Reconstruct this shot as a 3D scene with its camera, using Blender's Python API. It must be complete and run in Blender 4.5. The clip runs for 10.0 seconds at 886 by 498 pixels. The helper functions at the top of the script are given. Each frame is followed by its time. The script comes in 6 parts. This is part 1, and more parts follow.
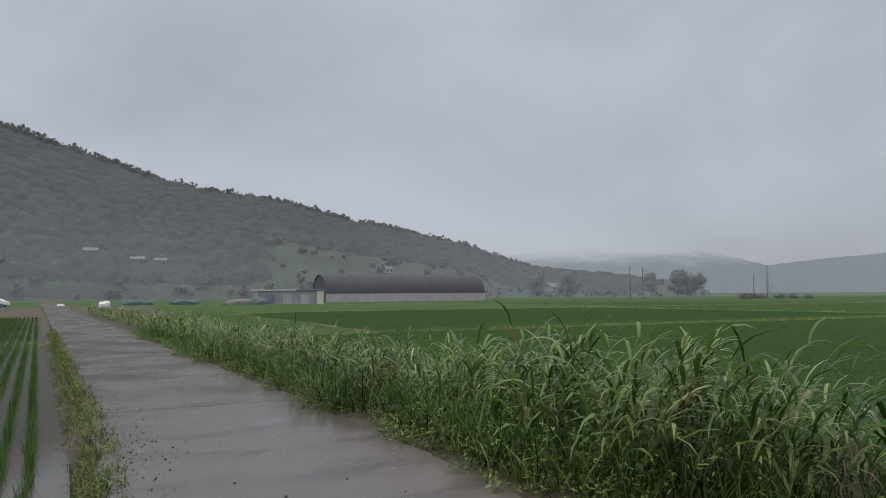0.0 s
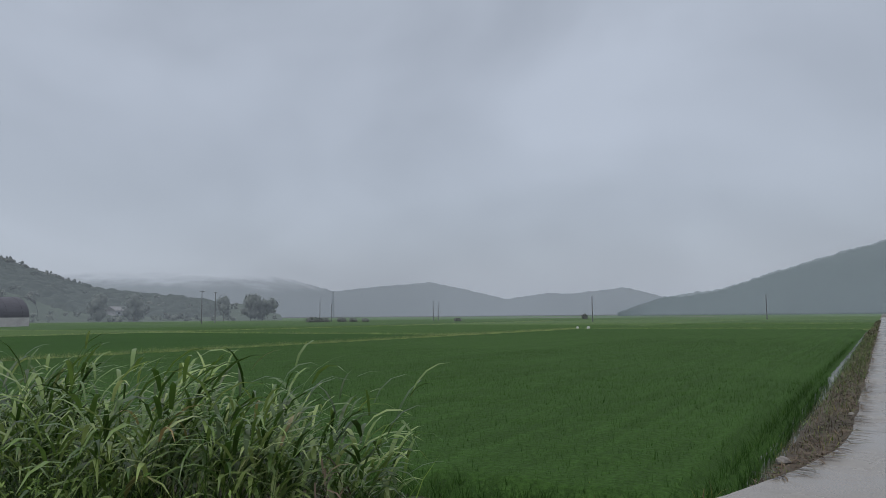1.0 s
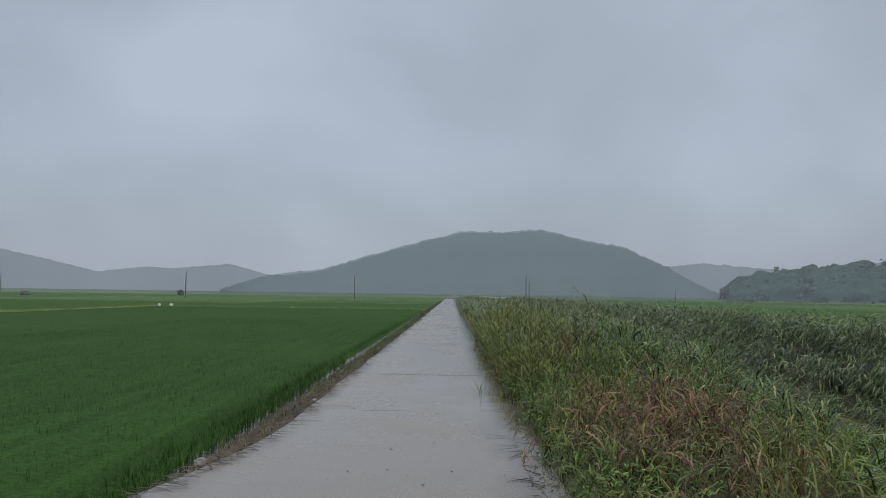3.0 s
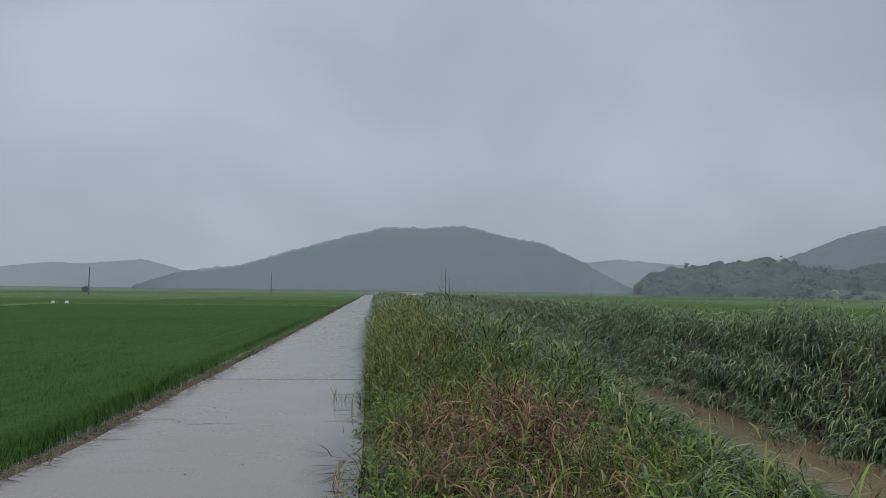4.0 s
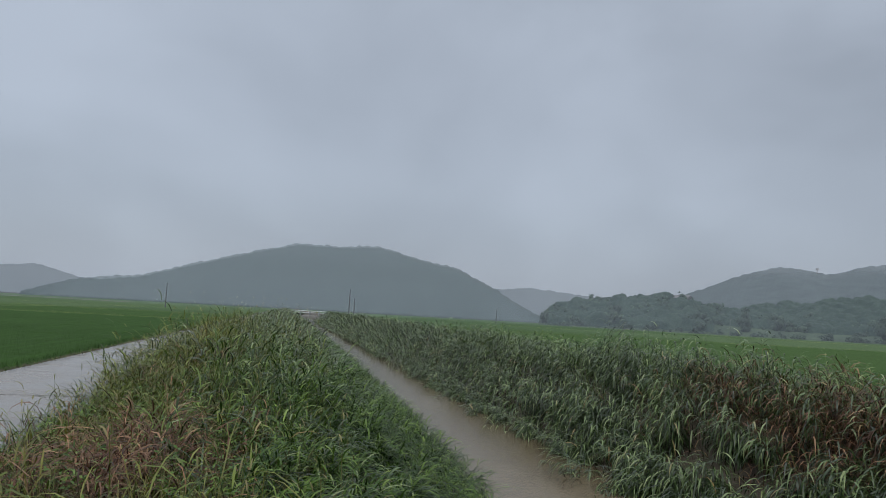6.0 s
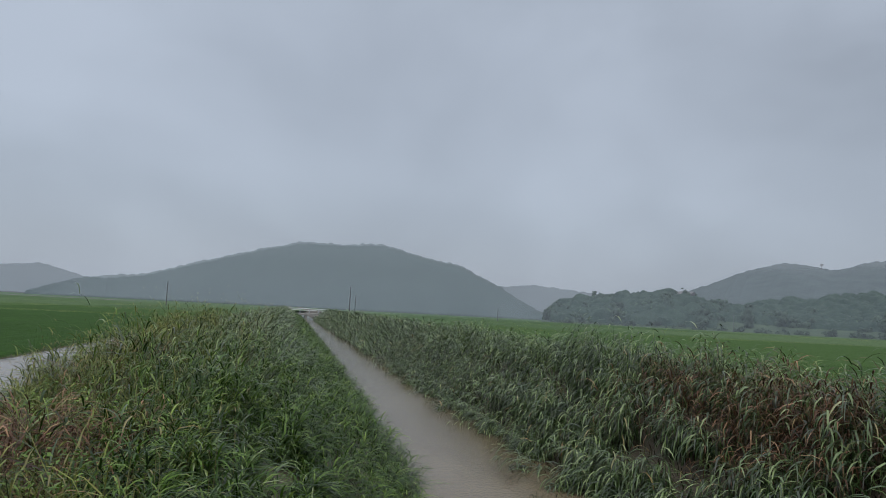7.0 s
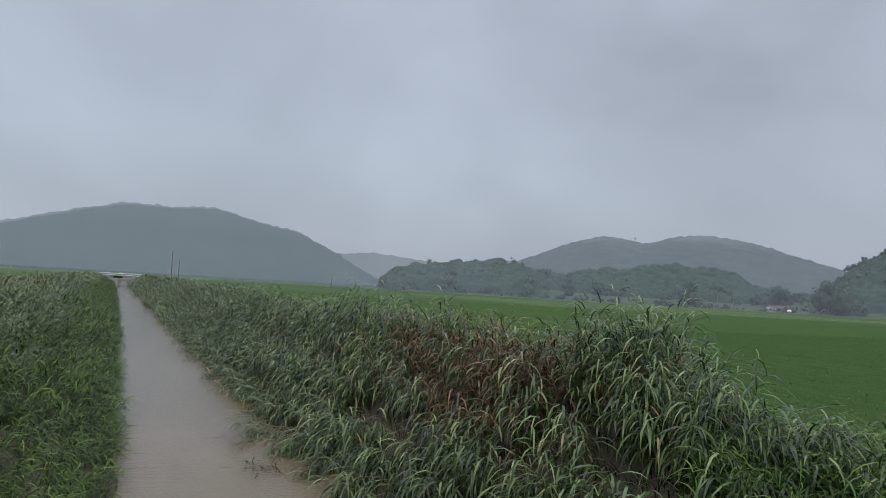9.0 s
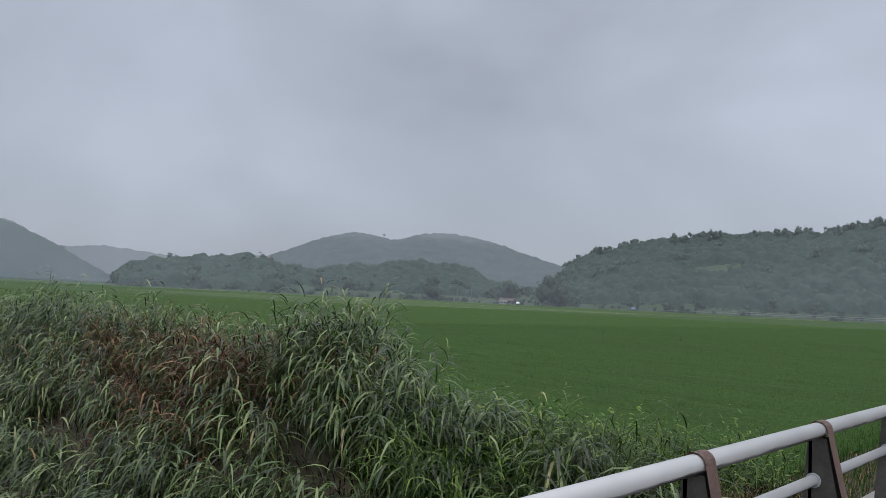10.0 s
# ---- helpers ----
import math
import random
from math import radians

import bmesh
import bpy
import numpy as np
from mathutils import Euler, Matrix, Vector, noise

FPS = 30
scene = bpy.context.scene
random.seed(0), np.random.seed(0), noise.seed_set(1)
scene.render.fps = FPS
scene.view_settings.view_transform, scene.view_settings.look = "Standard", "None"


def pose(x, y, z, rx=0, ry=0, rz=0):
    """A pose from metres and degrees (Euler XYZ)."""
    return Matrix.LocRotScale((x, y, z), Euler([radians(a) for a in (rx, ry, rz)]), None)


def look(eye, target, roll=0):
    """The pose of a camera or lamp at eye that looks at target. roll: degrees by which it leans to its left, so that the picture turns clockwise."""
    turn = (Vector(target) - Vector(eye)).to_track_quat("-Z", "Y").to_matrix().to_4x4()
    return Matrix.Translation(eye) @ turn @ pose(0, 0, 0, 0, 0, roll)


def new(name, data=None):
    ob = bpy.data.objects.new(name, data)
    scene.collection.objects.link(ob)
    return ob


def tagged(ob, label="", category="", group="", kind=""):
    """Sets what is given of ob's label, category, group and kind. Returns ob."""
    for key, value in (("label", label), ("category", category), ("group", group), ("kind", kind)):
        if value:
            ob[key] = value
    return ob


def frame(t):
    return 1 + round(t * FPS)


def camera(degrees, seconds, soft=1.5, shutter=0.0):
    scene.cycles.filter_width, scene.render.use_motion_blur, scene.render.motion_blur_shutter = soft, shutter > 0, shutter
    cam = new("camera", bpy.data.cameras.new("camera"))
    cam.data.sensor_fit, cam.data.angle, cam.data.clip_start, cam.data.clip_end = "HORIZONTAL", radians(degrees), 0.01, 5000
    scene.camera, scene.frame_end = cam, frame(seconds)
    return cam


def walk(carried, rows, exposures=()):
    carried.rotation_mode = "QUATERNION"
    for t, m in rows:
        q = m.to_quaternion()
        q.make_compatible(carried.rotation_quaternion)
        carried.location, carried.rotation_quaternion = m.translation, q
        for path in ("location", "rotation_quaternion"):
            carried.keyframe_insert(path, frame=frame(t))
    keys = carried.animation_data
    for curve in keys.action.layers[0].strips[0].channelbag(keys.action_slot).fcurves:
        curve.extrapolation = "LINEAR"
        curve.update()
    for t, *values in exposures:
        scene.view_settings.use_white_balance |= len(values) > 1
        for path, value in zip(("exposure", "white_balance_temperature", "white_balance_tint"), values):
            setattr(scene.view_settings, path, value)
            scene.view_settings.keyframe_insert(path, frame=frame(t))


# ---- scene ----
cam = camera(63.7, 10.0, soft=0.5)
PATH = [
    (0, (0.452, 0.973, 1.586), (-1.623, 1.954, 1.733), -0.4),
    (0.3, (0.428, 1.204, 1.594), (-1.360, 2.642, 1.755), 0.2),
    (0.5, (0.380, 1.355, 1.573), (-1.232, 2.985, 1.758), -0.0),
    (1, (0.532, 1.782, 1.571), (-0.666, 3.734, 1.785), -0.5),
    (1.5, (0.835, 2.171, 1.608), (0.103, 4.340, 1.839), 0.3),
    (2, (1.276, 2.604, 1.641), (0.797, 4.841, 1.869), 0.4),
    (2.5, (1.681, 3.085, 1.653), (1.452, 5.368, 1.816), 0.7),
    (4, (3.204, 4.468, 1.713), (3.420, 6.754, 1.847), 0.7),
    (4.5, (3.816, 4.681, 1.757), (4.143, 6.954, 1.883), 1.3),
    (5, (4.499, 4.916, 1.731), (4.910, 7.175, 1.869), 2.2),
    (5.5, (5.291, 5.170, 1.699), (5.689, 7.428, 1.888), 2.3),
    (6, (5.857, 5.143, 1.692), (6.336, 7.382, 1.906), 3.2),
    (7.5, (7.499, 5.114, 1.682), (7.961, 7.359, 1.870), 2.9),
    (8, (7.994, 5.052, 1.682), (8.494, 7.293, 1.803), 3.6),
    (8.5, (8.435, 4.978, 1.699), (9.138, 7.166, 1.811), 3.6),
    (9, (8.815, 4.846, 1.697), (9.774, 6.932, 1.826), 3.3),
    (9.5, (9.134, 4.716, 1.707), (10.404, 6.631, 1.829), 3.4),
    (10, (9.386, 4.610, 1.707), (10.995, 6.248, 1.863), 2.8),
]
walk(cam, [(t, look(eye, target, roll)) for t, eye, target, roll in PATH],
     ((0.0, 0.1, 6950, 14), (0.6, 0.08, 6750, 13), (1.2, 0.0, 6550, 12), (2.0, 0.0, 6500, 11), (6.5, 0.02, 6500, 11), (8.0, 0.12, 6480, 11), (10.0, 0.14, 6600, 14)))

# ---- light ----
world = bpy.data.worlds.new("overcast_sky")
scene.world = world
world.use_nodes = True
wn, wl = world.node_tree.nodes, world.node_tree.links
wn.clear()
w_out = wn.new("ShaderNodeOutputWorld")
w_bg = wn.new("ShaderNodeBackground")
w_sky = wn.new("ShaderNodeTexSky")
w_sky.sky_type, w_sky.sun_disc = "NISHITA", False
w_sky.sun_elevation, w_sky.sun_rotation = radians(50), radians(150)
w_sky.air_density, w_sky.dust_density = 1.0, 4.0
w_tc = wn.new("ShaderNodeTexCoord")
w_sep = wn.new("ShaderNodeSeparateXYZ")
w_up = wn.new("ShaderNodeValToRGB")          # cloud deck: dull band low down, brighter overhead
w_up.color_ramp.elements[0].position = 0.0
w_up.color_ramp.elements[0].color = (0.338, 0.382, 0.444, 1)
w_up.color_ramp.elements[1].position = 1.0
w_up.color_ramp.elements[1].color = (1.5, 1.55, 1.6, 1)
for at_, c_ in ((0.12, (0.348, 0.396, 0.462, 1)), (0.42, (0.38, 0.432, 0.504, 1)), (0.62, (0.95, 1.0, 1.05, 1))):
    e_ = w_up.color_ramp.elements.new(at_)
    e_.color = c_
w_map = wn.new("ShaderNodeMapping")
w_map.inputs["Scale"].default_value = (1.0, 1.0, 1.7)
w_cl = wn.new("ShaderNodeTexNoise")
w_cl.inputs["Scale"].default_value, w_cl.inputs["Detail"].default_value = 2.0, 5.0
w_cl.inputs["Roughness"].default_value, w_cl.inputs["Distortion"].default_value = 0.5, 0.35
w_rng = wn.new("ShaderNodeMapRange")
w_rng.inputs["From Min"].default_value, w_rng.inputs["From Max"].default_value = 0.3, 0.7
w_rng.inputs["To Min"].default_value, w_rng.inputs["To Max"].default_value = 0.78, 1.15
w_mul = wn.new("ShaderNodeVectorMath")
w_mul.operation = "SCALE"
w_mix = wn.new("ShaderNodeMix")
w_mix.data_type = "RGBA"
w_mix.inputs["Factor"].default_value = 0.015   # a little sky through the cloud
wl.new(w_tc.outputs["Generated"], w_sep.inputs[0])
wl.new(w_sep.outputs["Z"], w_up.inputs["Fac"])
wl.new(w_tc.outputs["Generated"], w_map.inputs["Vector"])
wl.new(w_map.outputs["Vector"], w_cl.inputs["Vector"])
wl.new(w_cl.outputs["Fac"], w_rng.inputs["Value"])
wl.new(w_up.outputs["Color"], w_mul.inputs[0])
wl.new(w_rng.outputs["Result"], w_mul.inputs["Scale"])
wl.new(w_mul.outputs["Vector"], w_mix.inputs["A"])
wl.new(w_sky.outputs["Color"], w_mix.inputs["B"])
wl.new(w_mix.outputs["Result"], w_bg.inputs["Color"])
w_bg.inputs["Strength"].default_value = 1.0
wl.new(w_bg.outputs["Background"], w_out.inputs["Surface"])

sun = new("sun", bpy.data.lights.new("sun", "SUN"))
sun.data.energy, sun.data.angle, sun.data.color = 0.7, radians(40), (1.0, 0.97, 0.93)
sun.matrix_world = look((0, 0, 50), (20, 35, 0))

# ---- materials ----


def nodes_of(name):
    m = bpy.data.materials.new(name)
    m.use_nodes = True
    nt = m.node_tree
    return m, nt.nodes, nt.links, nt.nodes["Principled BSDF"]


def ramp(n, stops):
    r = n.new("ShaderNodeValToRGB")
    r.color_ramp.elements[0].position, r.color_ramp.elements[0].color = stops[0][0], (*stops[0][1], 1)
    r.color_ramp.elements[1].position, r.color_ramp.elements[1].color = stops[-1][0], (*stops[-1][1], 1)
    for p, c in stops[1:-1]:
        r.color_ramp.elements.new(p).color = (*c, 1)
    return r


def noise_tex(n, l, scale, detail=4.0, rough=0.55, stretch=None, coords="Object"):
    tc = n.new("ShaderNodeTexCoord")
    t = n.new("ShaderNodeTexNoise")
    t.inputs["Scale"].default_value, t.inputs["Detail"].default_value, t.inputs["Roughness"].default_value = scale, detail, rough
    if stretch:
        mp = n.new("ShaderNodeMapping")
        mp.inputs["Scale"].default_value = stretch
        l.new(tc.outputs[coords], mp.inputs["Vector"])
        l.new(mp.outputs["Vector"], t.inputs["Vector"])
    else:
        l.new(tc.outputs[coords], t.inputs["Vector"])
    return t


def mixed(n, l, a, b, fac, mode="MIX"):
    """a, b: colours or sockets; fac: a number or a socket."""
    m = n.new("ShaderNodeMix")
    m.data_type, m.blend_type = "RGBA", mode
    for key, v in (("A", a), ("B", b), ("Factor", fac)):
        if hasattr(v, "is_linked"):
            l.new(v, m.inputs[key])
        elif key == "Factor":
            m.inputs[key].default_value = v
        else:
            m.inputs[key].default_value = (*v, 1)
    return m.outputs["Result"]


def bump(n, l, bsdf, height, strength=0.4, distance=0.02):
    b = n.new("ShaderNodeBump")
    b.inputs["Strength"].default_value, b.inputs["Distance"].default_value = strength, distance
    l.new(height, b.inputs["Height"])
    l.new(b.outputs["Normal"], bsdf.inputs["Normal"])


def plain(name, c1, c2, rough=0.6, scale=3.0, metal=0.0, bump_scale=40.0, bump_strength=0.25, stretch=None, spec=0.5):
    """A surface with stains at one scale and grain at another."""
    m, n, l, b = nodes_of(name)
    big, small = noise_tex(n, l, scale, 5.0, 0.6, stretch), noise_tex(n, l, bump_scale, 3.0)
    col = ramp(n, ((0.3, c1), (0.7, c2)))
    l.new(big.outputs["Fac"], col.inputs["Fac"])
    g = ramp(n, ((0.25, (0.8, 0.8, 0.8)), (0.75, (1.1, 1.1, 1.1))))
    l.new(small.outputs["Fac"], g.inputs["Fac"])
    l.new(mixed(n, l, col.outputs["Color"], g.outputs["Color"], 1.0, "MULTIPLY"), b.inputs["Base Color"])
    b.inputs["Roughness"].default_value, b.inputs["Metallic"].default_value = rough, metal
    b.inputs["Specular IOR Level"].default_value = spec
    bump(n, l, b, small.outputs["Fac"], bump_strength, 0.01)
    return m


def leafy(name, stops, rough=0.42, patch=0.6, patch_cols=None, through_light=0.15, spec=0.5, sheen=0.0, normal_lift=0.0):
    """Leaves: a shade for each blade, and broad patches of another shade along the ground."""
    m, n, l, b = nodes_of(name)
    geo = n.new("ShaderNodeNewGeometry")
    r = ramp(n, stops)
    l.new(geo.outputs["Random Per Island"], r.inputs["Fac"])
    col = r.outputs["Color"]
    t = noise_tex(n, l, patch, 4.0, 0.6)
    if patch_cols:
        f = ramp(n, ((0.52, (0, 0, 0)), (0.66, (1, 1, 1))))
        l.new(t.outputs["Fac"], f.inputs["Fac"])
        col = mixed(n, l, col, patch_cols, f.outputs["Color"])
    v = ramp(n, ((0.3, (0.5, 0.54, 0.5)), (0.7, (1.32, 1.28, 1.2))))
    l.new(t.outputs["Fac"], v.inputs["Fac"])
    col = mixed(n, l, col, v.outputs["Color"], 1.0, "MULTIPLY")
    l.new(col, b.inputs["Base Color"])
    b.inputs["Roughness"].default_value = rough
    b.inputs["Specular IOR Level"].default_value = spec
    b.inputs["Sheen Weight"].default_value, b.inputs["Sheen Roughness"].default_value, b.inputs["Sheen Tint"].default_value = sheen, 1.0, (0.78, 0.9, 1.0, 1)
    tr = n.new("ShaderNodeBsdfTranslucent")
    l.new(col, tr.inputs["Color"])
    if normal_lift:                                 # shading normal bent upwards, which evens out the shade inside a crown
        up, unit = n.new("ShaderNodeVectorMath"), n.new("ShaderNodeVectorMath")
        up.inputs[1].default_value, unit.operation = (0, 0, normal_lift), "NORMALIZE"
        l.new(geo.outputs["Normal"], up.inputs[0])
        l.new(up.outputs["Vector"], unit.inputs[0])
        l.new(unit.outputs["Vector"], b.inputs["Normal"])
    mx = n.new("ShaderNodeMixShader")
    mx.inputs["Fac"].default_value = through_light
    l.new(b.outputs["BSDF"], mx.inputs[1])
    l.new(tr.outputs["BSDF"], mx.inputs[2])
    l.new(mx.outputs["Shader"], n["Material Output"].inputs["Surface"])
    return m


def slope(name, c1, c2, grain=0.02, sheen=0.0):
    """A wooded or grassy slope: uneven growth at two scales, with the soft sheen of wet leaves."""
    m, n, l, b = nodes_of(name)
    t, fine = noise_tex(n, l, grain, 6.0, 0.65), noise_tex(n, l, grain * 14, 4.0, 0.6)
    col = ramp(n, ((0.35, c1), (0.65, c2)))
    l.new(t.outputs["Fac"], col.inputs["Fac"])
    g = ramp(n, ((0.3, (0.75, 0.77, 0.78)), (0.7, (1.2, 1.18, 1.15))))
    l.new(fine.outputs["Fac"], g.inputs["Fac"])
    l.new(mixed(n, l, col.outputs["Color"], g.outputs["Color"], 1.0, "MULTIPLY"), b.inputs["Base Color"])
    b.inputs["Roughness"].default_value, b.inputs["Specular IOR Level"].default_value = 0.9, 0.1
    b.inputs["Sheen Weight"].default_value, b.inputs["Sheen Roughness"].default_value, b.inputs["Sheen Tint"].default_value = sheen, 1.0, (0.78, 0.9, 1.0, 1)
    return m


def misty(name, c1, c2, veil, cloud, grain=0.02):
    """A far hill with haze put into its surface: part of it is see-through, so the sky's own light comes through it,
    more of it at cloud height (heights in metres, and how dense).
    """
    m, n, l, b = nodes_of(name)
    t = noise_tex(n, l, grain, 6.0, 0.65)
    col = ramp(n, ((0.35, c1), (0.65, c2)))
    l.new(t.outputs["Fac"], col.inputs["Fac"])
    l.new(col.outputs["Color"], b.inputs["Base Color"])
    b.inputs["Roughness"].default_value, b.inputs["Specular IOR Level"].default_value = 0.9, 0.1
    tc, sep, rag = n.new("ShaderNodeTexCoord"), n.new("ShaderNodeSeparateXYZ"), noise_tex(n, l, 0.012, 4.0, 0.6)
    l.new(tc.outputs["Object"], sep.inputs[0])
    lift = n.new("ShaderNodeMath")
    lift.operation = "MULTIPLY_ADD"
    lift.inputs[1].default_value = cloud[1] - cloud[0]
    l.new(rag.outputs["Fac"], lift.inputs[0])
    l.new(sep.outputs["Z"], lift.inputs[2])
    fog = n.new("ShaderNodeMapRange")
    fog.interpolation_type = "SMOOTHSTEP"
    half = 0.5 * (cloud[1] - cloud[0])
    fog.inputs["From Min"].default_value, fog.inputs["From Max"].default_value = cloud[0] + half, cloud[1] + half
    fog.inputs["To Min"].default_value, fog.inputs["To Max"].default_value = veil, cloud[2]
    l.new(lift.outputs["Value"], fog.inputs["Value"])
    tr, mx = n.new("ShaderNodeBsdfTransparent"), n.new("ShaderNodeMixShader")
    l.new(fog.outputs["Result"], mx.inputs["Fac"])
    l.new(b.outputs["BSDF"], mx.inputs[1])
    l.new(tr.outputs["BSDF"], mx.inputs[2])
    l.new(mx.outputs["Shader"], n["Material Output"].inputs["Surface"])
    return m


def haze_sheet(name, foot, top, bend):
    """Haze as a pale see-through sheet, lit as if it faced the sky above, densest low over the plain (share at the foot
    and higher up, and the height where it thins).
    """
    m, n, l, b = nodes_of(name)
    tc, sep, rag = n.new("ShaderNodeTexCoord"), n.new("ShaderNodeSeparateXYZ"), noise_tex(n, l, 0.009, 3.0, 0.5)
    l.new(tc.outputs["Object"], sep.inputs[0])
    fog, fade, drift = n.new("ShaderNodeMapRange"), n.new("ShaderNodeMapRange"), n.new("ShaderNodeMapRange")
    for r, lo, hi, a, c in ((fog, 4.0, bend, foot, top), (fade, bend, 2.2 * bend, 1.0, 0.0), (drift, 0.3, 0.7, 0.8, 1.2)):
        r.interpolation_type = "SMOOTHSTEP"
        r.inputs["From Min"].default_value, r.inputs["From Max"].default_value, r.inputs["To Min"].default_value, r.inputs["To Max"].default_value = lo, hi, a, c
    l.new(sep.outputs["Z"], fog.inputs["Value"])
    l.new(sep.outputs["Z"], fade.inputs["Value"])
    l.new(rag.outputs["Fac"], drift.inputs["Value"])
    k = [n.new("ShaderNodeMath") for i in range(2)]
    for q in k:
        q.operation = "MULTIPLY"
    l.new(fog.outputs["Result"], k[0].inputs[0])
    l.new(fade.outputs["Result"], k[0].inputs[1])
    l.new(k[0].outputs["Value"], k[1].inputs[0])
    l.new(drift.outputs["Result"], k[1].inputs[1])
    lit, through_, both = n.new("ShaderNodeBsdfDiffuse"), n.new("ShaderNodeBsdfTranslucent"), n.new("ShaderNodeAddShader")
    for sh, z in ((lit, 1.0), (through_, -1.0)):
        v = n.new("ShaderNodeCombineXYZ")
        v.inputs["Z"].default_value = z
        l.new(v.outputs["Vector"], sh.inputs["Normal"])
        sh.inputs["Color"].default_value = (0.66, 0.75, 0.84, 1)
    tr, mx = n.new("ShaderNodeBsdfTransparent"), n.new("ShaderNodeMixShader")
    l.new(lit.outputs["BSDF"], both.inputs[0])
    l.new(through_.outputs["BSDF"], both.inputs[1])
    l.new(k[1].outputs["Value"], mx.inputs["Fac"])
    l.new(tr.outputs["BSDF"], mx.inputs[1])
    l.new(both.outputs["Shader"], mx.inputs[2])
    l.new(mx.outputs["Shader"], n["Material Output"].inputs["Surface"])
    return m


def wet_concrete(name, c1, c2, mud, mud_from, silt=None, across="y"):
    m, n, l, b = nodes_of(name)
    stains = noise_tex(n, l, 0.45, 6.0, 0.62)
    streak = noise_tex(n, l, 1.1, 5.0, 0.6, (0.5, 1.6, 1.0) if across == "y" else (1.6, 0.5, 1.0))
    grit = noise_tex(n, l, 55.0, 3.0, 0.6)
    col = ramp(n, ((0.32, c1), (0.68, c2)))
    l.new(stains.outputs["Fac"], col.inputs["Fac"])
    mf = ramp(n, ((mud_from, (0, 0, 0)), (mud_from + 0.16, (1, 1, 1))))
    l.new(streak.outputs["Fac"], mf.inputs["Fac"])
    c = mixed(n, l, col.outputs["Color"], mud, mf.outputs["Color"])
    if silt:                                   # silt washed to the low side of the road
        tc = n.new("ShaderNodeTexCoord")
        sx = n.new("ShaderNodeSeparateXYZ")
        l.new(tc.outputs["Object"], sx.inputs[0])
        low = n.new("ShaderNodeMapRange")
        low.inputs["From Min"].default_value, low.inputs["From Max"].default_value = 1.9, 3.1
        low.inputs["To Min"].default_value, low.inputs["To Max"].default_value = -0.5, 0.36
        l.new(sx.outputs["X"], low.inputs["Value"])
        add = n.new("ShaderNodeMath")
        l.new(low.outputs["Result"], add.inputs[0])
        l.new(stains.outputs["Fac"], add.inputs[1])
        sf = ramp(n, ((0.44, (0, 0, 0)), (0.72, (0.85, 0.85, 0.85))))
        l.new(add.outputs["Value"], sf.inputs["Fac"])
        c = mixed(n, l, c, silt, sf.outputs["Color"])
        wet_low = sf.outputs["Color"]
    g = ramp(n, ((0.3, (0.82, 0.82, 0.82)), (0.7, (1.12, 1.12, 1.12))))
    l.new(grit.outputs["Fac"], g.inputs["Fac"])
    l.new(mixed(n, l, c, g.outputs["Color"], 1.0, "MULTIPLY"), b.inputs["Base Color"])
    wet = n.new("ShaderNodeMapRange")
    wet.inputs["From Min"].default_value, wet.inputs["From Max"].default_value = 0.38, 0.62
    wet.inputs["To Min"].default_value, wet.inputs["To Max"].default_value = 0.15, 0.32
    l.new(stains.outputs["Fac"], wet.inputs["Value"])
    gloss = wet.outputs["Result"]
    if silt:                                   # rain stands there
        dry = n.new("ShaderNodeMath")
        dry.operation, dry.use_clamp = "SUBTRACT", True
        dry.inputs[0].default_value = 1.0
        l.new(wet_low, dry.inputs[1])
        less = n.new("ShaderNodeMath")
        less.operation = "MULTIPLY"
        l.new(gloss, less.inputs[0])
        l.new(dry.outputs["Value"], less.inputs[1])
        gloss = less.outputs["Value"]
    l.new(gloss, b.inputs["Roughness"])
    b.inputs["Specular IOR Level"].default_value = 0.5
    film = noise_tex(n, l, 1.0, 3.0, 0.5, (0.7, 2.4, 1.0) if across == "y" else (2.4, 0.7, 1.0))
    both = mixed(n, l, film.outputs["Color"], grit.outputs["Color"], 0.12)
    bump(n, l, b, both, 0.016, 0.005)
    return m


def muddy_water(name, c1, c2, ripple, strength):
    m, n, l, b = nodes_of(name)
    t = noise_tex(n, l, 0.5, 4.0, 0.55, (1.0, 0.3, 1.0))
    col = ramp(n, ((0.35, c1), (0.65, c2)))
    l.new(t.outputs["Fac"], col.inputs["Fac"])
    l.new(col.outputs["Color"], b.inputs["Base Color"])
    b.inputs["Roughness"].default_value, b.inputs["IOR"].default_value = 0.1, 1.33
    w = noise_tex(n, l, ripple, 3.0, 0.6, (1.0, 0.6, 1.0))
    bump(n, l, b, w.outputs["Fac"], strength, 0.02)
    return m


M_SOIL = plain("wet_soil", (0.045, 0.036, 0.026), (0.078, 0.066, 0.042), 0.7, 0.8, bump_scale=18.0, bump_strength=0.6, spec=0.3)
M_ROAD_MUD = wet_concrete("muddy_concrete", (0.074, 0.062, 0.054), (0.102, 0.087, 0.077), (0.046, 0.036, 0.028), 0.5, across="x")
M_ROAD_SILT = wet_concrete("silted_wet_concrete", (0.158, 0.142, 0.122), (0.18, 0.163, 0.141), (0.135, 0.118, 0.1), 0.6, (0.07, 0.058, 0.042))
M_JOINT = plain("joint_filler", (0.07, 0.065, 0.06), (0.11, 0.10, 0.09), 0.8)
M_STREAM = muddy_water("muddy_stream_water", (0.108, 0.084, 0.052), (0.145, 0.116, 0.076), 20.0, 0.4)
M_PADDY_WATER = muddy_water("paddy_water", (0.05, 0.05, 0.04), (0.075, 0.073, 0.058), 9.0, 0.03)
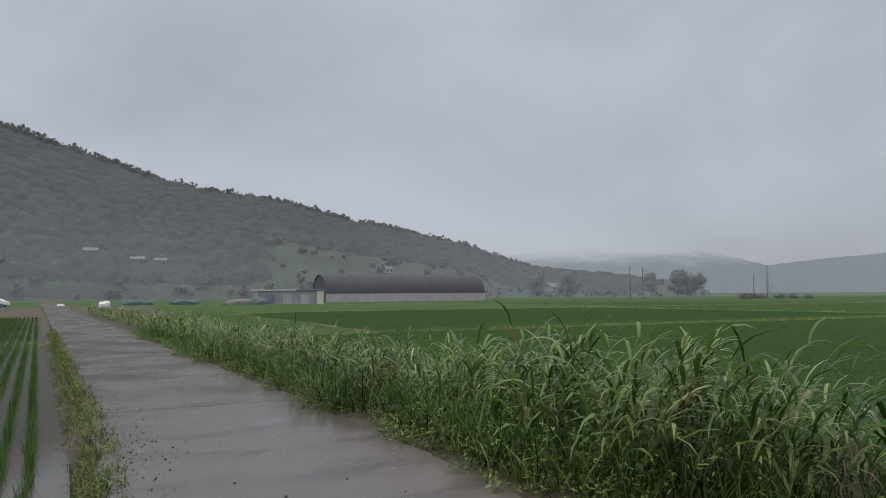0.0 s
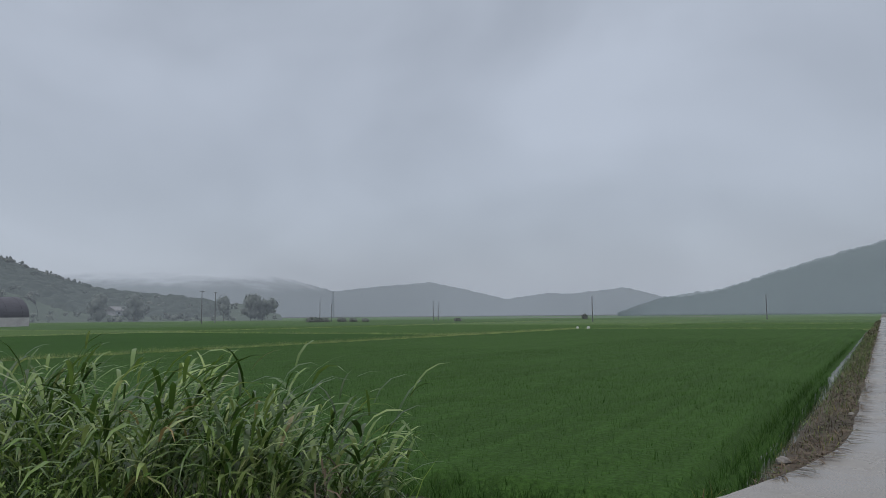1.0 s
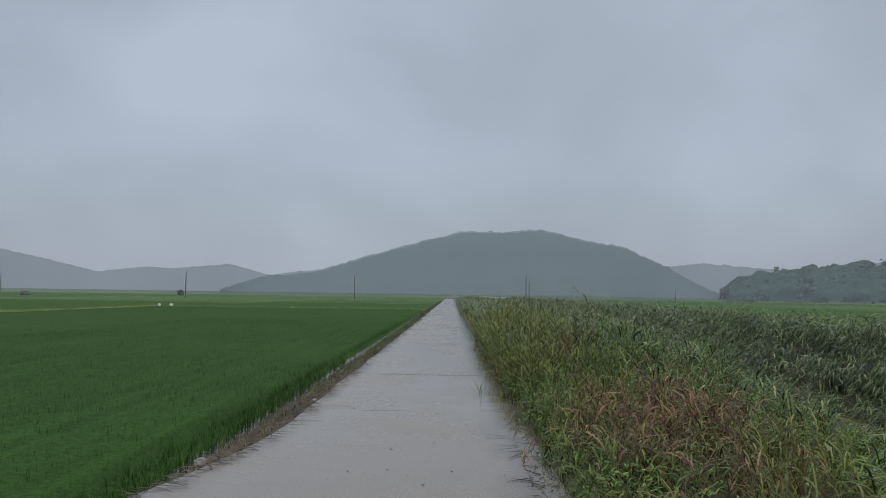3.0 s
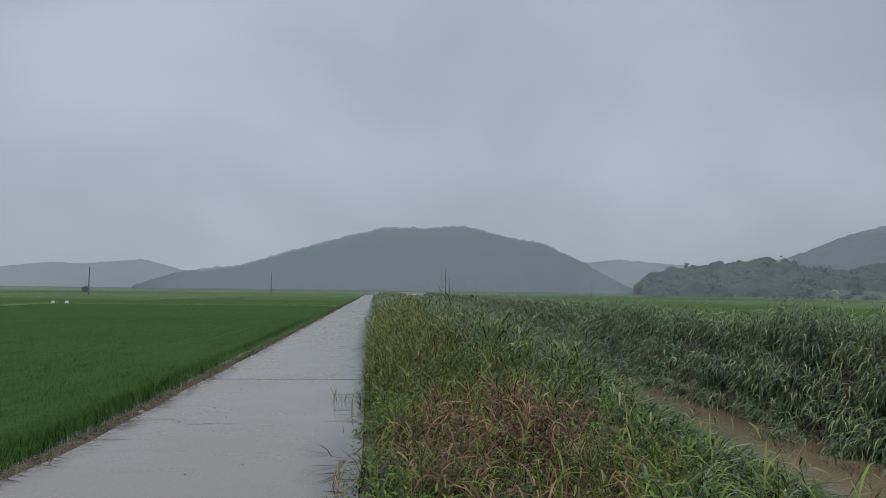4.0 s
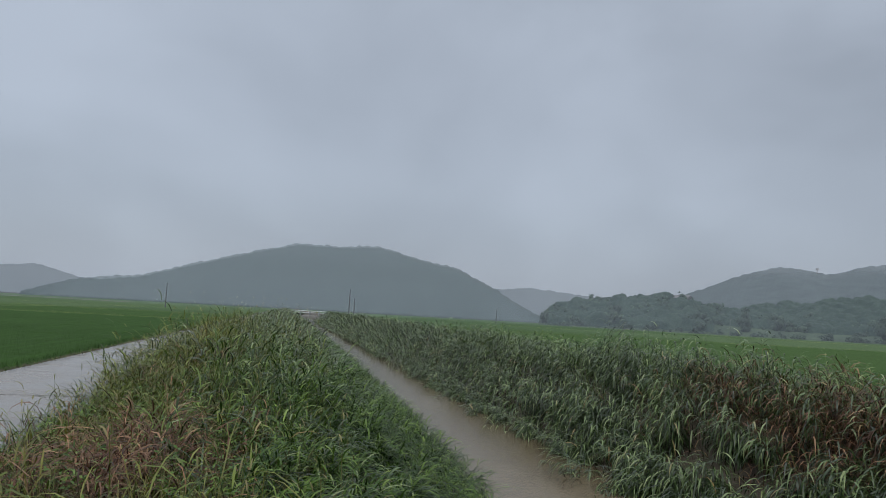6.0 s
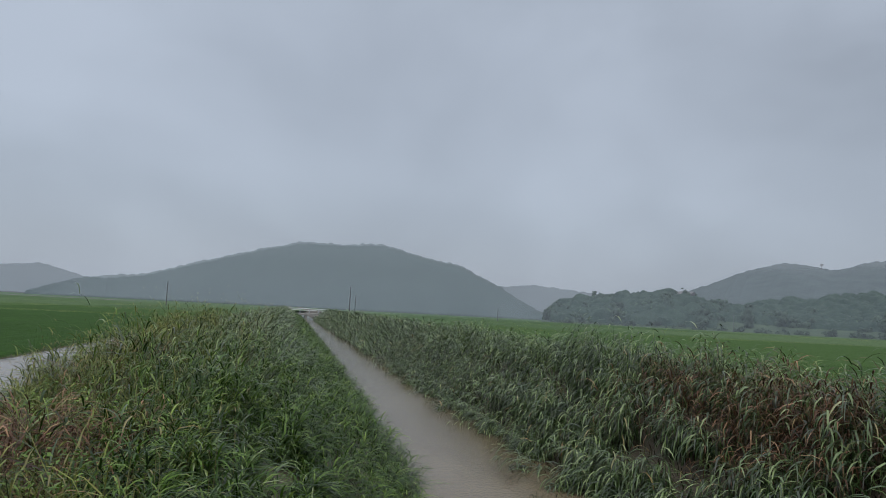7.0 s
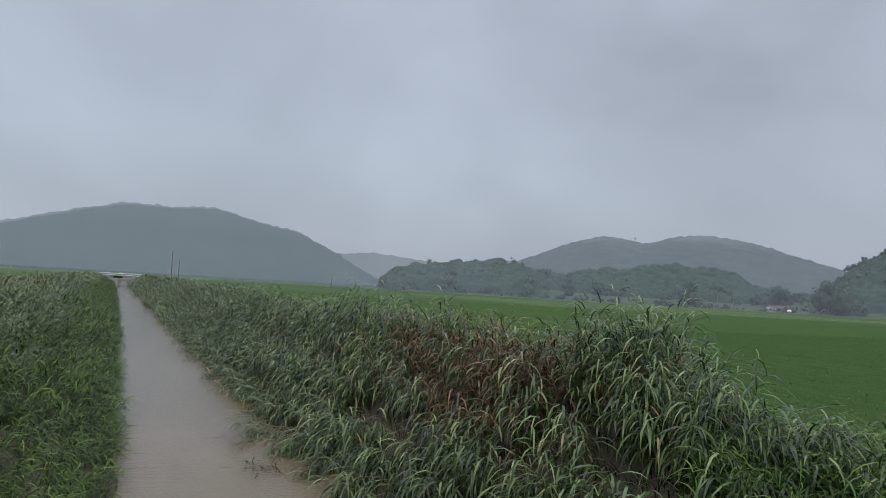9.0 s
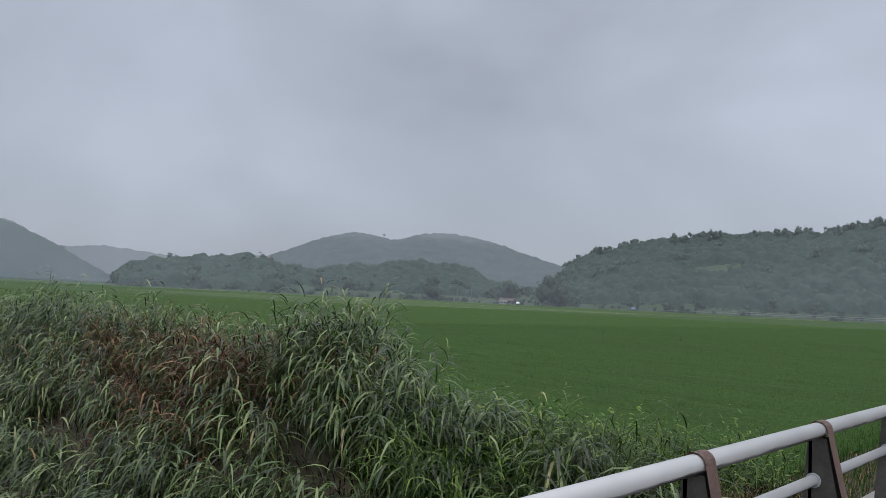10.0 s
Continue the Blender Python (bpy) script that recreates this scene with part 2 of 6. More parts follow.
M_REED = leafy("reed_leaf", ((0.0, (0.02, 0.048, 0.008)), (0.36, (0.055, 0.118, 0.022)), (0.66, (0.14, 0.228, 0.056)), (0.9, (0.225, 0.305, 0.1)), (0.985, (0.3, 0.37, 0.155)), (1.0, (0.26, 0.2, 0.09))), 0.34, 0.9, None, 0.28, 0.46)
M_WEED = leafy("weed_leaf", ((0.0, (0.022, 0.055, 0.006)), (0.5, (0.078, 0.158, 0.024)), (1.0, (0.18, 0.28, 0.056))), 0.45, spec=0.3, through_light=0.24)
M_GRASS = leafy("verge_grass_blade", ((0.0, (0.013, 0.028, 0.004)), (0.34, (0.042, 0.078, 0.01)), (0.6, (0.12, 0.178, 0.026)), (0.82, (0.185, 0.235, 0.045)), (0.96, (0.26, 0.28, 0.085)), (1.0, (0.27, 0.17, 0.075))), 0.42, 1.3, (0.135, 0.128, 0.028), 0.24, 0.3)
M_YELLOW = leafy("yellowing_grass_blade", ((0.0, (0.075, 0.1, 0.022)), (0.5, (0.14, 0.165, 0.04)), (0.9, (0.22, 0.225, 0.075)), (1.0, (0.26, 0.19, 0.08))), 0.45, 0.6, None, 0.3, 0.35)
M_GRASS_BRIGHT = leafy("bright_grass_blade", ((0.0, (0.008, 0.024, 0.003)), (0.4, (0.022, 0.06, 0.007)), (0.66, (0.064, 0.132, 0.018)), (0.9, (0.122, 0.202, 0.037)), (1.0, (0.21, 0.29, 0.08))), 0.4, 1.1, None, 0.24, 0.24)
# near-black: shade between tufts put into blade colour, also used for dark stems
M_SHADE_STEM = leafy("gap_shade_stem", ((0.0, (0.01, 0.011, 0.005)), (0.6, (0.02, 0.023, 0.009)), (1.0, (0.036, 0.032, 0.015))), 0.8, spec=0.05, through_light=0.05)
M_BANK = leafy("bank_reed_leaf", ((0.0, (0.01, 0.024, 0.007)), (0.4, (0.031, 0.064, 0.018)), (0.63, (0.086, 0.148, 0.046)), (0.86, (0.16, 0.232, 0.086)), (0.97, (0.26, 0.33, 0.15)), (0.985, (0.3, 0.36, 0.18)), (1.0, (0.34, 0.2, 0.09))), 0.3, 0.9, None, 0.22, 0.55)
M_DRY = leafy("dry_grass_blade", ((0.0, (0.036, 0.018, 0.012)), (0.4, (0.09, 0.044, 0.028)), (0.75, (0.2, 0.105, 0.062)), (0.93, (0.33, 0.2, 0.12)), (1.0, (0.1, 0.12, 0.035))), 0.55, 1.2, None, 0.18, 0.3)
M_SEED = leafy("grass_seed_head", ((0.0, (0.13, 0.13, 0.06)), (0.6, (0.22, 0.21, 0.11)), (1.0, (0.20, 0.17, 0.10))), 0.7, spec=0.1)
M_STRAW = leafy("rotting_straw", ((0.0, (0.05, 0.036, 0.028)), (0.6, (0.095, 0.07, 0.052)), (0.85, (0.14, 0.105, 0.075)), (1.0, (0.07, 0.1, 0.03))), 0.6, spec=0.3, through_light=0.2)
M_RICE = leafy("rice_blade", ((0.0, (0.017, 0.054, 0.008)), (0.5, (0.028, 0.077, 0.013)), (1.0, (0.05, 0.108, 0.023))), 0.55, 0.15, None, 0.3, 0.12)
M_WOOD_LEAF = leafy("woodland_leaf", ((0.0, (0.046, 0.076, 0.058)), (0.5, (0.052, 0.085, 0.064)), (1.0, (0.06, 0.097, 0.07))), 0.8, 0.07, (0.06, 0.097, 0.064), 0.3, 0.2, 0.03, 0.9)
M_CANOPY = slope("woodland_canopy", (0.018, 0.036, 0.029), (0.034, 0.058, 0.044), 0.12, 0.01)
# greyed canopy and leaf colours of the next three: haze put into base colour
M_CANOPY_WEST = slope("hazed_west_canopy", (0.03, 0.038, 0.036), (0.044, 0.056, 0.05), 0.1, 0.01)
M_WEST_LEAF = leafy("hazed_west_leaf", ((0.0, (0.085, 0.094, 0.092)), (0.5, (0.092, 0.102, 0.098)), (1.0, (0.1, 0.112, 0.106))), 0.8, 0.08, (0.098, 0.112, 0.1), 0.3, 0.2, 0.04, 0.9)
M_HAZED_LEAF = leafy("misty_tree_leaf", ((0.0, (0.115, 0.132, 0.124)), (0.5, (0.124, 0.143, 0.132)), (1.0, (0.135, 0.156, 0.14))), 0.8, 0.08, (0.13, 0.155, 0.13), 0.3, 0.2, 0.06, 0.9)
M_BARK = plain("bark", (0.09, 0.08, 0.065), (0.15, 0.135, 0.11), 0.85, 4.0)
M_STEEL = plain("grey_painted_steel", (0.34, 0.365, 0.395), (0.42, 0.445, 0.475), 0.34, 2.0, 0.0, 9.0, 0.02)
M_RUST = plain("rusty_primer_steel", (0.19, 0.125, 0.11), (0.29, 0.205, 0.18), 0.6, 9.0, 0.0, 80.0, 0.3)
M_POST = plain("weathered_post_steel", (0.035, 0.034, 0.032), (0.085, 0.08, 0.075), 0.6, 6.0)
M_CURB = plain("bridge_concrete", (0.20, 0.195, 0.185), (0.33, 0.32, 0.30), 0.6, 2.0, bump_scale=30.0, bump_strength=0.5)
M_POLE = plain("pole_concrete", (0.08, 0.08, 0.085), (0.125, 0.125, 0.13), 0.6, 1.0)
M_BARN_ROOF = plain("dark_shade_sheet", (0.056, 0.056, 0.07), (0.068, 0.068, 0.084), 0.75, 0.3, bump_scale=3.0, bump_strength=0.08, spec=0.2)
M_BARN_WALL = plain("pale_concrete_wall", (0.32, 0.32, 0.33), (0.45, 0.45, 0.46), 0.7, 0.5)
M_WHITE = plain("white_sheet_metal", (0.60, 0.62, 0.64), (0.75, 0.77, 0.78), 0.5, 0.8)
M_BLUE = plain("blue_sheet_metal", (0.10, 0.14, 0.24), (0.15, 0.20, 0.31), 0.5, 0.8)
M_CREAM = plain("cream_panel", (0.62, 0.60, 0.46), (0.72, 0.70, 0.55), 0.6, 0.8)
M_TEAL = plain("teal_tarpaulin", (0.05, 0.085, 0.08), (0.075, 0.125, 0.115), 0.6, 2.0, bump_scale=6.0, spec=0.2)
M_GREY = plain("grey_cladding", (0.22, 0.23, 0.25), (0.32, 0.33, 0.35), 0.6, 0.6)
M_GLASS = plain("dark_window", (0.02, 0.025, 0.03), (0.04, 0.045, 0.05), 0.1, 1.0, bump_strength=0.0)
M_TYRE = plain("tyre_rubber", (0.015, 0.015, 0.015), (0.03, 0.03, 0.03), 0.8)
M_STONE = plain("field_stone", (0.12, 0.115, 0.11), (0.20, 0.19, 0.18), 0.7, 6.0)
M_RED_ROOF = plain("red_brown_roof", (0.11, 0.085, 0.08), (0.16, 0.125, 0.115), 0.6, 1.0)


def grimy_shaded_tube(name, c1, c2, grime_shade):
    """Painted steel tube: smooth wet paint above; below, black grime in ragged runs along the drip line, with the shade
    of the underside painted in.
    """
    m, n, l, b = nodes_of(name)
    t, rag = noise_tex(n, l, 2.0), noise_tex(n, l, 1.0, 5.0, 0.65, (3.0, 14.0, 14.0))
    col = ramp(n, ((0.3, c1), (0.7, c2)))
    l.new(t.outputs["Fac"], col.inputs["Fac"])
    # mask follows downward normals: drip-line grime plus underside shade put into colour
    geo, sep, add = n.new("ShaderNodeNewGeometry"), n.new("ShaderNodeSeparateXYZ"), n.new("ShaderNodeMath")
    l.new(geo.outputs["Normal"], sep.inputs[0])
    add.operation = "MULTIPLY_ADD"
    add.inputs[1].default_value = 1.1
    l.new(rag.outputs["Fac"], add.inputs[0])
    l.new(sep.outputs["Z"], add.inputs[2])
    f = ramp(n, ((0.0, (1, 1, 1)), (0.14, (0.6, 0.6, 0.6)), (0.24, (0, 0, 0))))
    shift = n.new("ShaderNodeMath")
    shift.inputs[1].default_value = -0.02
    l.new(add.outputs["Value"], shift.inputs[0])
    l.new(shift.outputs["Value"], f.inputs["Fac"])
    l.new(mixed(n, l, col.outputs["Color"], grime_shade, f.outputs["Color"]), b.inputs["Base Color"])
    b.inputs["Roughness"].default_value = 0.3
    return m


def field_cover(name, c1, c2, c3):
    """The rice seen from afar: fine vertical grain, drill rows and broad uneven growth."""
    m, n, l, b = nodes_of(name)
    big = noise_tex(n, l, 0.07, 4.0, 0.6)
    rows_ = noise_tex(n, l, 1.0, 3.0, 0.6, (3.2, 0.12, 1.0))
    fine = noise_tex(n, l, 14.0, 3.0, 0.7)
    oi = n.new("ShaderNodeObjectInfo")
    col = ramp(n, ((0.3, c1), (0.7, c2)))
    l.new(big.outputs["Fac"], col.inputs["Fac"])
    c = mixed(n, l, col.outputs["Color"], c3, oi.outputs["Random"])
    v = ramp(n, ((0.3, (0.8, 0.8, 0.8)), (0.7, (1.16, 1.16, 1.16))))
    l.new(rows_.outputs["Fac"], v.inputs["Fac"])
    c = mixed(n, l, c, v.outputs["Color"], 1.0, "MULTIPLY")
    g = ramp(n, ((0.3, (0.6, 0.62, 0.6)), (0.7, (1.3, 1.28, 1.2))))
    l.new(fine.outputs["Fac"], g.inputs["Fac"])
    l.new(mixed(n, l, c, g.outputs["Color"], 1.0, "MULTIPLY"), b.inputs["Base Color"])
    b.inputs["Roughness"].default_value, b.inputs["Specular IOR Level"].default_value = 0.85, 0.06
    bump(n, l, b, fine.outputs["Fac"], 0.8, 0.08)
    return m


M_RAIL = grimy_shaded_tube("grimy_shaded_paint", (0.36, 0.38, 0.4), (0.44, 0.46, 0.48), (0.03, 0.03, 0.028))
M_FIELD = field_cover("rice_canopy", (0.018, 0.052, 0.009), (0.025, 0.066, 0.013), (0.053, 0.1, 0.03))
# paler rice copy for far fields, partly haze put into the colour
M_FIELD_HAZED = field_cover("hazed_rice_canopy", (0.034, 0.074, 0.02), (0.044, 0.088, 0.027), (0.066, 0.112, 0.042))
M_YOUNG = leafy("young_rice_blade", ((0.0, (0.04, 0.09, 0.02)), (0.5, (0.062, 0.13, 0.032)), (1.0, (0.1, 0.18, 0.055))), 0.5, 0.4, None, 0.3, 0.3)
M_BUND = leafy("bund_grass", ((0.0, (0.15, 0.21, 0.06)), (0.6, (0.23, 0.30, 0.10)), (1.0, (0.30, 0.33, 0.14))), 0.55)
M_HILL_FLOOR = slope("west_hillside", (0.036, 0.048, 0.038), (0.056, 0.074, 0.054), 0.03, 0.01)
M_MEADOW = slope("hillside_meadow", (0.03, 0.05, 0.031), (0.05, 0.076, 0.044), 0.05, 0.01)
# haze put into the far hills: bluish base colour and a see-through share
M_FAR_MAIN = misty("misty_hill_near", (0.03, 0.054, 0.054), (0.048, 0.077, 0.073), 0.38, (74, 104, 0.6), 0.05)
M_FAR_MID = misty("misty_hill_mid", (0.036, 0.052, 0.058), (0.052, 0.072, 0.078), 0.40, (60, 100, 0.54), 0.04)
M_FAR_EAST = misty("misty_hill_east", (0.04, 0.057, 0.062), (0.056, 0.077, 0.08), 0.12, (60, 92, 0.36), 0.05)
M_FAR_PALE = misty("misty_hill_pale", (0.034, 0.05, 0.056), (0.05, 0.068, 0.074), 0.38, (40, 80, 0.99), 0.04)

# ---- builders ----
UP = Vector((0, 0, 1))
rng = np.random.default_rng(7)


def part(name, bm, material, parent=None, label=""):
    """Links a bmesh as one mesh object, under a thing or under a part."""
    me = bpy.data.meshes.new(name)
    bm.to_mesh(me)
    bm.free()
    me.materials.append(material)
    ob = new(name, me)
    if parent is not None:
        ob.parent = parent
    if label:
        ob["label"] = label
    return ob


def base(name, m, label, category, group="", kind=""):
    ob = new(name)
    ob.empty_display_size = 0.1
    ob.matrix_world = m
    return tagged(ob, label, category, group, kind)


def arrays(name, verts, faces4=None, faces3=None, material=None, smooth=True):
    """One mesh from numpy arrays of corners, quads and triangles."""
    me = bpy.data.meshes.new(name)
    q = np.zeros((0, 4), np.int32) if faces4 is None else faces4.astype(np.int32)
    t = np.zeros((0, 3), np.int32) if faces3 is None else faces3.astype(np.int32)
    me.vertices.add(len(verts))
    me.vertices.foreach_set("co", np.ascontiguousarray(verts, np.float32).ravel())
    me.loops.add(q.size + t.size)
    me.loops.foreach_set("vertex_index", np.concatenate((q.ravel(), t.ravel())))
    me.polygons.add(len(q) + len(t))
    me.polygons.foreach_set("loop_start", np.concatenate((np.arange(len(q)) * 4, q.size + np.arange(len(t)) * 3)).astype(np.int32))
    me.polygons.foreach_set("use_smooth", np.full(len(q) + len(t), smooth))
    me.update(calc_edges=True)
    if material:
        me.materials.append(material)
    return new(name, me)


def box(bm, x0, y0, z0, x1, y1, z1, bevel=0.0):
    m = Matrix.LocRotScale(((x0 + x1) / 2, (y0 + y1) / 2, (z0 + z1) / 2), None, (x1 - x0, y1 - y0, z1 - z0))
    made = bmesh.ops.create_cube(bm, size=1.0, matrix=m)["verts"]
    if bevel:
        edges = list({e for v in made for e in v.link_edges})
        bmesh.ops.bevel(bm, geom=edges, offset=bevel, segments=2, affect="EDGES", profile=0.6)


def tube(bm, p, q, r0, r1=None, n=12):
    p, q = Vector(p), Vector(q)
    m = Matrix.Translation((p + q) / 2) @ (q - p).to_track_quat("Z", "Y").to_matrix().to_4x4()
    bmesh.ops.create_cone(bm, cap_ends=True, segments=n, radius1=r0, radius2=r0 if r1 is None else r1, depth=(q - p).length, matrix=m)
    for f_ in bm.faces:
        if n >= 16 and len(f_.verts) == 4:
            f_.smooth = True


def smooth01(a, b, v):
    t = np.clip((v - a) / (b - a), 0, 1)
    return t * t * (3 - 2 * t)


def wave(x, y, k=1.0, seed=0.0):
    """Cheap smooth noise, about -1 to 1."""
    return (np.sin(1.7 * k * x + 2.1 * k * y + seed) + np.sin(-2.9 * k * x + 1.3 * k * y + 1.9 * seed + 1.0)
            + np.sin(3.7 * k * x + 3.1 * k * y + 0.7 * seed + 2.0) + np.sin(0.9 * k * x - 4.3 * k * y + 2.3 * seed)) / 3.0


def cells(x, y, size, seed):
    """Distance to the nearest of points strewn one to a cell, in cells."""
    u, v = x / size + 0.35 * wave(x, y, 0.5 / size, 3.0), y / size + 0.35 * wave(y, x, 0.5 / size, 7.0)
    iu, iv = np.floor(u), np.floor(v)
    best = np.full(np.shape(u), 9.0)
    for du in (-1, 0, 1):
        for dv in (-1, 0, 1):
            a, b = iu + du, iv + dv
            h1 = np.sin(a * 127.1 + b * 311.7 + seed) * 43758.5453
            h2 = np.sin(a * 269.5 + b * 183.3 + seed) * 43758.5453
            best = np.minimum(best, np.hypot(a + (h1 - np.floor(h1)) - u, b + (h2 - np.floor(h2)) - v))
    return best


def strips(name, root, azim, elev, droop, length, width, segs, material, twist=0.0, taper=0.35, bow=1.25):
    """Many bent leaf blades as one mesh. Each starts at its root, rises at elev, and bows over by droop (radians) along its length."""
    n = len(root)
    step = length / segs
    p = root.copy()
    verts, a = [], azim
    side = np.stack((-np.sin(a), np.cos(a), np.full(n, twist) * rng.uniform(-1, 1, n)), 1)
    rows_ = []
    for i in range(segs + 1):
        f = i / segs
        w = width * (1 - (1 - taper) * (1 - min(1, f * 3.0))) * (1 - max(0.0, (f - 0.35) / 0.65) ** 1.6)
        if i < segs:
            rows_.append(p - side * (w / 2)[:, None])
            rows_.append(p + side * (w / 2)[:, None])
        else:
            rows_.append(p)
        e = elev - droop * ((i + 0.5) / segs) ** bow
        p = p + np.stack((np.cos(e) * np.cos(a), np.cos(e) * np.sin(a), np.sin(e)), 1) * step[:, None]
    k = 2 * segs + 1
    v = np.stack(rows_, 1).reshape(-1, 3)
    o = (np.arange(n) * k)[:, None]
    quads = np.concatenate([o + np.array([[2 * i, 2 * i + 1, 2 * i + 3, 2 * i + 2]]) for i in range(segs - 1)], 0) if segs > 1 else None
    tris = o + np.array([[2 * segs - 2, 2 * segs - 1, 2 * segs]])
    return arrays(name, v, quads, tris, material)


def scatter(x0, x1, y0, y1, per_m2, keep=None):
    n = int((x1 - x0) * (y1 - y0) * per_m2)
    x, y = rng.uniform(x0, x1, n), rng.uniform(y0, y1, n)
    if keep is not None:
        k = keep(x, y)
        x, y = x[k], y[k]
    return x, y


# ---- lie of the land ----


def road1_north(x):
    return 3.95 + 0.075 * np.minimum(0, x + 8.0)


def road1_south(x):
    return road1_north(x) - 2.9


def land(x, y):
    """Height of the ground: paddies low, roads and banks raised, the stream cut deep."""
    z = np.full(np.shape(x), -0.38)
    # farm road running west
    s = smooth01(-0.34, -0.08, y - road1_south(x)) * (1 - smooth01(0.5, 3.6, y - road1_north(x)))
    z = np.where(x < 0, np.maximum(z, -0.38 + 0.34 * s), z)
    # road and verge running north beside the stream
    a = np.clip((x + 0.82) / 0.88, 0, 1) * (x < 4)
    z = np.maximum(z, -0.38 + 0.34 * a)
    far = smooth01(14, 26, y)
    vx = [3.1, 4.5, 6.3, 7.3, 8.2, 9.0, 9.5]
    v0, v1 = np.interp(x, vx, [-0.04, 0.10, 0.0, -0.36, -0.76, -1.12, -1.6]), np.interp(x, vx, [-0.04, 0.36, 0.42, 0.03, -0.50, -1.08, -1.6])
    verge = v0 + (v1 - v0) * far + 0.05 * wave(x, y, 0.6) * smooth01(3.4, 4.5, x)
    open_ = smooth01(6.5, 7.2, y)
    z = np.where((x > 3.1) & (x < 9.5), -0.06 * (1 - open_) * (x < 7.2) + verge * open_ - 1.75 * (1 - open_) * (x >= 7.2), z)
    # stream bed and its far bank
    near = 1 - smooth01(8.6, 11.5, y)
    bank = np.interp(x, [9.5, 11.3, 12.3, 13.4, 14.2, 14.9, 15.6, 16.6, 17.4], [-1.75, -1.6, -1.2, -0.45, 0.15, 0.46, 0.36, -0.02, -0.38]) - 0.42 * near * smooth01(13, 14.5, x) * (1 - smooth01(15.8, 17, x))
    z = np.where((x >= 9.5) & (x < 17.4), bank, z)
    z = np.where(x >= 17.4, -0.38, z)
    # junction ground south of it all
    j = smooth01(-5.2, -4.6, x) * (1 - smooth01(5.2, 6.4, y)) * (1 - smooth01(6.9, 7.2, x)) * smooth01(-12, -10, y)
    z = np.where(x < 7.2, np.maximum(z, -0.38 + 0.30 * j), z)
    return z + 0.015 * wave(x, y, 2.3, 4.0)


def axis(a, fine0, fine1, step, b, grow=1.22):
    c = list(np.arange(fine0, fine1, step))
    s, v = step, fine0
    while v > a:
        s *= grow
        v -= s
        c.insert(0, v)
    s, v = step, c[-1]
    while v < b:
        s *= grow
        v += s
        c.append(v)
    return np.array(c)


def sheet(name, xs, ys, height, material):
    gx, gy = np.meshgrid(xs, ys)
    v = np.stack((gx, gy, height(gx, gy)), 2).reshape(-1, 3)
    nx, ny = len(xs), len(ys)
    i = (np.arange(ny - 1)[:, None] * nx + np.arange(nx - 1)[None, :]).ravel()
    return arrays(name, v, np.stack((i, i + 1, i + nx + 1, i + nx), 1), None, material)


ground = sheet("ground", axis(-3500, -14, 18.5, 0.3, 3500, 1.15), axis(-3500, -1.0, 14, 0.25, 3500, 1.09), land, M_SOIL)
tagged(ground, "wet dark soil under the fields and verges", "ground", kind="structure")

# ---- roads ----


def ragged_slab(name, corners, thick, parent, material, ragged=0.03, cuts=10):
    """A cast slab with worn, uneven long edges. corners: near left, near right, far right, far left."""
    a, b, c, d = (Vector(v) for v in corners)
    bm = bmesh.new()
    lt, rt = [], []
    for i in range(cuts + 1):
        f = i / cuts
        k = 0 if i in (0, cuts) else ragged
        l_, r_ = a.lerp(d, f), b.lerp(c, f)
        across = (r_ - l_).normalized()
        lt.append(l_ + across * rng.uniform(-k, k))
        rt.append(r_ + across * rng.uniform(-k, k))
    top = [[bm.verts.new(p) for p in lt], [bm.verts.new(p) for p in rt]]
    low = [[bm.verts.new(p - UP * thick) for p in lt], [bm.verts.new(p - UP * thick) for p in rt]]
    for i in range(cuts):
        bm.faces.new((top[0][i], top[1][i], top[1][i + 1], top[0][i + 1]))
        bm.faces.new((top[0][i + 1], low[0][i + 1], low[0][i], top[0][i]))
        bm.faces.new((top[1][i], low[1][i], low[1][i + 1], top[1][i + 1]))
    bm.faces.new((top[1][0], top[0][0], low[0][0], low[1][0]))
    bm.faces.new((top[0][-1], top[1][-1], low[1][-1], low[0][-1]))
    return part(name, bm, material, parent)


ROAD_L, ROAD_R = 0.10, 3.06
north_road = base("road", pose(0, 0, 0), "wet grey concrete farm road in cast slabs beside the stream", "road", kind="structure")
y = 18.3
while y < 240:
    dz = rng.uniform(-0.004, 0.004)
    ragged_slab("slab", ((ROAD_L, y, dz), (ROAD_R, y, dz), (ROAD_R, y + 6.08, dz), (ROAD_L, y + 6.08, dz)), 0.16, north_road, M_ROAD_SILT)
    y += 6.1
west_road = base("road", pose(0, 0, 0), "wet muddy brown concrete farm road between paddies", "road", kind="structure")
x = -4.4
while x > -190:
    x2 = x - 6.08
    ragged_slab("slab", ((x, float(road1_south(x)), 0.0), (x, float(road1_north(x)), 0.0), (x2, float(road1_north(x2)), 0.0), (x2, float(road1_south(x2)), 0.0)),
                0.16, west_road, M_ROAD_MUD, 0.06)
    x -= 6.1
# flared junction, one cast
bm = bmesh.new()
outline = [(-4.38, -3.5), (7.2, -3.5), (7.2, 6.35), (5.2, 6.4), (3.6, 7.2), (3.14, 8.5), (3.1, 12.2), (ROAD_R, 18.28), (0.09, 18.28), (0.07, 16.6), (0.12, 15.2), (0.08, 14.0), (0.1, 12.9), (0.06, 12.0), (-0.02, 11.2), (-0.28, 9.9), (-0.72, 8.45),
           (-1.4, 6.8), (-2.3, 5.3), (-3.3, 4.3), (-4.38, 3.95)]
top = [bm.verts.new((px, py, 0.003)) for px, py in outline]
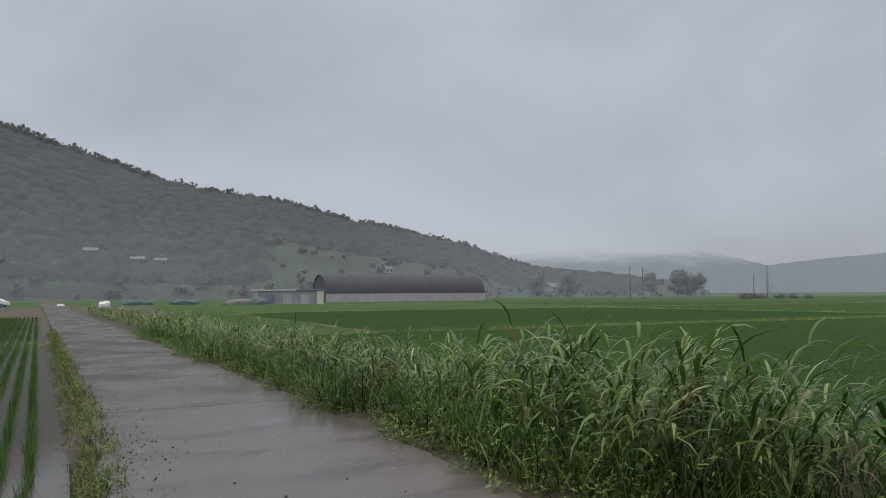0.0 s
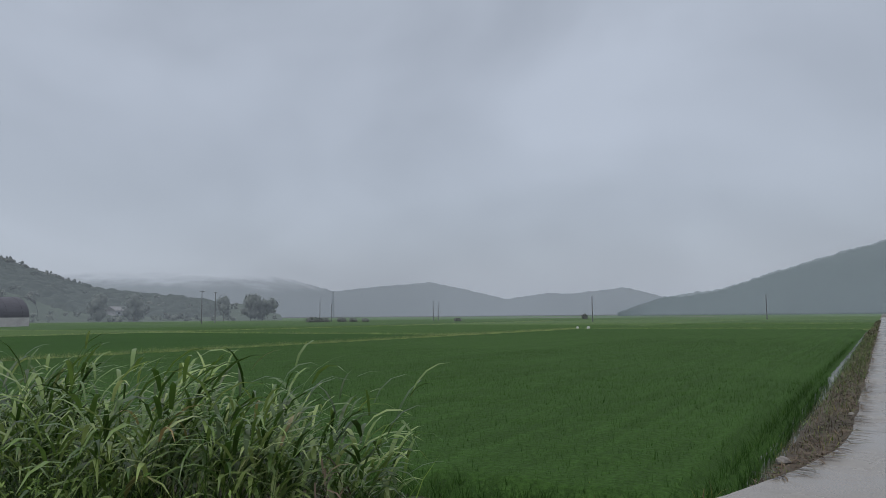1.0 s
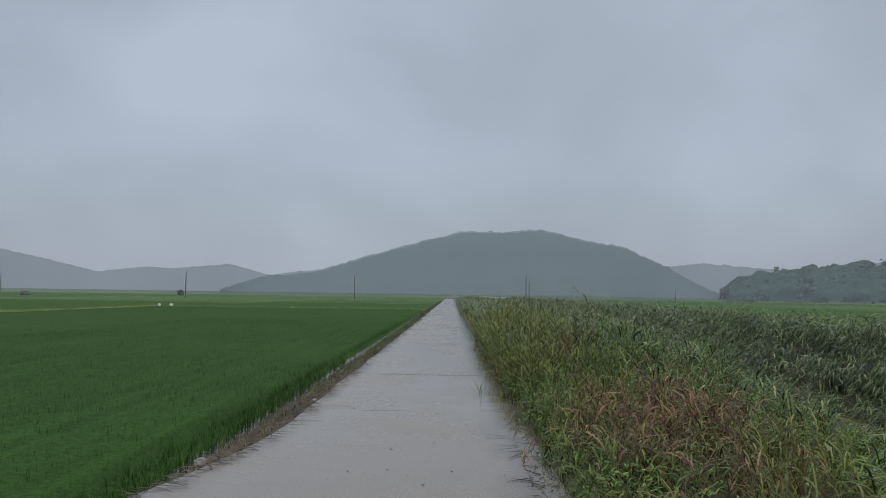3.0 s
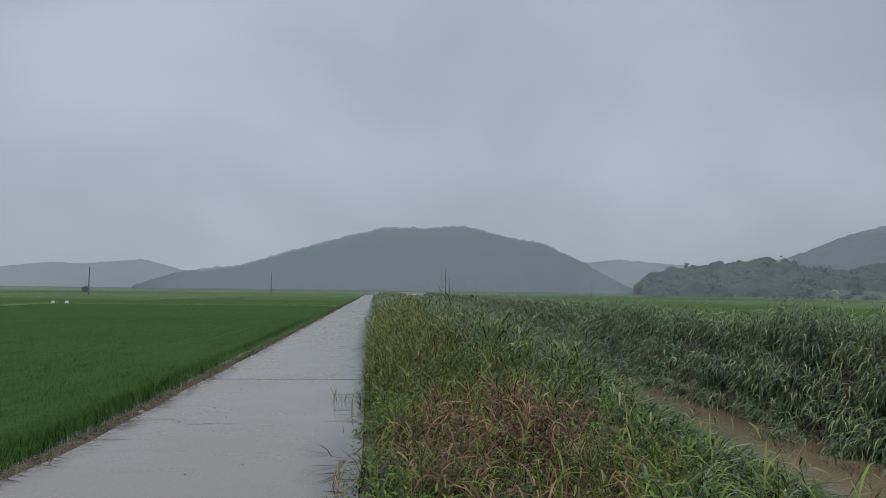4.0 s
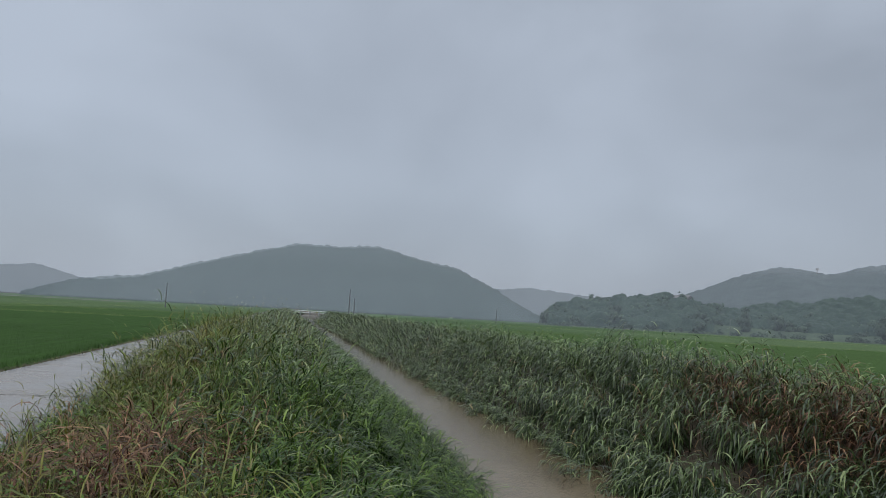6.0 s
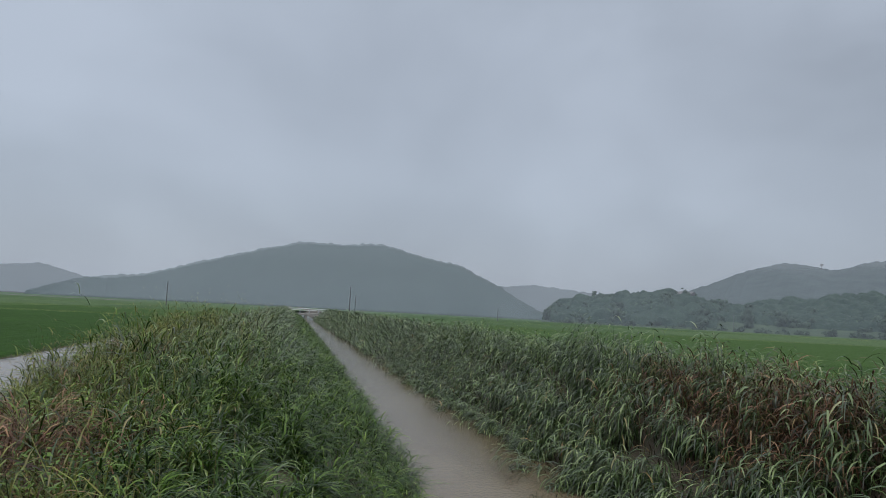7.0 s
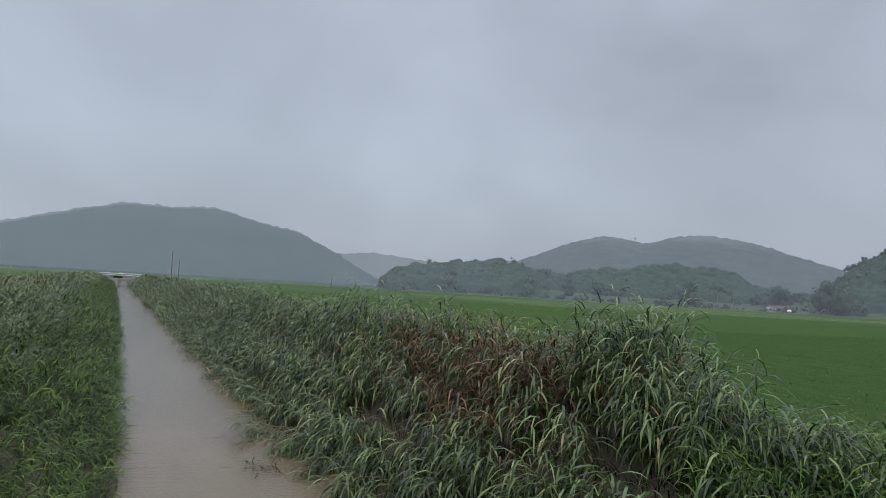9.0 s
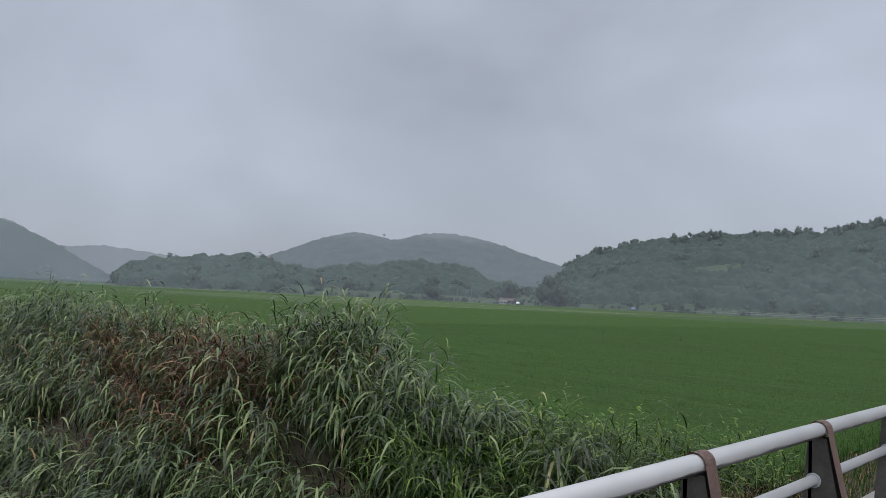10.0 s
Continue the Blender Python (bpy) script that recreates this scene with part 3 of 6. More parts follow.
low = [bm.verts.new((px, py, -0.42)) for px, py in outline]
bm.faces.new(top)
for i in range(len(top)):
    j = (i + 1) % len(top)
    bm.faces.new((top[j], top[i], low[i], low[j]))
bmesh.ops.triangulate(bm, faces=[f for f in bm.faces if len(f.verts) > 4])
junction = part("pavement", bm, M_ROAD_SILT)
tagged(junction, "wet grey concrete junction apron flaring between two farm roads", "pavement", kind="structure")


def dark_line(points, width, parent):
    bm = bmesh.new()
    prev = None
    for i, (cx, cy) in enumerate(points):
        w = width * (0.3 if i in (0, len(points) - 1) else rng.uniform(0.7, 1.2))
        a, b = bm.verts.new((cx, cy - w / 2, 0.007)), bm.verts.new((cx, cy + w / 2, 0.007))
        if prev:
            bm.faces.new((prev[0], a, b, prev[1]))
        prev = (a, b)
    return part("dark_line", bm, M_JOINT, parent, "thin dark line of crack, joint and debris shadow")


# those by the right edge paint shadows of grass debris; the rest are cracks
for cx0, cx1, cy in ((0.15, 0.75, 14.1), (0.85, 1.5, 13.8), (2.5, 3.0, 13.9), (2.2, 3.0, 18.9), (2.6, 3.05, 16.0), (0.12, 0.5, 12.9), (1.2, 2.2, 24.9)):
    n = 7
    dark_line([(cx0 + (cx1 - cx0) * i / n, cy + rng.uniform(-0.05, 0.05)) for i in range(n + 1)], 0.014, north_road)

# joint between the apron and the first slab
dark_line([(0.1 + 2.94 * i / 30, 18.29 + rng.uniform(-0.008, 0.008)) for i in range(31)], 0.035, north_road)

# grit washed over the apron
n = 60
gx, gy, gr = rng.uniform(0.6, 2.9, n), 8.4 + 7 * rng.uniform(0, 1, n) ** 1.3, 0.003 + 0.006 * rng.uniform(0, 1, n) ** 2
octa = np.array(((1, 0, 0), (0, 1, 0), (-1, 0, 0), (0, -1, 0), (0, 0, 0.8), (0, 0, -0.5)))
octa_f = np.array(((0, 1, 4), (1, 2, 4), (2, 3, 4), (3, 0, 4), (1, 0, 5), (2, 1, 5), (3, 2, 5), (0, 3, 5)))
v = np.stack((gx, gy, np.full(n, 0.006)), 1)[:, None] + octa[None] * gr[:, None, None] * rng.uniform(0.6, 1.4, (n, 6, 1))
tagged(arrays("grit", v.reshape(-1, 3), None, ((np.arange(n) * 6)[:, None, None] + octa_f[None]).reshape(-1, 3), M_SOIL), "dark wet grit scattered on the concrete", "grit", "", "stuff")

# stones and clods lying on the wet concrete
for px, py, r in ((1.9, 9.9, 0.013), (2.15, 10.4, 0.012), (1.5, 11.3, 0.012), (2.4, 9.4, 0.011), (1.1, 9.2, 0.01), (-5.3, 2.3, 0.014), (-5.6, 2.9, 0.012), (-5.0, 3.2, 0.01), (-5.9, 2.0, 0.012),
                  (-4.9, 2.6, 0.012), (-0.62, 11.6, 0.09), (0.02, 14.8, 0.05), (-1.0, 9.0, 0.10)):
    bm = bmesh.new()
    bmesh.ops.create_icosphere(bm, subdivisions=2, radius=r)
    for v in bm.verts:
        v.co *= 1 + 0.25 * noise.noise(v.co * (2.5 / r))
        v.co.z *= 0.7
    st = part("stone", bm, M_STONE)
    st.location = (px, py, max(float(land(np.array(px), np.array(py))), 0.0 if -6 < px < -4.4 or px > 0.1 else -9) + r * 0.55)
    tagged(st, "small wet grey stone lying at the road", "stone", "stones by the road")

# mud clods along the south edge of the west road
n = 1400
cx = -4.6 - 22 * rng.uniform(0, 1, n) ** 1.4
cy = road1_south(cx) + np.abs(rng.normal(0, 0.28, n)) + 0.12 * np.clip(wave(cx, cx * 0, 1.4), 0, 1)
cr = 0.003 + 0.010 * rng.uniform(0, 1, n) ** 3
v = np.stack((cx, cy, np.full(n, 0.004)), 1)[:, None] + octa[None] * cr[:, None, None] * rng.uniform(0.6, 1.4, (n, 6, 1))
tagged(arrays("mud_clods", v.reshape(-1, 3), None, ((np.arange(n) * 6)[:, None, None] + octa_f[None]).reshape(-1, 3), M_SOIL), "wet brown mud crumbs along the road edge", "mud", "", "stuff")

# ---- water ----
sw = sheet("water", np.linspace(7.6, 13.6, 12), np.concatenate((np.linspace(-30, 60, 60), np.linspace(64, 400, 30))), lambda a, b: np.full(a.shape, -1.2), M_STREAM)
tagged(sw, "muddy brown stream water pocked by rain", "water", kind="structure")
pw = sheet("water", np.linspace(-31.0, -0.6, 4), np.linspace(8.0, 84.5, 4), lambda a, b: np.full(a.shape, -0.33), M_PADDY_WATER)
tagged(pw, "still shallow water standing in a rice paddy", "water", kind="structure")
pw2 = sheet("water", np.linspace(-75.0, -6.0, 14), np.linspace(0, 1, 4), lambda a, b: np.full(a.shape, -0.31), M_PADDY_WATER)
co = np.array([v.co for v in pw2.data.vertices])
for v in pw2.data.vertices:
    v.co.y = road1_south(v.co.x) - 0.28 - 14.0 * v.co.y
tagged(pw2, "still grey water between young rice rows", "water", kind="structure")

# ---- rice ----


def canopy(x0, x1, y0, y1, step, z, material=M_FIELD, amp=0.035):
    xs, ys = np.linspace(x0, x1, max(2, int((x1 - x0) / step))), np.linspace(y0, y1, max(2, int((y1 - y0) / step)))
    ob = sheet("rice_field", xs, ys, lambda a, b: z + amp * wave(a, b, 1.9) + amp * rng.uniform(-0.6, 0.6, a.shape)
               - 0.24 * np.maximum(np.maximum(np.isclose(a, x0), np.isclose(a, x1)), np.maximum(np.isclose(b, y0), np.isclose(b, y1))), material)
    return tagged(ob, "even dense green young rice in a flooded paddy", "rice field", "rice paddies", "stuff")


def rice(name, x0, x1, y0, y1, gap, row, blades, height, width, keep=None, along="y", segs=1):
    """Clumps of rice in drilled rows."""
    gx, gy = np.meshgrid(np.arange(x0, x1, row), np.arange(y0, y1, gap)) if along == "y" else np.meshgrid(np.arange(x0, x1, gap), np.arange(y0, y1, row))
    px, py = gx.ravel() + rng.normal(0, 0.02, gx.size), gy.ravel() + rng.normal(0, 0.02, gx.size)
    if keep is not None:
        k = keep(px, py)
        px, py = px[k], py[k]
    px, py = np.repeat(px, blades), np.repeat(py, blades)
    n = len(px)
    root = np.stack((px + rng.normal(0, 0.025, n), py + rng.normal(0, 0.025, n), np.full(n, -0.36)), 1)
    ob = strips(name, root, rng.uniform(0, 6.283, n), rng.uniform(1.05, 1.5, n), rng.uniform(0.2, 0.9, n), height * rng.uniform(0.75, 1.15, n), width * rng.uniform(0.7, 1.3, n), segs, M_RICE, 0.0, 0.8)
    return tagged(ob, "rows of young green rice plants in a paddy", "rice plants", "", "stuff")


canopy(-30.8, -0.84, 8.2, 84.3, 0.5, -0.13, amp=0.025)
canopy(17.6, 150, 8.0, 40, 0.6, -0.11)
canopy(17.6, 150, 40.6, 104, 1.5, -0.11)
fade = lambda a, b: rng.uniform(0, 1, a.size) > smooth01(16, 25, b)
rice("rice_plants", -12, -0.80, 7.6, 25, 0.13, 0.26, 11, 0.335, 0.009, fade, segs=2)
rice("rice_plants", -30.5, -12, 8.6, 34, 0.2, 0.3, 9, 0.335, 0.014)
rice("rice_plants", -14, -0.80, 16, 60, 0.2, 0.3, 9, 0.335, 0.014, lambda a, b: (rng.uniform(0, 1, a.size) < smooth01(15, 24, b)) & (rng.uniform(0, 1, a.size) > smooth01(40, 60, b)))
rice("rice_plants", 17.5, 34, 7.0, 26, 0.17, 0.28, 10, 0.335, 0.012)
rice("rice_plants", 34, 60, 9.0, 40, 0.3, 0.4, 7, 0.335, 0.022)
# far fields, one by one between their bunds
FAR_FIELDS = [(-78, -31.8, 5.2, 13.8), (-150, -79, 1.2, 7.2), (-31.6, 2.2, 86.3, 128), (-31.6, 3.2, 129.4, 190), (-78, -31.8, 14, 60), (-78, -31.8, 61, 118), (-78, -31.8, 119.5, 190), (-150, -79, 8, 70), (-150, -79, 71.3, 140),
              (-150, -79, 141.5, 230), (-78, 3, 192, 300), (16.5, 80, 112, 200), (81, 200, 112, 200), (152, 340, 8, 100), (201, 350, 112, 220), (-395, -197, -60, 50), (-395, -197, 51.5, 120), (-395, -152, 121.5, 232), (-179, -152, -60, 27), (-179, -152, 45, 120), (172, 350, 222, 380), (60, 170, 332, 420), (-230, -79, 232, 380), (-78, 60, 302, 480), (62, 170, 204, 330), (16.5, 60, 204, 300)]
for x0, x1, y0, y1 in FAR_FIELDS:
    canopy(x0, x1, y0, y1, 2.5, -0.15 + rng.uniform(-0.03, 0.03), M_FIELD_HAZED if math.hypot(0.5 * (x0 + x1), 0.5 * (y0 + y1)) > 120 else M_FIELD)
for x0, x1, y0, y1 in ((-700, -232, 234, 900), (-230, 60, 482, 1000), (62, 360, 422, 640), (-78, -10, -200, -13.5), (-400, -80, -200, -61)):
    canopy(x0, x1, y0, y1, 12.0, -0.16, M_FIELD_HAZED)


def bund(x0, y0, x1, y1, width, height, per_m, blade):
    """A low grassy bank between two paddies."""
    d = Vector((x1 - x0, y1 - y0, 0))
    L = d.length
    ang = math.atan2(d.y, d.x)
    n = int(L * per_m)
    u, v = rng.uniform(0, L, n), rng.normal(0, width / 3.2, n)
    root = np.stack((x0 + math.cos(ang) * u - math.sin(ang) * v, y0 + math.sin(ang) * u + math.cos(ang) * v, np.full(n, -0.25)), 1)
    ob = strips("bund_grass", root, rng.uniform(0, 6.283, n), rng.uniform(0.5, 1.4, n), rng.uniform(0.2, 1.4, n), height * rng.uniform(0.6, 1.2, n), np.full(n, blade), 1, M_BUND)
    tagged(ob, "low yellow-green grassy bund between rice paddies", "bund", "paddy bunds", "stuff")


bund(-31.3, 5, -31.3, 85, 0.5, 0.40, 260, 0.035)
bund(-31.3, 85.2, 0.0, 85.2, 0.6, 0.36, 90, 0.05)
bund(-150, 128.7, 3, 128.7, 0.7, 0.32, 40, 0.08)
bund(-78.5, 14, -78.5, 190, 0.7, 0.32, 40, 0.08)
bund(-150, 60.6, -32, 60.6, 0.6, 0.32, 40, 0.08)
bund(17, 105.5, 340, 105.5, 1.4, 0.34, 30, 0.12)
bund(62, 202, 350, 202, 1.8, 0.4, 10, 0.25)
bund(62, 331, 172, 331, 2.5, 0.5, 8, 0.35)
bund(171, 112, 171, 380, 2.0, 0.4, 8, 0.3)
bund(-150, 191, 60, 191, 0.9, 0.35, 20, 0.15)
# young rice in open rows south of the west road
for i in range(18):
    off = (0.74, 1.02, 1.32, 1.62)[i] if i < 4 else 1.62 + 0.3 * (i - 3)
    xs_ = np.arange(-72, -5.6, 0.14 if i < 6 else 0.2)
    xs_ = np.repeat(xs_, 9 if i < 8 else 6)
    n = len(xs_)
    root = np.stack((xs_ + rng.normal(0, 0.03, n), road1_south(xs_) - off + rng.normal(0, 0.022, n), np.full(n, -0.34)), 1)
    tagged(strips("rice_row", root, rng.uniform(0, 6.283, n), rng.uniform(1.2, 1.55, n), rng.uniform(0.1, 0.7, n), (0.27 if i < 5 else 0.34) * rng.uniform(0.7, 1.15, n), 0.018 * rng.uniform(0.7, 1.3, n), 1, M_YOUNG, 0.0, 0.8),
           "row of young rice standing in grey water", "rice plants", "rice rows", "stuff")
bund(-29.0, -12, -31.5, -0.8, 0.6, 0.35, 220, 0.025)

# ---- grasses ----


def stalks(px, py, lo, hi):
    """Where stalks stand and how tall they are."""
    h = (lo + (hi - lo) * rng.uniform(0, 1, len(px))) * (1.0 + 0.16 * wave(px, py, 1.5, 2.0) + 0.10 * wave(px, py, 4.1, 5.0))
    h = h * (1.22 - 0.55 * np.clip(cells(px, py, 0.62, 3.0), 0, 1))
    return np.stack((px, py, land(px, py) - 0.03), 1), h


def blades(name, px, py, lo, hi, width, droop, material, label, category="grass", segs=3, lean=None, lift=0.0):
    root, h = stalks(px, py, lo, hi)
    root[:, 2] += lift
    n = len(px)
    az = rng.uniform(0, 6.283, n) if lean is None else lean + rng.normal(0, 0.9, n)
    ob = strips(name, root, az, rng.uniform(1.0, 1.5, n), droop * rng.uniform(0.3, 1.2, n), h, width * rng.uniform(0.6, 1.3, n), segs, material, 0.3)
    return tagged(ob, label, category, "", "stuff")


def tufted(name, px, py, lo, hi, leaves, width, droop, material, label, lean=None, spread=0.05, category="grass", segs=4):
    """Grass in tufts: blades fan out of one foot, with gaps between the tufts."""
    root, h = stalks(px, py, lo, hi)
    n = len(px)
    k = np.repeat(np.arange(n), leaves)
    m = n * leaves
    at_ = root[k] + np.stack((rng.normal(0, spread, m), rng.normal(0, spread, m), np.zeros(m)), 1)
    az = rng.uniform(0, 6.283, m) if lean is None else lean + rng.normal(0, 1.0, m)
    ob = strips(name, at_, az, rng.uniform(1.0, 1.52, m), droop * rng.uniform(0.3, 1.25, m), h[k] * rng.uniform(0.6, 1.2, m), width * rng.uniform(0.6, 1.3, m), segs, material, 0.3)
    return tagged(ob, label, category, "", "stuff")


def herbs(name, px, py, lo, hi, leaf, per, material, label):
    """Low broad-leaved weeds: short leaves round a stem."""
    root, h = stalks(px, py, lo, hi)
    n = len(px)
    k = np.repeat(np.arange(n), per)
    f = rng.uniform(0.1, 1.0, n * per)
    at_ = root[k] + np.stack((rng.normal(0, 0.04, n * per), rng.normal(0, 0.04, n * per), h[k] * f), 1)
    ob = strips(name, at_, rng.uniform(0, 6.283, n * per), rng.uniform(-0.1, 0.9, n * per), rng.uniform(0.1, 0.9, n * per), leaf * rng.uniform(0.5, 1.2, n * per), leaf * 0.30 * rng.uniform(0.6, 1.2, n * per), 2,
                material, 0.6, 0.25)
    return tagged(ob, label, "weeds", "", "stuff")


def shoots(name, px, py, lo, hi, leaves, leaf_len, leaf_w, material, label, lean=None, arch=0.5, droop=2.3, low_leaf=0.2, category="reeds", segs=4, spread=0.7, stem_w=0.008, bow=0.85, rise=(0.75, 1.25)):
    """Reed shoots: a stem that arches over, with leaves standing off it in turn on both sides and hanging at their tips."""
    root, h = stalks(px, py, lo, hi)
    n = len(px)
    la = rng.uniform(0, 6.283, n) if lean is None else lean + rng.normal(0, spread, n)
    e0, bend = rng.uniform(1.3, 1.56, n), arch * rng.uniform(0.4, 1.5, n)
    line, p = [root], root.copy()
    for i in range(3):
        e = e0 - bend * ((i + 0.5) / 3) ** 1.3
        p = p + np.stack((np.cos(e) * np.cos(la), np.cos(e) * np.sin(la), np.sin(e)), 1) * (h / 3)[:, None]
        line.append(p)
    line = np.stack(line, 1)
    k = np.repeat(np.arange(n), leaves)
    j = np.tile(np.arange(leaves), n)
    m = n * leaves
    f = low_leaf + (1 - low_leaf) * np.clip((j + rng.uniform(0.1, 0.9, m)) / leaves, 0, 0.999)
    i0 = np.minimum((f * 3).astype(int), 2)
    u = (f * 3 - i0)[:, None]
    at_ = line[k, i0] * (1 - u) + line[k, i0 + 1] * u
    side = np.where(j % 2 == 0, 1.0, -1.0)
    az = la[k] + side * rng.uniform(0.25, 1.5, m) * (1 - 0.5 * f ** 3) + rng.normal(0, 0.3, m)
    L = leaf_len * rng.uniform(0.65, 1.2, m) * (0.7 + 0.5 * np.sin(np.pi * (0.2 + 0.65 * f)))
    ob = strips(name, at_, az, rng.uniform(*rise, m) + 0.25 * f ** 3, droop * rng.uniform(0.65, 1.2, m) * (1 - 0.25 * f ** 4), L, leaf_w * rng.uniform(0.6, 1.2, m), segs, material, 0.35, 0.5, bow)
    tagged(ob, label, category, "", "stuff")
    st = strips(name.replace("leaves", "stems"), root, la, e0, bend, h, np.full(n, stem_w), 3, material, 0.0, 0.9, 1.3)
    tagged(st, "green stems of " + label, category, "", "stuff")
    return ob


# reed bed on the north side of the west road
def reed_edge(a, b, near, far):
    return (b > road1_north(a) + near + 0.25 * wave(a, b * 0, 0.8)) & (b < road1_north(a) + far)


def thick(a, b, k, seed, low):
    """Where plants stand close or far between."""
    return wave(a, b, k, seed) > rng.uniform(-1.2, low, a.size)


in_bed = lambda a, b: (b > 4.9 + 1.15 * (a + 4.2)) & ((b < 6.9) | (a < -3.4))
px, py = scatter(-8.5, -2.95, 4.0, 8.2, 26, lambda a, b: reed_edge(a, b, 0.8, 3.4) & in_bed(a, b) & thick(a, b, 1.3, 1.0, 0.3))
shoots("reed_leaves", px, py, 0.72, 1.28, 9, 0.50, 0.042, M_REED, "tall green roadside reeds with broad arching wet leaves", 0.5, 0.55, 2.0, 0.25, spread=1.1, bow=1.15)
px, py = scatter(-20, -8, 2.5, 8.2, 30, lambda a, b: reed_edge(a, b, 0.75, 3.2) & thick(a, b, 1.0, 4.0, 0.4))
shoots("reed_leaves", px, py, 0.5, 1.05, 9, 0.42, 0.026, M_REED, "green roadside reeds with arching wet leaves", None, 0.5, 2.1, 0.2, segs=3)
px, py = scatter(-9, -3.2, 4.8, 8.0, 2.2, lambda a, b: reed_edge(a, b, 1.0, 3.2) & in_bed(a, b))
shoots("reed_leaves", px, py, 1.1, 1.42, 6, 0.42, 0.028, M_REED, "few taller reeds nodding over the reed bed", 0.5, 0.7, 1.8, 0.45, spread=1.0, bow=1.1)
px, py = scatter(-34, -20, 1.0, 7.5, 16, lambda a, b: reed_edge(a, b, 0.65, 3.0))
shoots("reed_leaves", px, py, 0.5, 1.0, 8, 0.45, 0.034, M_REED, "green roadside reeds further along the road", None, 0.5, 1.9, segs=2)
px, py = scatter(-75, -34, -4, 6, 6, lambda a, b: reed_edge(a, b, 0.5, 2.4))
shoots("reed_leaves", px, py, 0.45, 0.9, 7, 0.5, 0.05, M_REED, "low green roadside reeds far along the road", None, 0.4, 1.8, segs=2)
px, py = scatter(-34, -1.2, 2.0, 9.5, 60, lambda a, b: reed_edge(a, b, -0.12, 1.2) & (b > 4.0 + 1.15 * (a + 4.2)))
deep = 0.55 + 0.6 * smooth01(0.0, 0.9, py - road1_north(px))
herbs("weed_leaves", px, py, 0.16 * deep, 0.6 * deep, 0.07, 15, M_WEED, "low leafy green weeds at the road edge")
px, py = scatter(-16, -1.2, 3.0, 9.5, 260, lambda a, b: reed_edge(a, b, 0.15, 2.6) & (b > 4.3 + 1.15 * (a + 4.2)))
blades("grass_blades", px, py, 0.35, 0.85, 0.011, 1.6, M_GRASS_BRIGHT, "fine green grass among the roadside reeds")
px, py = scatter(-34, -16, 1.0, 9.5, 120, lambda a, b: reed_edge(a, b, 0.15, 2.6))
blades("grass_blades", px, py, 0.35, 0.8, 0.016, 1.5, M_GRASS_BRIGHT, "fine green grass among the roadside reeds", "grass", 2)
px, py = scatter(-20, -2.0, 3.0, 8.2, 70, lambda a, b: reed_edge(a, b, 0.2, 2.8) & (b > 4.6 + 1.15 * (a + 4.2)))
blades("under_blades", px, py, 0.2, 0.5, 0.02, 1.6, M_SHADE_STEM, "dark blades for painted shade below the reeds", "grass", 2)
px, py = scatter(-3.8, -2.9, 5.4, 6.6, 4)
shoots("dry_reed_leaves", px, py, 0.6, 0.95, 8, 0.3, 0.022, M_STRAW, "few brown withered reeds at the end of the reed bed", None, 0.4, 2.6, 0.3)
# corner weeds where the apron meets the paddy
px, py = scatter(-3.4, -0.5, 5.0, 9.6, 130, lambda a, b: (b > 5.0 + 1.45 * (a + 3.0) + 0.75) & (b < 6.2 + 1.5 * (a + 3.0) + 1.0))
blades("grass_blades", px, py, 0.12, 0.42, 0.010, 1.7, M_GRASS, "short mixed grass at the edge of the apron")
px, py = scatter(-2.2, -0.5, 6.2, 9.8, 60, lambda a, b: (b > 5.0 + 1.45 * (a + 3.0) + 0.7) & (b < 6.2 + 1.5 * (a + 3.0) + 0.5))
blades("dry_grass", px, py, 0.12, 0.36, 0.012, 1.9, M_DRY, "withered orange-brown weeds at the edge of the apron")
# rotting straw and weeds along the west edge of the north road
shore = lambda b: np.interp(b, [8.45, 9.9, 11.2, 12.2, 18], [-0.72, -0.28, -0.02, 0.07, 0.09])      # where the concrete ends
n = 9000
ly = 9.4 + 60 * rng.uniform(0, 1, n) ** 1.6
root = np.stack((shore(ly) + 0.05 - 0.62 * rng.uniform(0, 1, n) ** 0.9 + 0.10 * wave(ly, ly * 0.3, 1.6), ly, np.zeros(n)), 1)
root[:, 2] = np.where(root[:, 0] > shore(ly), 0.006, land(root[:, 0], root[:, 1])) + rng.uniform(0.0, 0.05, n)
tagged(strips("dead_litter", root, rng.uniform(0, 6.283, n), rng.uniform(-0.1, 0.45, n), rng.uniform(0.0, 0.8, n), 0.17 * rng.uniform(0.4, 1.3, n), 0.014 * rng.uniform(0.6, 1.4, n), 2, M_STRAW, 0.4, 0.8), "matted brown litter of cut weeds along the road", "dead weeds", "", "stuff")
px, py = scatter(-0.7, 0.12, 9.0, 60, 150, lambda a, b: (a > -0.66) & (a < shore(b) - 0.02 + 0.08 * wave(b, b * 0.3, 2.1)))
blades("dry_weeds", px, py, 0.06, 0.2, 0.010, 1.9, M_STRAW, "brown rotting cut weeds along the road edge", "dead weeds", 3, None, 0.02)
px, py = scatter(-0.8, 0.1, 60, 157, 30)
blades("dry_weeds", px, py, 0.15, 0.4, 0.04, 1.9, M_STRAW, "brown rotting cut weeds along the road edge", "dead weeds", 2, None, 0.02)
px, py = scatter(-0.8, 0.05, 8.6, 60, 120, lambda a, b: (a < shore(b) - 0.04) & thick(a, b, 1.1, 3.0, 0.6))
blades("grass_blades", px, py, 0.05, 0.2, 0.010, 1.5, M_GRASS, "sparse green shoots in the dead weeds")
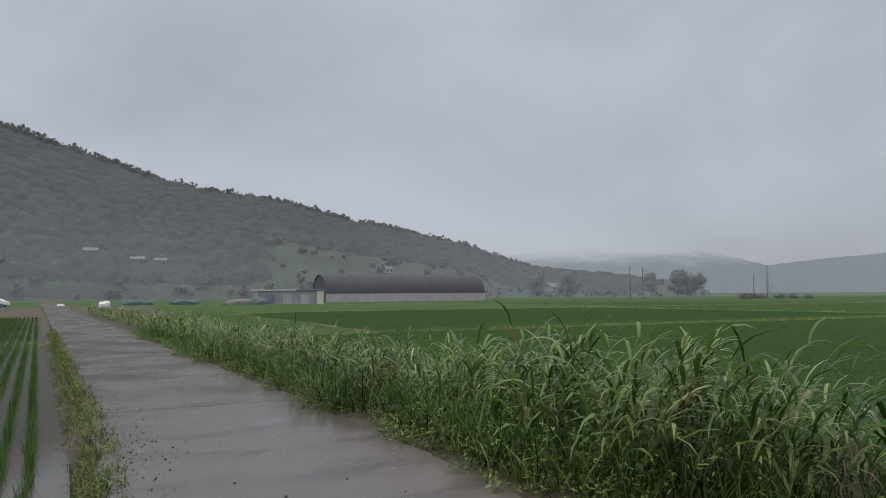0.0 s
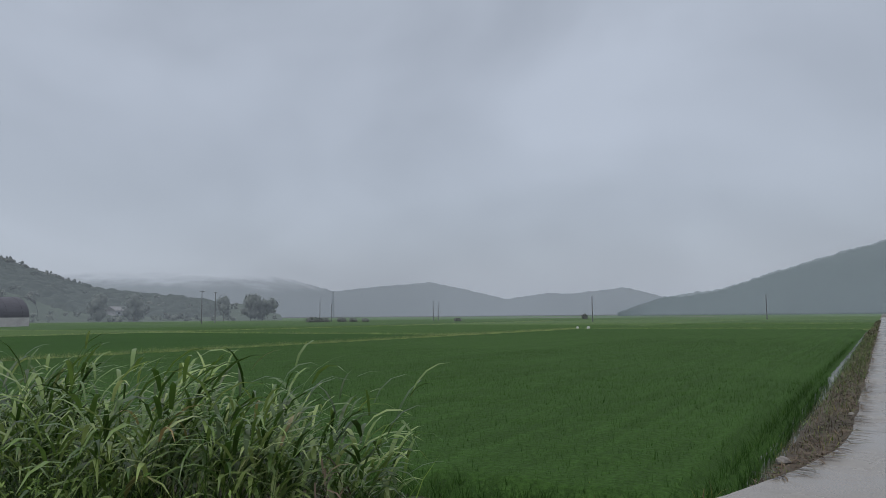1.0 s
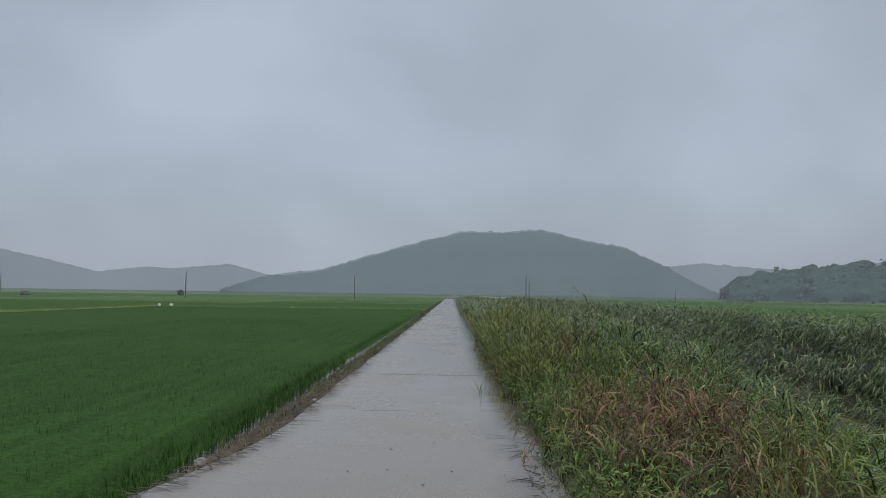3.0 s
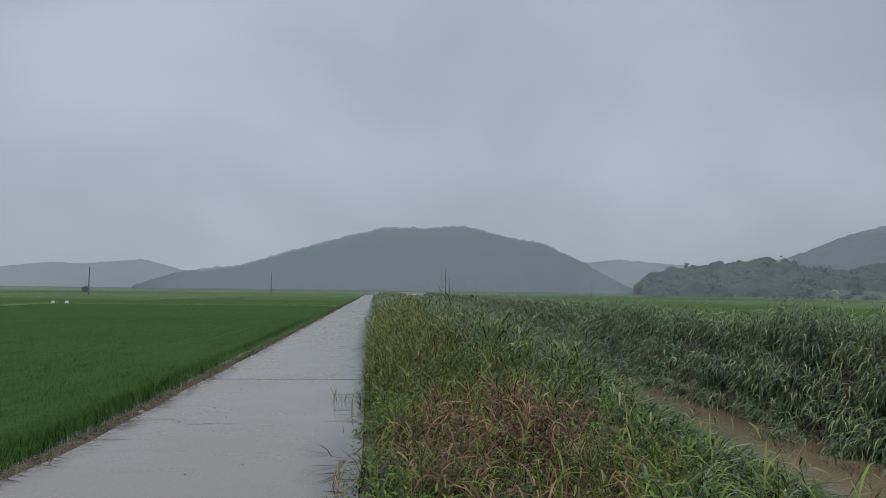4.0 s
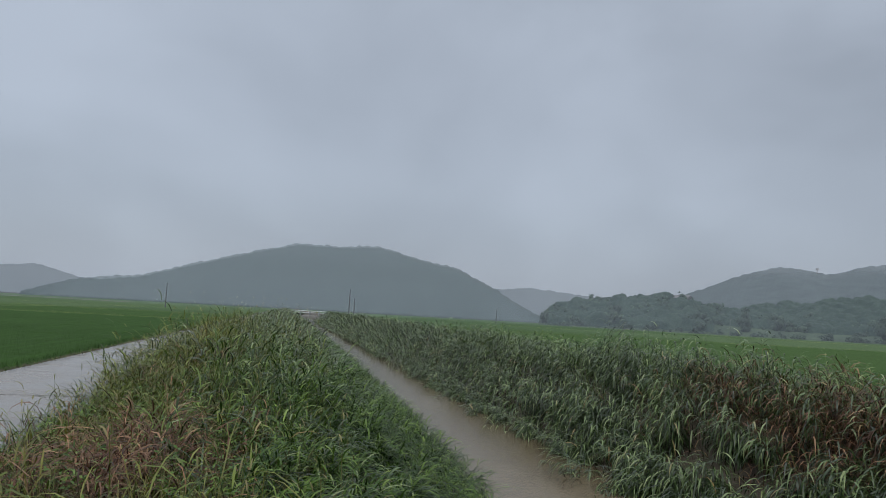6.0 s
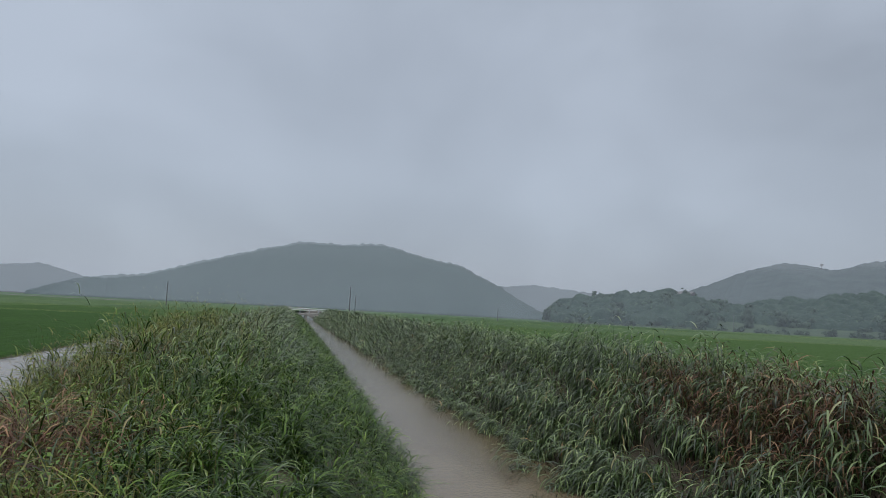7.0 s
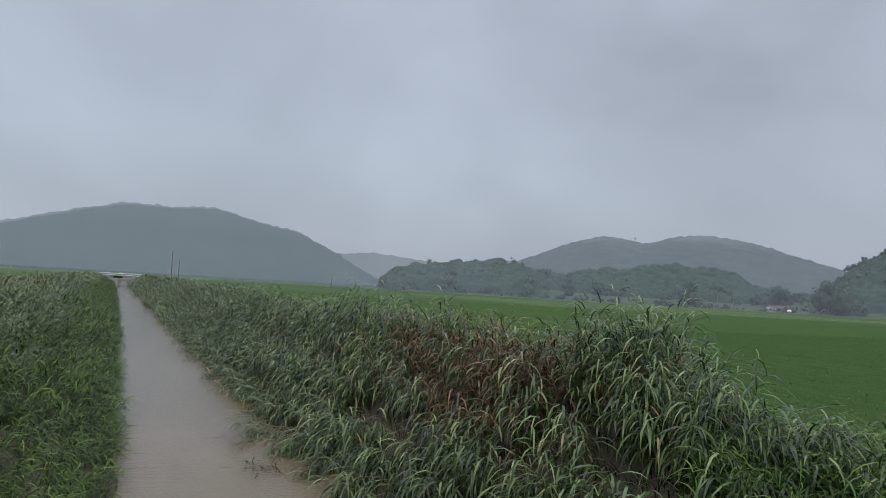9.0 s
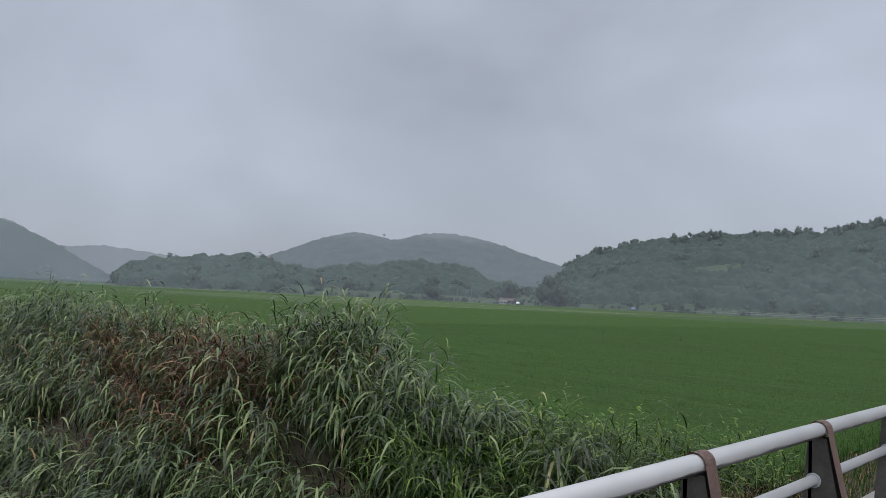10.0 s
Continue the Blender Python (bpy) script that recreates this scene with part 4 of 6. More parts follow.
px, py = scatter(-0.8, 0.06, 15, 60, 130, lambda a, b: rng.uniform(0, 1, a.size) < 0.35 + 0.65 * smooth01(16, 26, b))
blades("grass_blades", px, py, 0.12, 0.3, 0.012, 1.5, M_GRASS_BRIGHT, "green grass between the paddy and the road", "grass", 2)
px, py = scatter(-0.8, 0.06, 60, 157, 40)
blades("grass_blades", px, py, 0.14, 0.34, 0.03, 1.5, M_GRASS_BRIGHT, "green grass between the paddy and the road", "grass", 2)
n = 700
ly = 9.6 + 50 * rng.uniform(0, 1, n) ** 1.4
root = np.stack((shore(ly) + rng.uniform(-0.12, 0.06, n), ly, rng.uniform(0.01, 0.05, n)), 1)
tagged(strips("dry_weeds", root, rng.normal(0, 0.3, n), rng.uniform(0.02, 0.22, n), rng.uniform(0.15, 0.5, n), 0.3 * rng.uniform(0.3, 1.25, n), np.full(n, 0.016), 3, M_STRAW, 0.2),
       "dark dead stems fallen across the road edge", "dead weeds", "", "stuff")
# strip of weeds south of the west road
px, py = scatter(-40, -4.4, -6, 2, 900, lambda a, b: (b < road1_south(a) + 0.12) & (b > road1_south(a) - 0.34))
blades("grass_blades", px, py, 0.07, 0.22, 0.011, 1.6, M_GRASS, "low trodden weeds beside the muddy road", "grass", 2)
px, py = scatter(-26, -4.4, -3, 2, 70, lambda a, b: (b < road1_south(a) + 0.05) & (b > road1_south(a) - 0.4))
herbs("weed_leaves", px, py, 0.08, 0.22, 0.05, 12, M_WEED, "low leafy weeds beside the muddy road")

def clumped(px, py, size, pull, seed):
    """Draws plants together into clumps, so that dark gaps open between them."""
    c_, s_ = math.cos(0.9), math.sin(0.9)
    u, v = (px * c_ + py * s_) / size + 0.45 * wave(px, py, 0.7, seed), (py * c_ - px * s_) / size + 0.45 * wave(px, py, 0.8, seed + 2)
    iu, iv = np.floor(u), np.floor(v)
    h1, h2 = np.sin(iu * 127.1 + iv * 311.7 + seed) * 43758.5453, np.sin(iu * 269.5 + iv * 183.3 + seed) * 43758.5453
    k = pull * rng.uniform(0.5, 1.4, len(px))
    du, dv = (iu + h1 - np.floor(h1) - u) * size * k, (iv + h2 - np.floor(h2) - v) * size * k
    return px + du * c_ - dv * s_, py + du * s_ + dv * c_, 0.72 + 0.5 * (h1 * 3.7 - np.floor(h1 * 3.7))


# verge between the north road and the stream
on_verge = lambda a, b: a > 3.12 + 0.12 * wave(b, b * 0.4, 1.1) + 0.7 * (1 - smooth01(6.8, 8.3, b))
red = lambda a, b: 0.95 * np.exp(-((a - 4.4) / 0.6) ** 2 - ((b - 11.2) / 1.3) ** 2) + 0.15 * np.exp(-((a - 4.3) / 0.5) ** 2 - ((b - 8.6) / 1.2) ** 2) + 0.95 * np.exp(-((a - 5.0) / 0.45) ** 2 - ((b - 12.4) / 0.8) ** 2) + 0.6 * np.exp(-((a - 4.5) / 0.7) ** 2 - ((b - 18.5) / 2.2) ** 2)
lush = lambda a, b: smooth01(-0.45, 0.45, a - 5.35 + 0.35 * wave(a * 0.3, b, 0.7, 1.0))      # where the rough grass gives way to reed grass


def height(a, b):
    """How tall the rough grass of the verge stands."""
    rise = np.interp(a, [3.1, 3.5, 4.1, 4.8, 5.6, 6.4], [0.30, 0.48, 0.62, 0.74, 0.78, 0.7])
    return (rise + (0.62 - 0.25 * smooth01(3.6, 5.2, a)) * smooth01(13, 20, b)) * (1.0 + 0.12 * wave(a, b, 1.1, 6.0))


# rough mixed grass: fine blades in patches
px, py = scatter(3.0, 6.2, 6.6, 16, 260, lambda a, b: on_verge(a, b) & (rng.uniform(0, 1, a.size) > red(a, b)) & (rng.uniform(0, 1, a.size) > 0.85 * lush(a, b)) & thick(a, b, 1.5, 5.0, 0.7))
px, py, tuft = clumped(px, py, 0.55, 0.62, 3.0)
top_ = tuft * height(px, py)
blades("grass_blades", px, py, 0.5 * top_, 1.1 * top_, 0.009, 1.9, M_GRASS, "rough mixed green and yellowing verge grass", segs=4)
px, py = scatter(3.0, 6.4, 16, 30, 190, lambda a, b: on_verge(a, b) & (rng.uniform(0, 1, a.size) > 0.7 * red(a, b)) & (rng.uniform(0, 1, a.size) > 0.85 * lush(a, b)))
top_ = height(px, py)
blades("grass_blades", px, py, 0.55 * top_, 1.05 * top_, 0.014, 1.8, M_GRASS, "rough mixed green and yellowing verge grass")
px, py = scatter(3.2, 6.2, 6.8, 24, 16, lambda a, b: on_verge(a, b) & thick(a, b, 1.9, 3.0, 0.2) & (rng.uniform(0, 1, a.size) > red(a, b)))
top_ = height(px, py)
shoots("grass_leaves", px, py, 0.7 * top_, 1.1 * top_, 8, 0.30, 0.013, M_GRASS, "taller yellow-green grass standing in the verge", None, 0.5, 2.1, 0.15, "grass", 3)
yellow = lambda a, b: np.exp(-((a - 4.3) / 0.9) ** 2 - ((b - 15.5) / 2.6) ** 2) + 0.6 * np.exp(-((a - 5.2) / 0.5) ** 2 - ((b - 10.0) / 1.0) ** 2)
px, py = scatter(3.2, 6.2, 8, 22, 150, lambda a, b: on_verge(a, b) & (rng.uniform(0, 1, a.size) < yellow(a, b)))
top_ = height(px, py)
blades("grass_blades", px, py, 0.6 * top_, 1.15 * top_, 0.010, 1.6, M_YELLOW, "tall yellow-green seeding grass in the verge")
px, py = scatter(3.9, 6.0, 6.8, 13.5, 34, lambda a, b: on_verge(a, b) & (rng.uniform(0, 1, a.size) < 0.25 + red(a, b)))
blades("dead_stalks", px, py, 0.3, 0.66, 0.010, 0.5, M_DRY, "upright brown dead stalks in the verge")
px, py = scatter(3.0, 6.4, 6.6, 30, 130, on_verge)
blades("under_blades", px, py, 0.16, 0.38, 0.016, 1.9, M_SHADE_STEM, "dark blades for painted shade below the verge grass", "grass", 2)
px, py = scatter(3.0, 7.0, 6.6, 24, 80, lambda a, b: on_verge(a, b) & (rng.uniform(0, 1, a.size) < 1.2 * red(a, b)))
px, py, tuft = clumped(px, py, 0.6, 0.6, 8.0)
shoots("dry_grass_leaves", px, py, 0.3 * tuft, 0.72 * tuft, 9, 0.36, 0.014, M_DRY, "reddish brown withered grass patch on the verge", None, 0.9, 2.6, 0.05, "grass", 4)
px, py = scatter(3.4, 6.4, 8.6, 14, 60, lambda a, b: rng.uniform(0, 1, a.size) < red(a, b))
n = len(px)
root = np.stack((px, py, land(px, py) + rng.uniform(0.1, 0.45, n)), 1)
tagged(strips("dead_leaves", root, rng.uniform(0, 6.283, n), rng.uniform(-0.2, 0.7, n), rng.uniform(0.3, 1.8, n), rng.uniform(0.25, 0.6, n), np.full(n, 0.016), 5, M_DRY, 0.5, 0.7), "torn brown leaves lying over the withered patch", "grass", "", "stuff")
n = 5
root = np.stack((5.5 + rng.normal(0, 0.2, n), 8.9 + rng.normal(0, 0.3, n), np.full(n, 0.0)), 1)
tagged(strips("dead_stalks", root, rng.normal(2.6, 0.5, n), rng.uniform(1.15, 1.35, n), np.full(n, 0.25), rng.uniform(0.85, 1.15, n), np.full(n, 0.011), 3, M_SHADE_STEM, 0.3, 0.8), "bare dark stems leaning out of the reed grass", "grass", "", "stuff")
px, py = scatter(2.98, 4.0, 6.8, 30, 70, lambda a, b: on_verge(a + 0.06, b) & thick(a, b, 0.9, 2.0, 0.9))
herbs("weed_leaves", px, py, 0.12, 0.48, 0.06, 15, M_WEED, "leafy green weeds spilling onto the road")
px, py = scatter(3.0, 6.2, 7.0, 16, 30, lambda a, b: on_verge(a, b) & thick(a, b, 1.4, 8.0, 0.0))
top_ = height(px, py)
herbs("weed_leaves", px, py, 0.5 * top_, 0.9 * top_, 0.07, 18, M_WEED, "leafy green weeds among the verge grass")
px, py = scatter(3.05, 3.7, 8.2, 26, 6, on_verge)
shoots("grass_leaves", px, py, 0.4, 0.8, 5, 0.2, 0.011, M_GRASS, "thin upright seeding grass stems at the road edge", None, 0.2, 1.4, 0.3, "grass", 3)
px, py = scatter(3.0, 3.6, 7.0, 9.6, 13)
shoots("grass_leaves", px, py, 0.35, 0.72, 5, 0.16, 0.010, M_GRASS, "thin upright seeding grass stems at the road edge", None, 0.2, 1.2, 0.3, "grass", 3)
n = 70
root = np.stack((rng.uniform(2.75, 3.15, n), 9.5 + 18 * rng.uniform(0, 1, n) ** 1.3, np.full(n, 0.012)), 1)
tagged(strips("dead_stems", root, np.pi + rng.normal(0, 0.5, n), rng.uniform(0.0, 0.1, n), rng.uniform(0.0, 0.12, n), 0.3 * rng.uniform(0.3, 1.2, n), np.full(n, 0.016), 4, M_SHADE_STEM, 0.1, 0.9), "dark dead stems lying on the road edge", "dead weeds", "", "stuff")
# reed grass from the crest of the verge down to the stream
px, py = scatter(4.6, 7.4, 6.8, 16.5, 62, lambda a, b: rng.uniform(0, 1, a.size) < lush(a, b) * (1 - 0.8 * red(a, b)))
px, py, tuft = clumped(px, py, 0.75, 0.6, 6.0)
top_ = tuft * np.interp(px, [4.6, 5.2, 5.7, 6.4, 7.4], [0.70, 0.72, 0.6, 0.34, 0.2]) * (1.0 + 0.8 * smooth01(11.5, 16, py)) * (1.0 + 0.18 * wave(px, py, 0.9, 2.0))
wet = rng.uniform(0, 1, len(px)) < 0.2
shoots("reed_grass_leaves", px[wet], py[wet], 0.55 * top_[wet], 1.08 * top_[wet], 8, 0.36, 0.023, M_BANK, "pale wet reed grass on the crest of the verge", 0.0, 0.8, 2.3, 0.15, "reed grass", 4, 1.3)
px, py, top_ = px[~wet], py[~wet], top_[~wet]
shoots("reed_grass_leaves", px, py, 0.55 * top_, 1.05 * top_, 8, 0.34, 0.021, M_GRASS_BRIGHT, "lush green reed grass on the crest of the verge", 0.0, 0.7, 2.3, 0.15, "reed grass", 4, 1.3)
px, py = scatter(7.1, 9.1, 6.8, 17, 58, lambda a, b: a < 8.55 + 0.28 * smooth01(8, 12, b) + 0.18 * wave(b, b * 0.3, 1.7))
top_ = np.interp(px, [7.1, 8.0, 9.2], [0.2, 0.17, 0.16]) * (1.0 + 1.5 * smooth01(11.5, 16, py)) * (1.0 + 0.2 * wave(px, py, 1.1, 3.0))
shoots("reed_grass_leaves", px, py, 0.55 * top_, 1.1 * top_, 8, 0.27, 0.017, M_GRASS_BRIGHT, "bright green reed grass hanging over the stream", 0.0, 0.9, 2.0, 0.1, "reed grass", 4, 0.9, rise=(0.3, 1.0))
px, py = scatter(7.0, 9.2, 6.8, 25, 90)
blades("grass_blades", px, py, 0.1, 0.24, 0.014, 2.0, M_GRASS_BRIGHT, "short undergrowth down the stream bank", "grass", 3, 0.0)


# the verge rises to a ridge of tall reed grass further along
def ridge(px, py, spare):
    top = np.interp(px, [3.1, 3.4, 3.7, 4.3, 5.0, 5.9, 6.5, 6.9, 7.3], [0.85, 1.02, 1.1, 1.24, 1.4, 1.46, 1.2, 0.85, 0.5])
    full = np.clip(top - spare - land(px, py), 0.2, 1.3)
    return full * (0.55 + 0.45 * smooth01(13, 20, py))


px, py = scatter(4.3, 7.5, 14.0, 33, 26, lambda a, b: rng.uniform(0, 1, a.size) < smooth01(4.2, 5.0, a))
full = ridge(px, py, 0.08)
pale = rng.uniform(0, 1, len(px)) < 0.15 + 0.7 * smooth01(17, 24, py)
shoots("reed_grass_leaves", px[pale], py[pale], 0.6 * full[pale], full[pale], 9, 0.40, 0.025, M_BANK, "tall pale green reed grass along the ridge of the verge", 0.3, 0.7, 2.4, 0.2, "reed grass", 3, 1.2)
shoots("reed_grass_leaves", px[~pale], py[~pale], 0.6 * full[~pale], full[~pale], 9, 0.38, 0.022, M_GRASS_BRIGHT, "tall fresh green reed grass along the ridge of the verge", 0.3, 0.7, 2.4, 0.2, "reed grass", 3, 1.2)
px, py = scatter(3.15, 4.6, 15, 34, 30, on_verge)
full = height(px, py)
shoots("reed_grass_leaves", px, py, 0.7 * full, 1.08 * full, 8, 0.32, 0.018, M_GRASS, "tall green grass crowding the road edge", None, 0.4, 2.1, 0.15, "grass", 3)
px, py = scatter(3.15, 5.2, 22, 40, 80, on_verge)
full = ridge(px, py, 0.1)
blades("grass_blades", px, py, 0.55 * full, full, 0.018, 1.8, M_GRASS, "tall green grass along the road")
px, py = scatter(3.15, 4.6, 40, 90, 26, on_verge)
full = ridge(px, py, 0.1)
blades("grass_blades", px, py, 0.6 * full, full, 0.036, 1.8, M_GRASS, "tall green grass along the road", "grass", 2)
px, py = scatter(3.6, 7.2, 33, 60, 13, on_verge)
full = ridge(px, py, 0.08)
shoots("reed_grass_leaves", px, py, 0.65 * full, full, 8, 0.45, 0.038, M_BANK, "tall reed grass far along the verge", 0.3, 0.6, 2.2, 0.15, "reed grass", 2, 1.3, 0.012)
px, py = scatter(3.2, 7.3, 60, 157, 7, on_verge)
full = ridge(px, py, 0.05)
shoots("reed_grass_leaves", px, py, 0.65 * full, full, 7, 0.5, 0.065, M_BANK, "tall reed grass far along the verge", 0.3, 0.6, 2.2, 0.15, "reed grass", 2, 1.3, 0.02)


# nodding seed heads above the verge
def seed_heads(px, py, lo, hi, length, width, label):
    root, h = stalks(px, py, lo, hi)
    n = len(px)
    az = rng.uniform(0, 6.283, n)
    tilt = rng.uniform(0.0, 0.2, n)
    tip = root + np.stack((np.cos(az) * np.sin(tilt), np.sin(az) * np.sin(tilt), np.cos(tilt)), 1) * h[:, None]
    tagged(strips("seed_stems", root, az, np.pi / 2 - tilt, np.full(n, 0.02), h, np.full(n, 0.005), 2, M_SEED, 0.0, 1.0), "thin straw-coloured stems of " + label, "grass", "", "stuff")
    tagged(strips("seed_heads", tip, az, rng.uniform(0.9, 1.4, n), rng.uniform(0.8, 2.2, n), length * rng.uniform(0.6, 1.3, n), np.full(n, width), 3, M_SEED, 0.2, 0.5), label, "grass", "", "stuff")


px, py = scatter(3.2, 6.6, 7.0, 26, 16, on_verge)
top_ = height(px, py)
seed_heads(px, py, 0.85 * top_, 1.25 * top_, 0.10, 0.011, "nodding pale seed heads over the verge grass")
px, py = scatter(14.4, 18.0, 7.4, 10.6, 8)
seed_heads(px, py, 0.55, 0.8, 0.06, 0.009, "nodding pale seed heads beside the bridge")
# further reaches of the near bank
px, py = scatter(7.0, 9.2, 17, 34, 34, lambda a, b: a < 9.05 + 0.15 * wave(b, b * 0.3, 1.7))
shoots("reed_grass_leaves", px, py, 0.2, 0.46, 7, 0.36, 0.022, M_GRASS_BRIGHT, "green reed grass hanging over the stream", 0.0, 0.9, 2.3, 0.1, "reed grass", 3, 0.9)
px, py = scatter(7.0, 9.2, 34, 70, 16)
shoots("reed_grass_leaves", px, py, 0.22, 0.5, 7, 0.42, 0.04, M_GRASS_BRIGHT, "green reed grass far along the stream", 0.0, 0.9, 2.2, 0.1, "reed grass", 2, 0.9, 0.012)
px, py = scatter(7.0, 9.2, 70, 157, 8)
shoots("reed_grass_leaves", px, py, 0.25, 0.55, 6, 0.5, 0.07, M_GRASS_BRIGHT, "green reed grass far along the stream", 0.0, 0.8, 2.0, 0.1, "reed grass", 2, 0.9, 0.02)

# far bank of the stream: heavy drooping reeds
brown = lambda a, b: np.exp(-((a - 14.2) / 0.8) ** 2 - ((b - 14.0) / 2.0) ** 2) * 0.9 + 0.6 * np.exp(-((a - 14.5) / 0.7) ** 2 - ((b - 17.5) / 1.2) ** 2)
foot = lambda b: 11.93 + 0.28 * wave(b, b * 0.3, 0.7) - 0.8 * np.exp(-((b - 18.0) / 1.4) ** 2)
bank_foot = lambda a, b: a > foot(b)


px, py = scatter(11.0, 15.5, 6.7, 24, 48, lambda a, b: bank_foot(a, b) & ((b > 7.6) | (a < 12.4)) & (rng.uniform(0, 1, a.size) > brown(a, b)))
px, py, tuft = clumped(px, py, 0.82, 0.74, 2.0)
low_ = 1 - 0.40 * (1 - smooth01(9, 11.5, py))
top_ = tuft * low_ * np.interp(px, [11.5, 13.2, 14.6], [0.5, 0.88, 1.1])
shoots("reed_leaves", px, py, 0.55 * top_, 1.15 * top_, 9, 0.44, 0.027, M_BANK, "dense drooping grey-green reeds covering the stream bank", np.pi, 1.0, 2.7, 0.12, "reeds", 4, 0.9, bow=0.62, rise=(0.25, 1.0))
px, py = scatter(13.0, 15.2, 11.2, 20, 60, lambda a, b: rng.uniform(0, 1, a.size) < brown(a, b))
shoots("dry_reed_leaves", px, py, 0.5, 1.0, 9, 0.42, 0.02, M_DRY, "brown withered reeds on the stream bank", np.pi, 0.8, 2.6, 0.1, "reeds", 4, 0.9)
px, py = scatter(11.4, 15.6, 24, 44, 26, bank_foot)
px, py, tuft = clumped(px, py, 0.8, 0.5, 4.0)
shoots("reed_leaves", px, py, 0.46 * tuft * (0.8 + 0.4 * smooth01(12, 14.5, px)), 0.95 * tuft * (0.8 + 0.4 * smooth01(12, 14.5, px)), 8, 0.46, 0.030, M_BANK, "dense drooping grey-green reeds covering the stream bank", np.pi, 1.2, 2.2, 0.12, "reeds", 3, 0.75, bow=0.6, rise=(0.25, 1.0))
px, py = scatter(11.4, 15.7, 44, 80, 11, bank_foot)
shoots("reed_leaves", px, py, 0.45, 0.9, 8, 0.5, 0.05, M_BANK, "grey-green reeds along the far stream bank", np.pi, 1.0, 2.2, 0.12, "reeds", 2, 0.8, 0.014)
px, py = scatter(11.4, 15.8, 80, 160, 5, bank_foot)
shoots("reed_leaves", px, py, 0.5, 1.0, 7, 0.6, 0.085, M_BANK, "grey-green reeds along the far stream bank", np.pi, 1.0, 2.2, 0.12, "reeds", 2, 0.8, 0.02)
px, py = scatter(12.2, 15.4, 6.9, 26, 8, bank_foot)
blades("under_blades", px, py, 0.3, 0.62, 0.016, 2.2, M_DRY, "brown dead leaves between the tufts of the bank", "grass", 4, np.pi)
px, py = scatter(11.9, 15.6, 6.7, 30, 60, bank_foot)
blades("under_blades", px, py, 0.2, 0.45, 0.02, 2.0, M_SHADE_STEM, "dark blades for painted shade below the bank reeds", "grass", 2, np.pi)
# leaves and dead stems trailing in the water at the foot of the bank
n = 420
ty = rng.uniform(7.2, 28, n)
root = np.stack((foot(ty) + rng.uniform(-0.15, 0.35, n), ty, rng.uniform(-1.08, -0.8, n)), 1)
tagged(strips("reed_leaves", root, np.pi + rng.normal(0, 0.6, n), rng.uniform(0.1, 0.8, n), rng.uniform(0.6, 1.5, n), 0.6 * rng.uniform(0.5, 1.2, n), np.full(n, 0.018), 5, M_BANK, 0.2), "reed leaves trailing over the water", "reeds", "", "stuff")
n = 420
root = np.stack((rng.uniform(8.62, 9.0, n), rng.uniform(7.0, 26, n), rng.uniform(-1.1, -0.8, n)), 1)
tagged(strips("grass_leaves", root, rng.normal(0, 0.6, n), rng.uniform(0.2, 0.9, n), rng.uniform(0.6, 1.6, n), 0.5 * rng.uniform(0.5, 1.2, n), np.full(n, 0.016), 5, M_GRASS_BRIGHT, 0.2), "grass leaves trailing over the water", "grass", "", "stuff")
for wx, wy, n in ((11.2, 15.9, 34), (11.5, 13.2, 26), (11.0, 17.6, 20)):
    root = np.stack((wx + rng.normal(0, 0.22, n), wy + rng.normal(0, 0.25, n), rng.uniform(-1.2, -1.12, n)), 1)
    tagged(strips("dead_stems", root, np.pi + rng.normal(0, 0.9, n), rng.uniform(0.1, 0.9, n), rng.uniform(0.6, 2.4, n), 0.42 * rng.uniform(0.5, 1.2, n), np.full(n, 0.013), 5, M_SHADE_STEM, 0.2, 0.9), "dark dead stems caught in the water by the bank", "twigs", "", "stuff")
# upright tops along the crest
px, py = scatter(13.8, 15.6, 10.8, 44, 16)
shoots("reed_leaves", px, py, 0.5, 0.98, 9, 0.30, 0.017, M_REED, "green reed tops along the crest of the bank", None, 0.45, 2.4, 0.3, "reeds", 3)
ang, rad = rng.uniform(0, 6.283, 150), 0.9 * np.sqrt(rng.uniform(0, 1, 150))
dome = np.sqrt(np.clip(1 - (rad / 1.0) ** 2, 0.05, 1))
shoots("reed_leaves", 15.0 + rad * np.cos(ang), 12.1 + 1.1 * rad * np.sin(ang), 0.9 * dome + 0.25, 1.25 * dome + 0.3, 13, 0.40, 0.024, M_BANK, "tall dark green clump of reeds on the bank top", None, 0.7, 2.4, 0.1)
px, py = scatter(14.6, 18.4, 7.6, 10.6, 30, lambda a, b: (b > 7.9) | (a < 16.6))
tufted("grass_tufts", px, py, 0.3, 0.6, 14, 0.011, 1.7, M_GRASS_BRIGHT, "bright green grass beside the bridge")
px, py = scatter(13.2, 17.4, 7.5, 9.7, 40)
px, py, tuft = clumped(px, py, 0.5, 0.6, 11.0)
tall_ = np.clip(np.interp(px, [13, 14, 15, 16, 17, 18], [1.05, 1.0, 0.9, 0.74, 0.55, 0.4]) - 0.14 * (py - 8.0) - 0.1 - land(px, py), 0.3, 1.3)
shoots("reed_grass_leaves", px, py, 0.62 * tall_, 0.98 * tall_, 11, 0.30, 0.015, M_GRASS_BRIGHT, "lush upright green reed grass beside the bridge", None, 0.4, 2.2, 0.12, "reed grass")
px, py = scatter(14.2, 17.6, 8.2, 9.9, 16)
tall_ = np.clip(np.interp(px, [13, 14, 15, 16, 17, 18], [1.1, 1.05, 0.98, 0.82, 0.64, 0.5]) - 0.14 * (py - 8.0) - land(px, py), 0.3, 1.3)
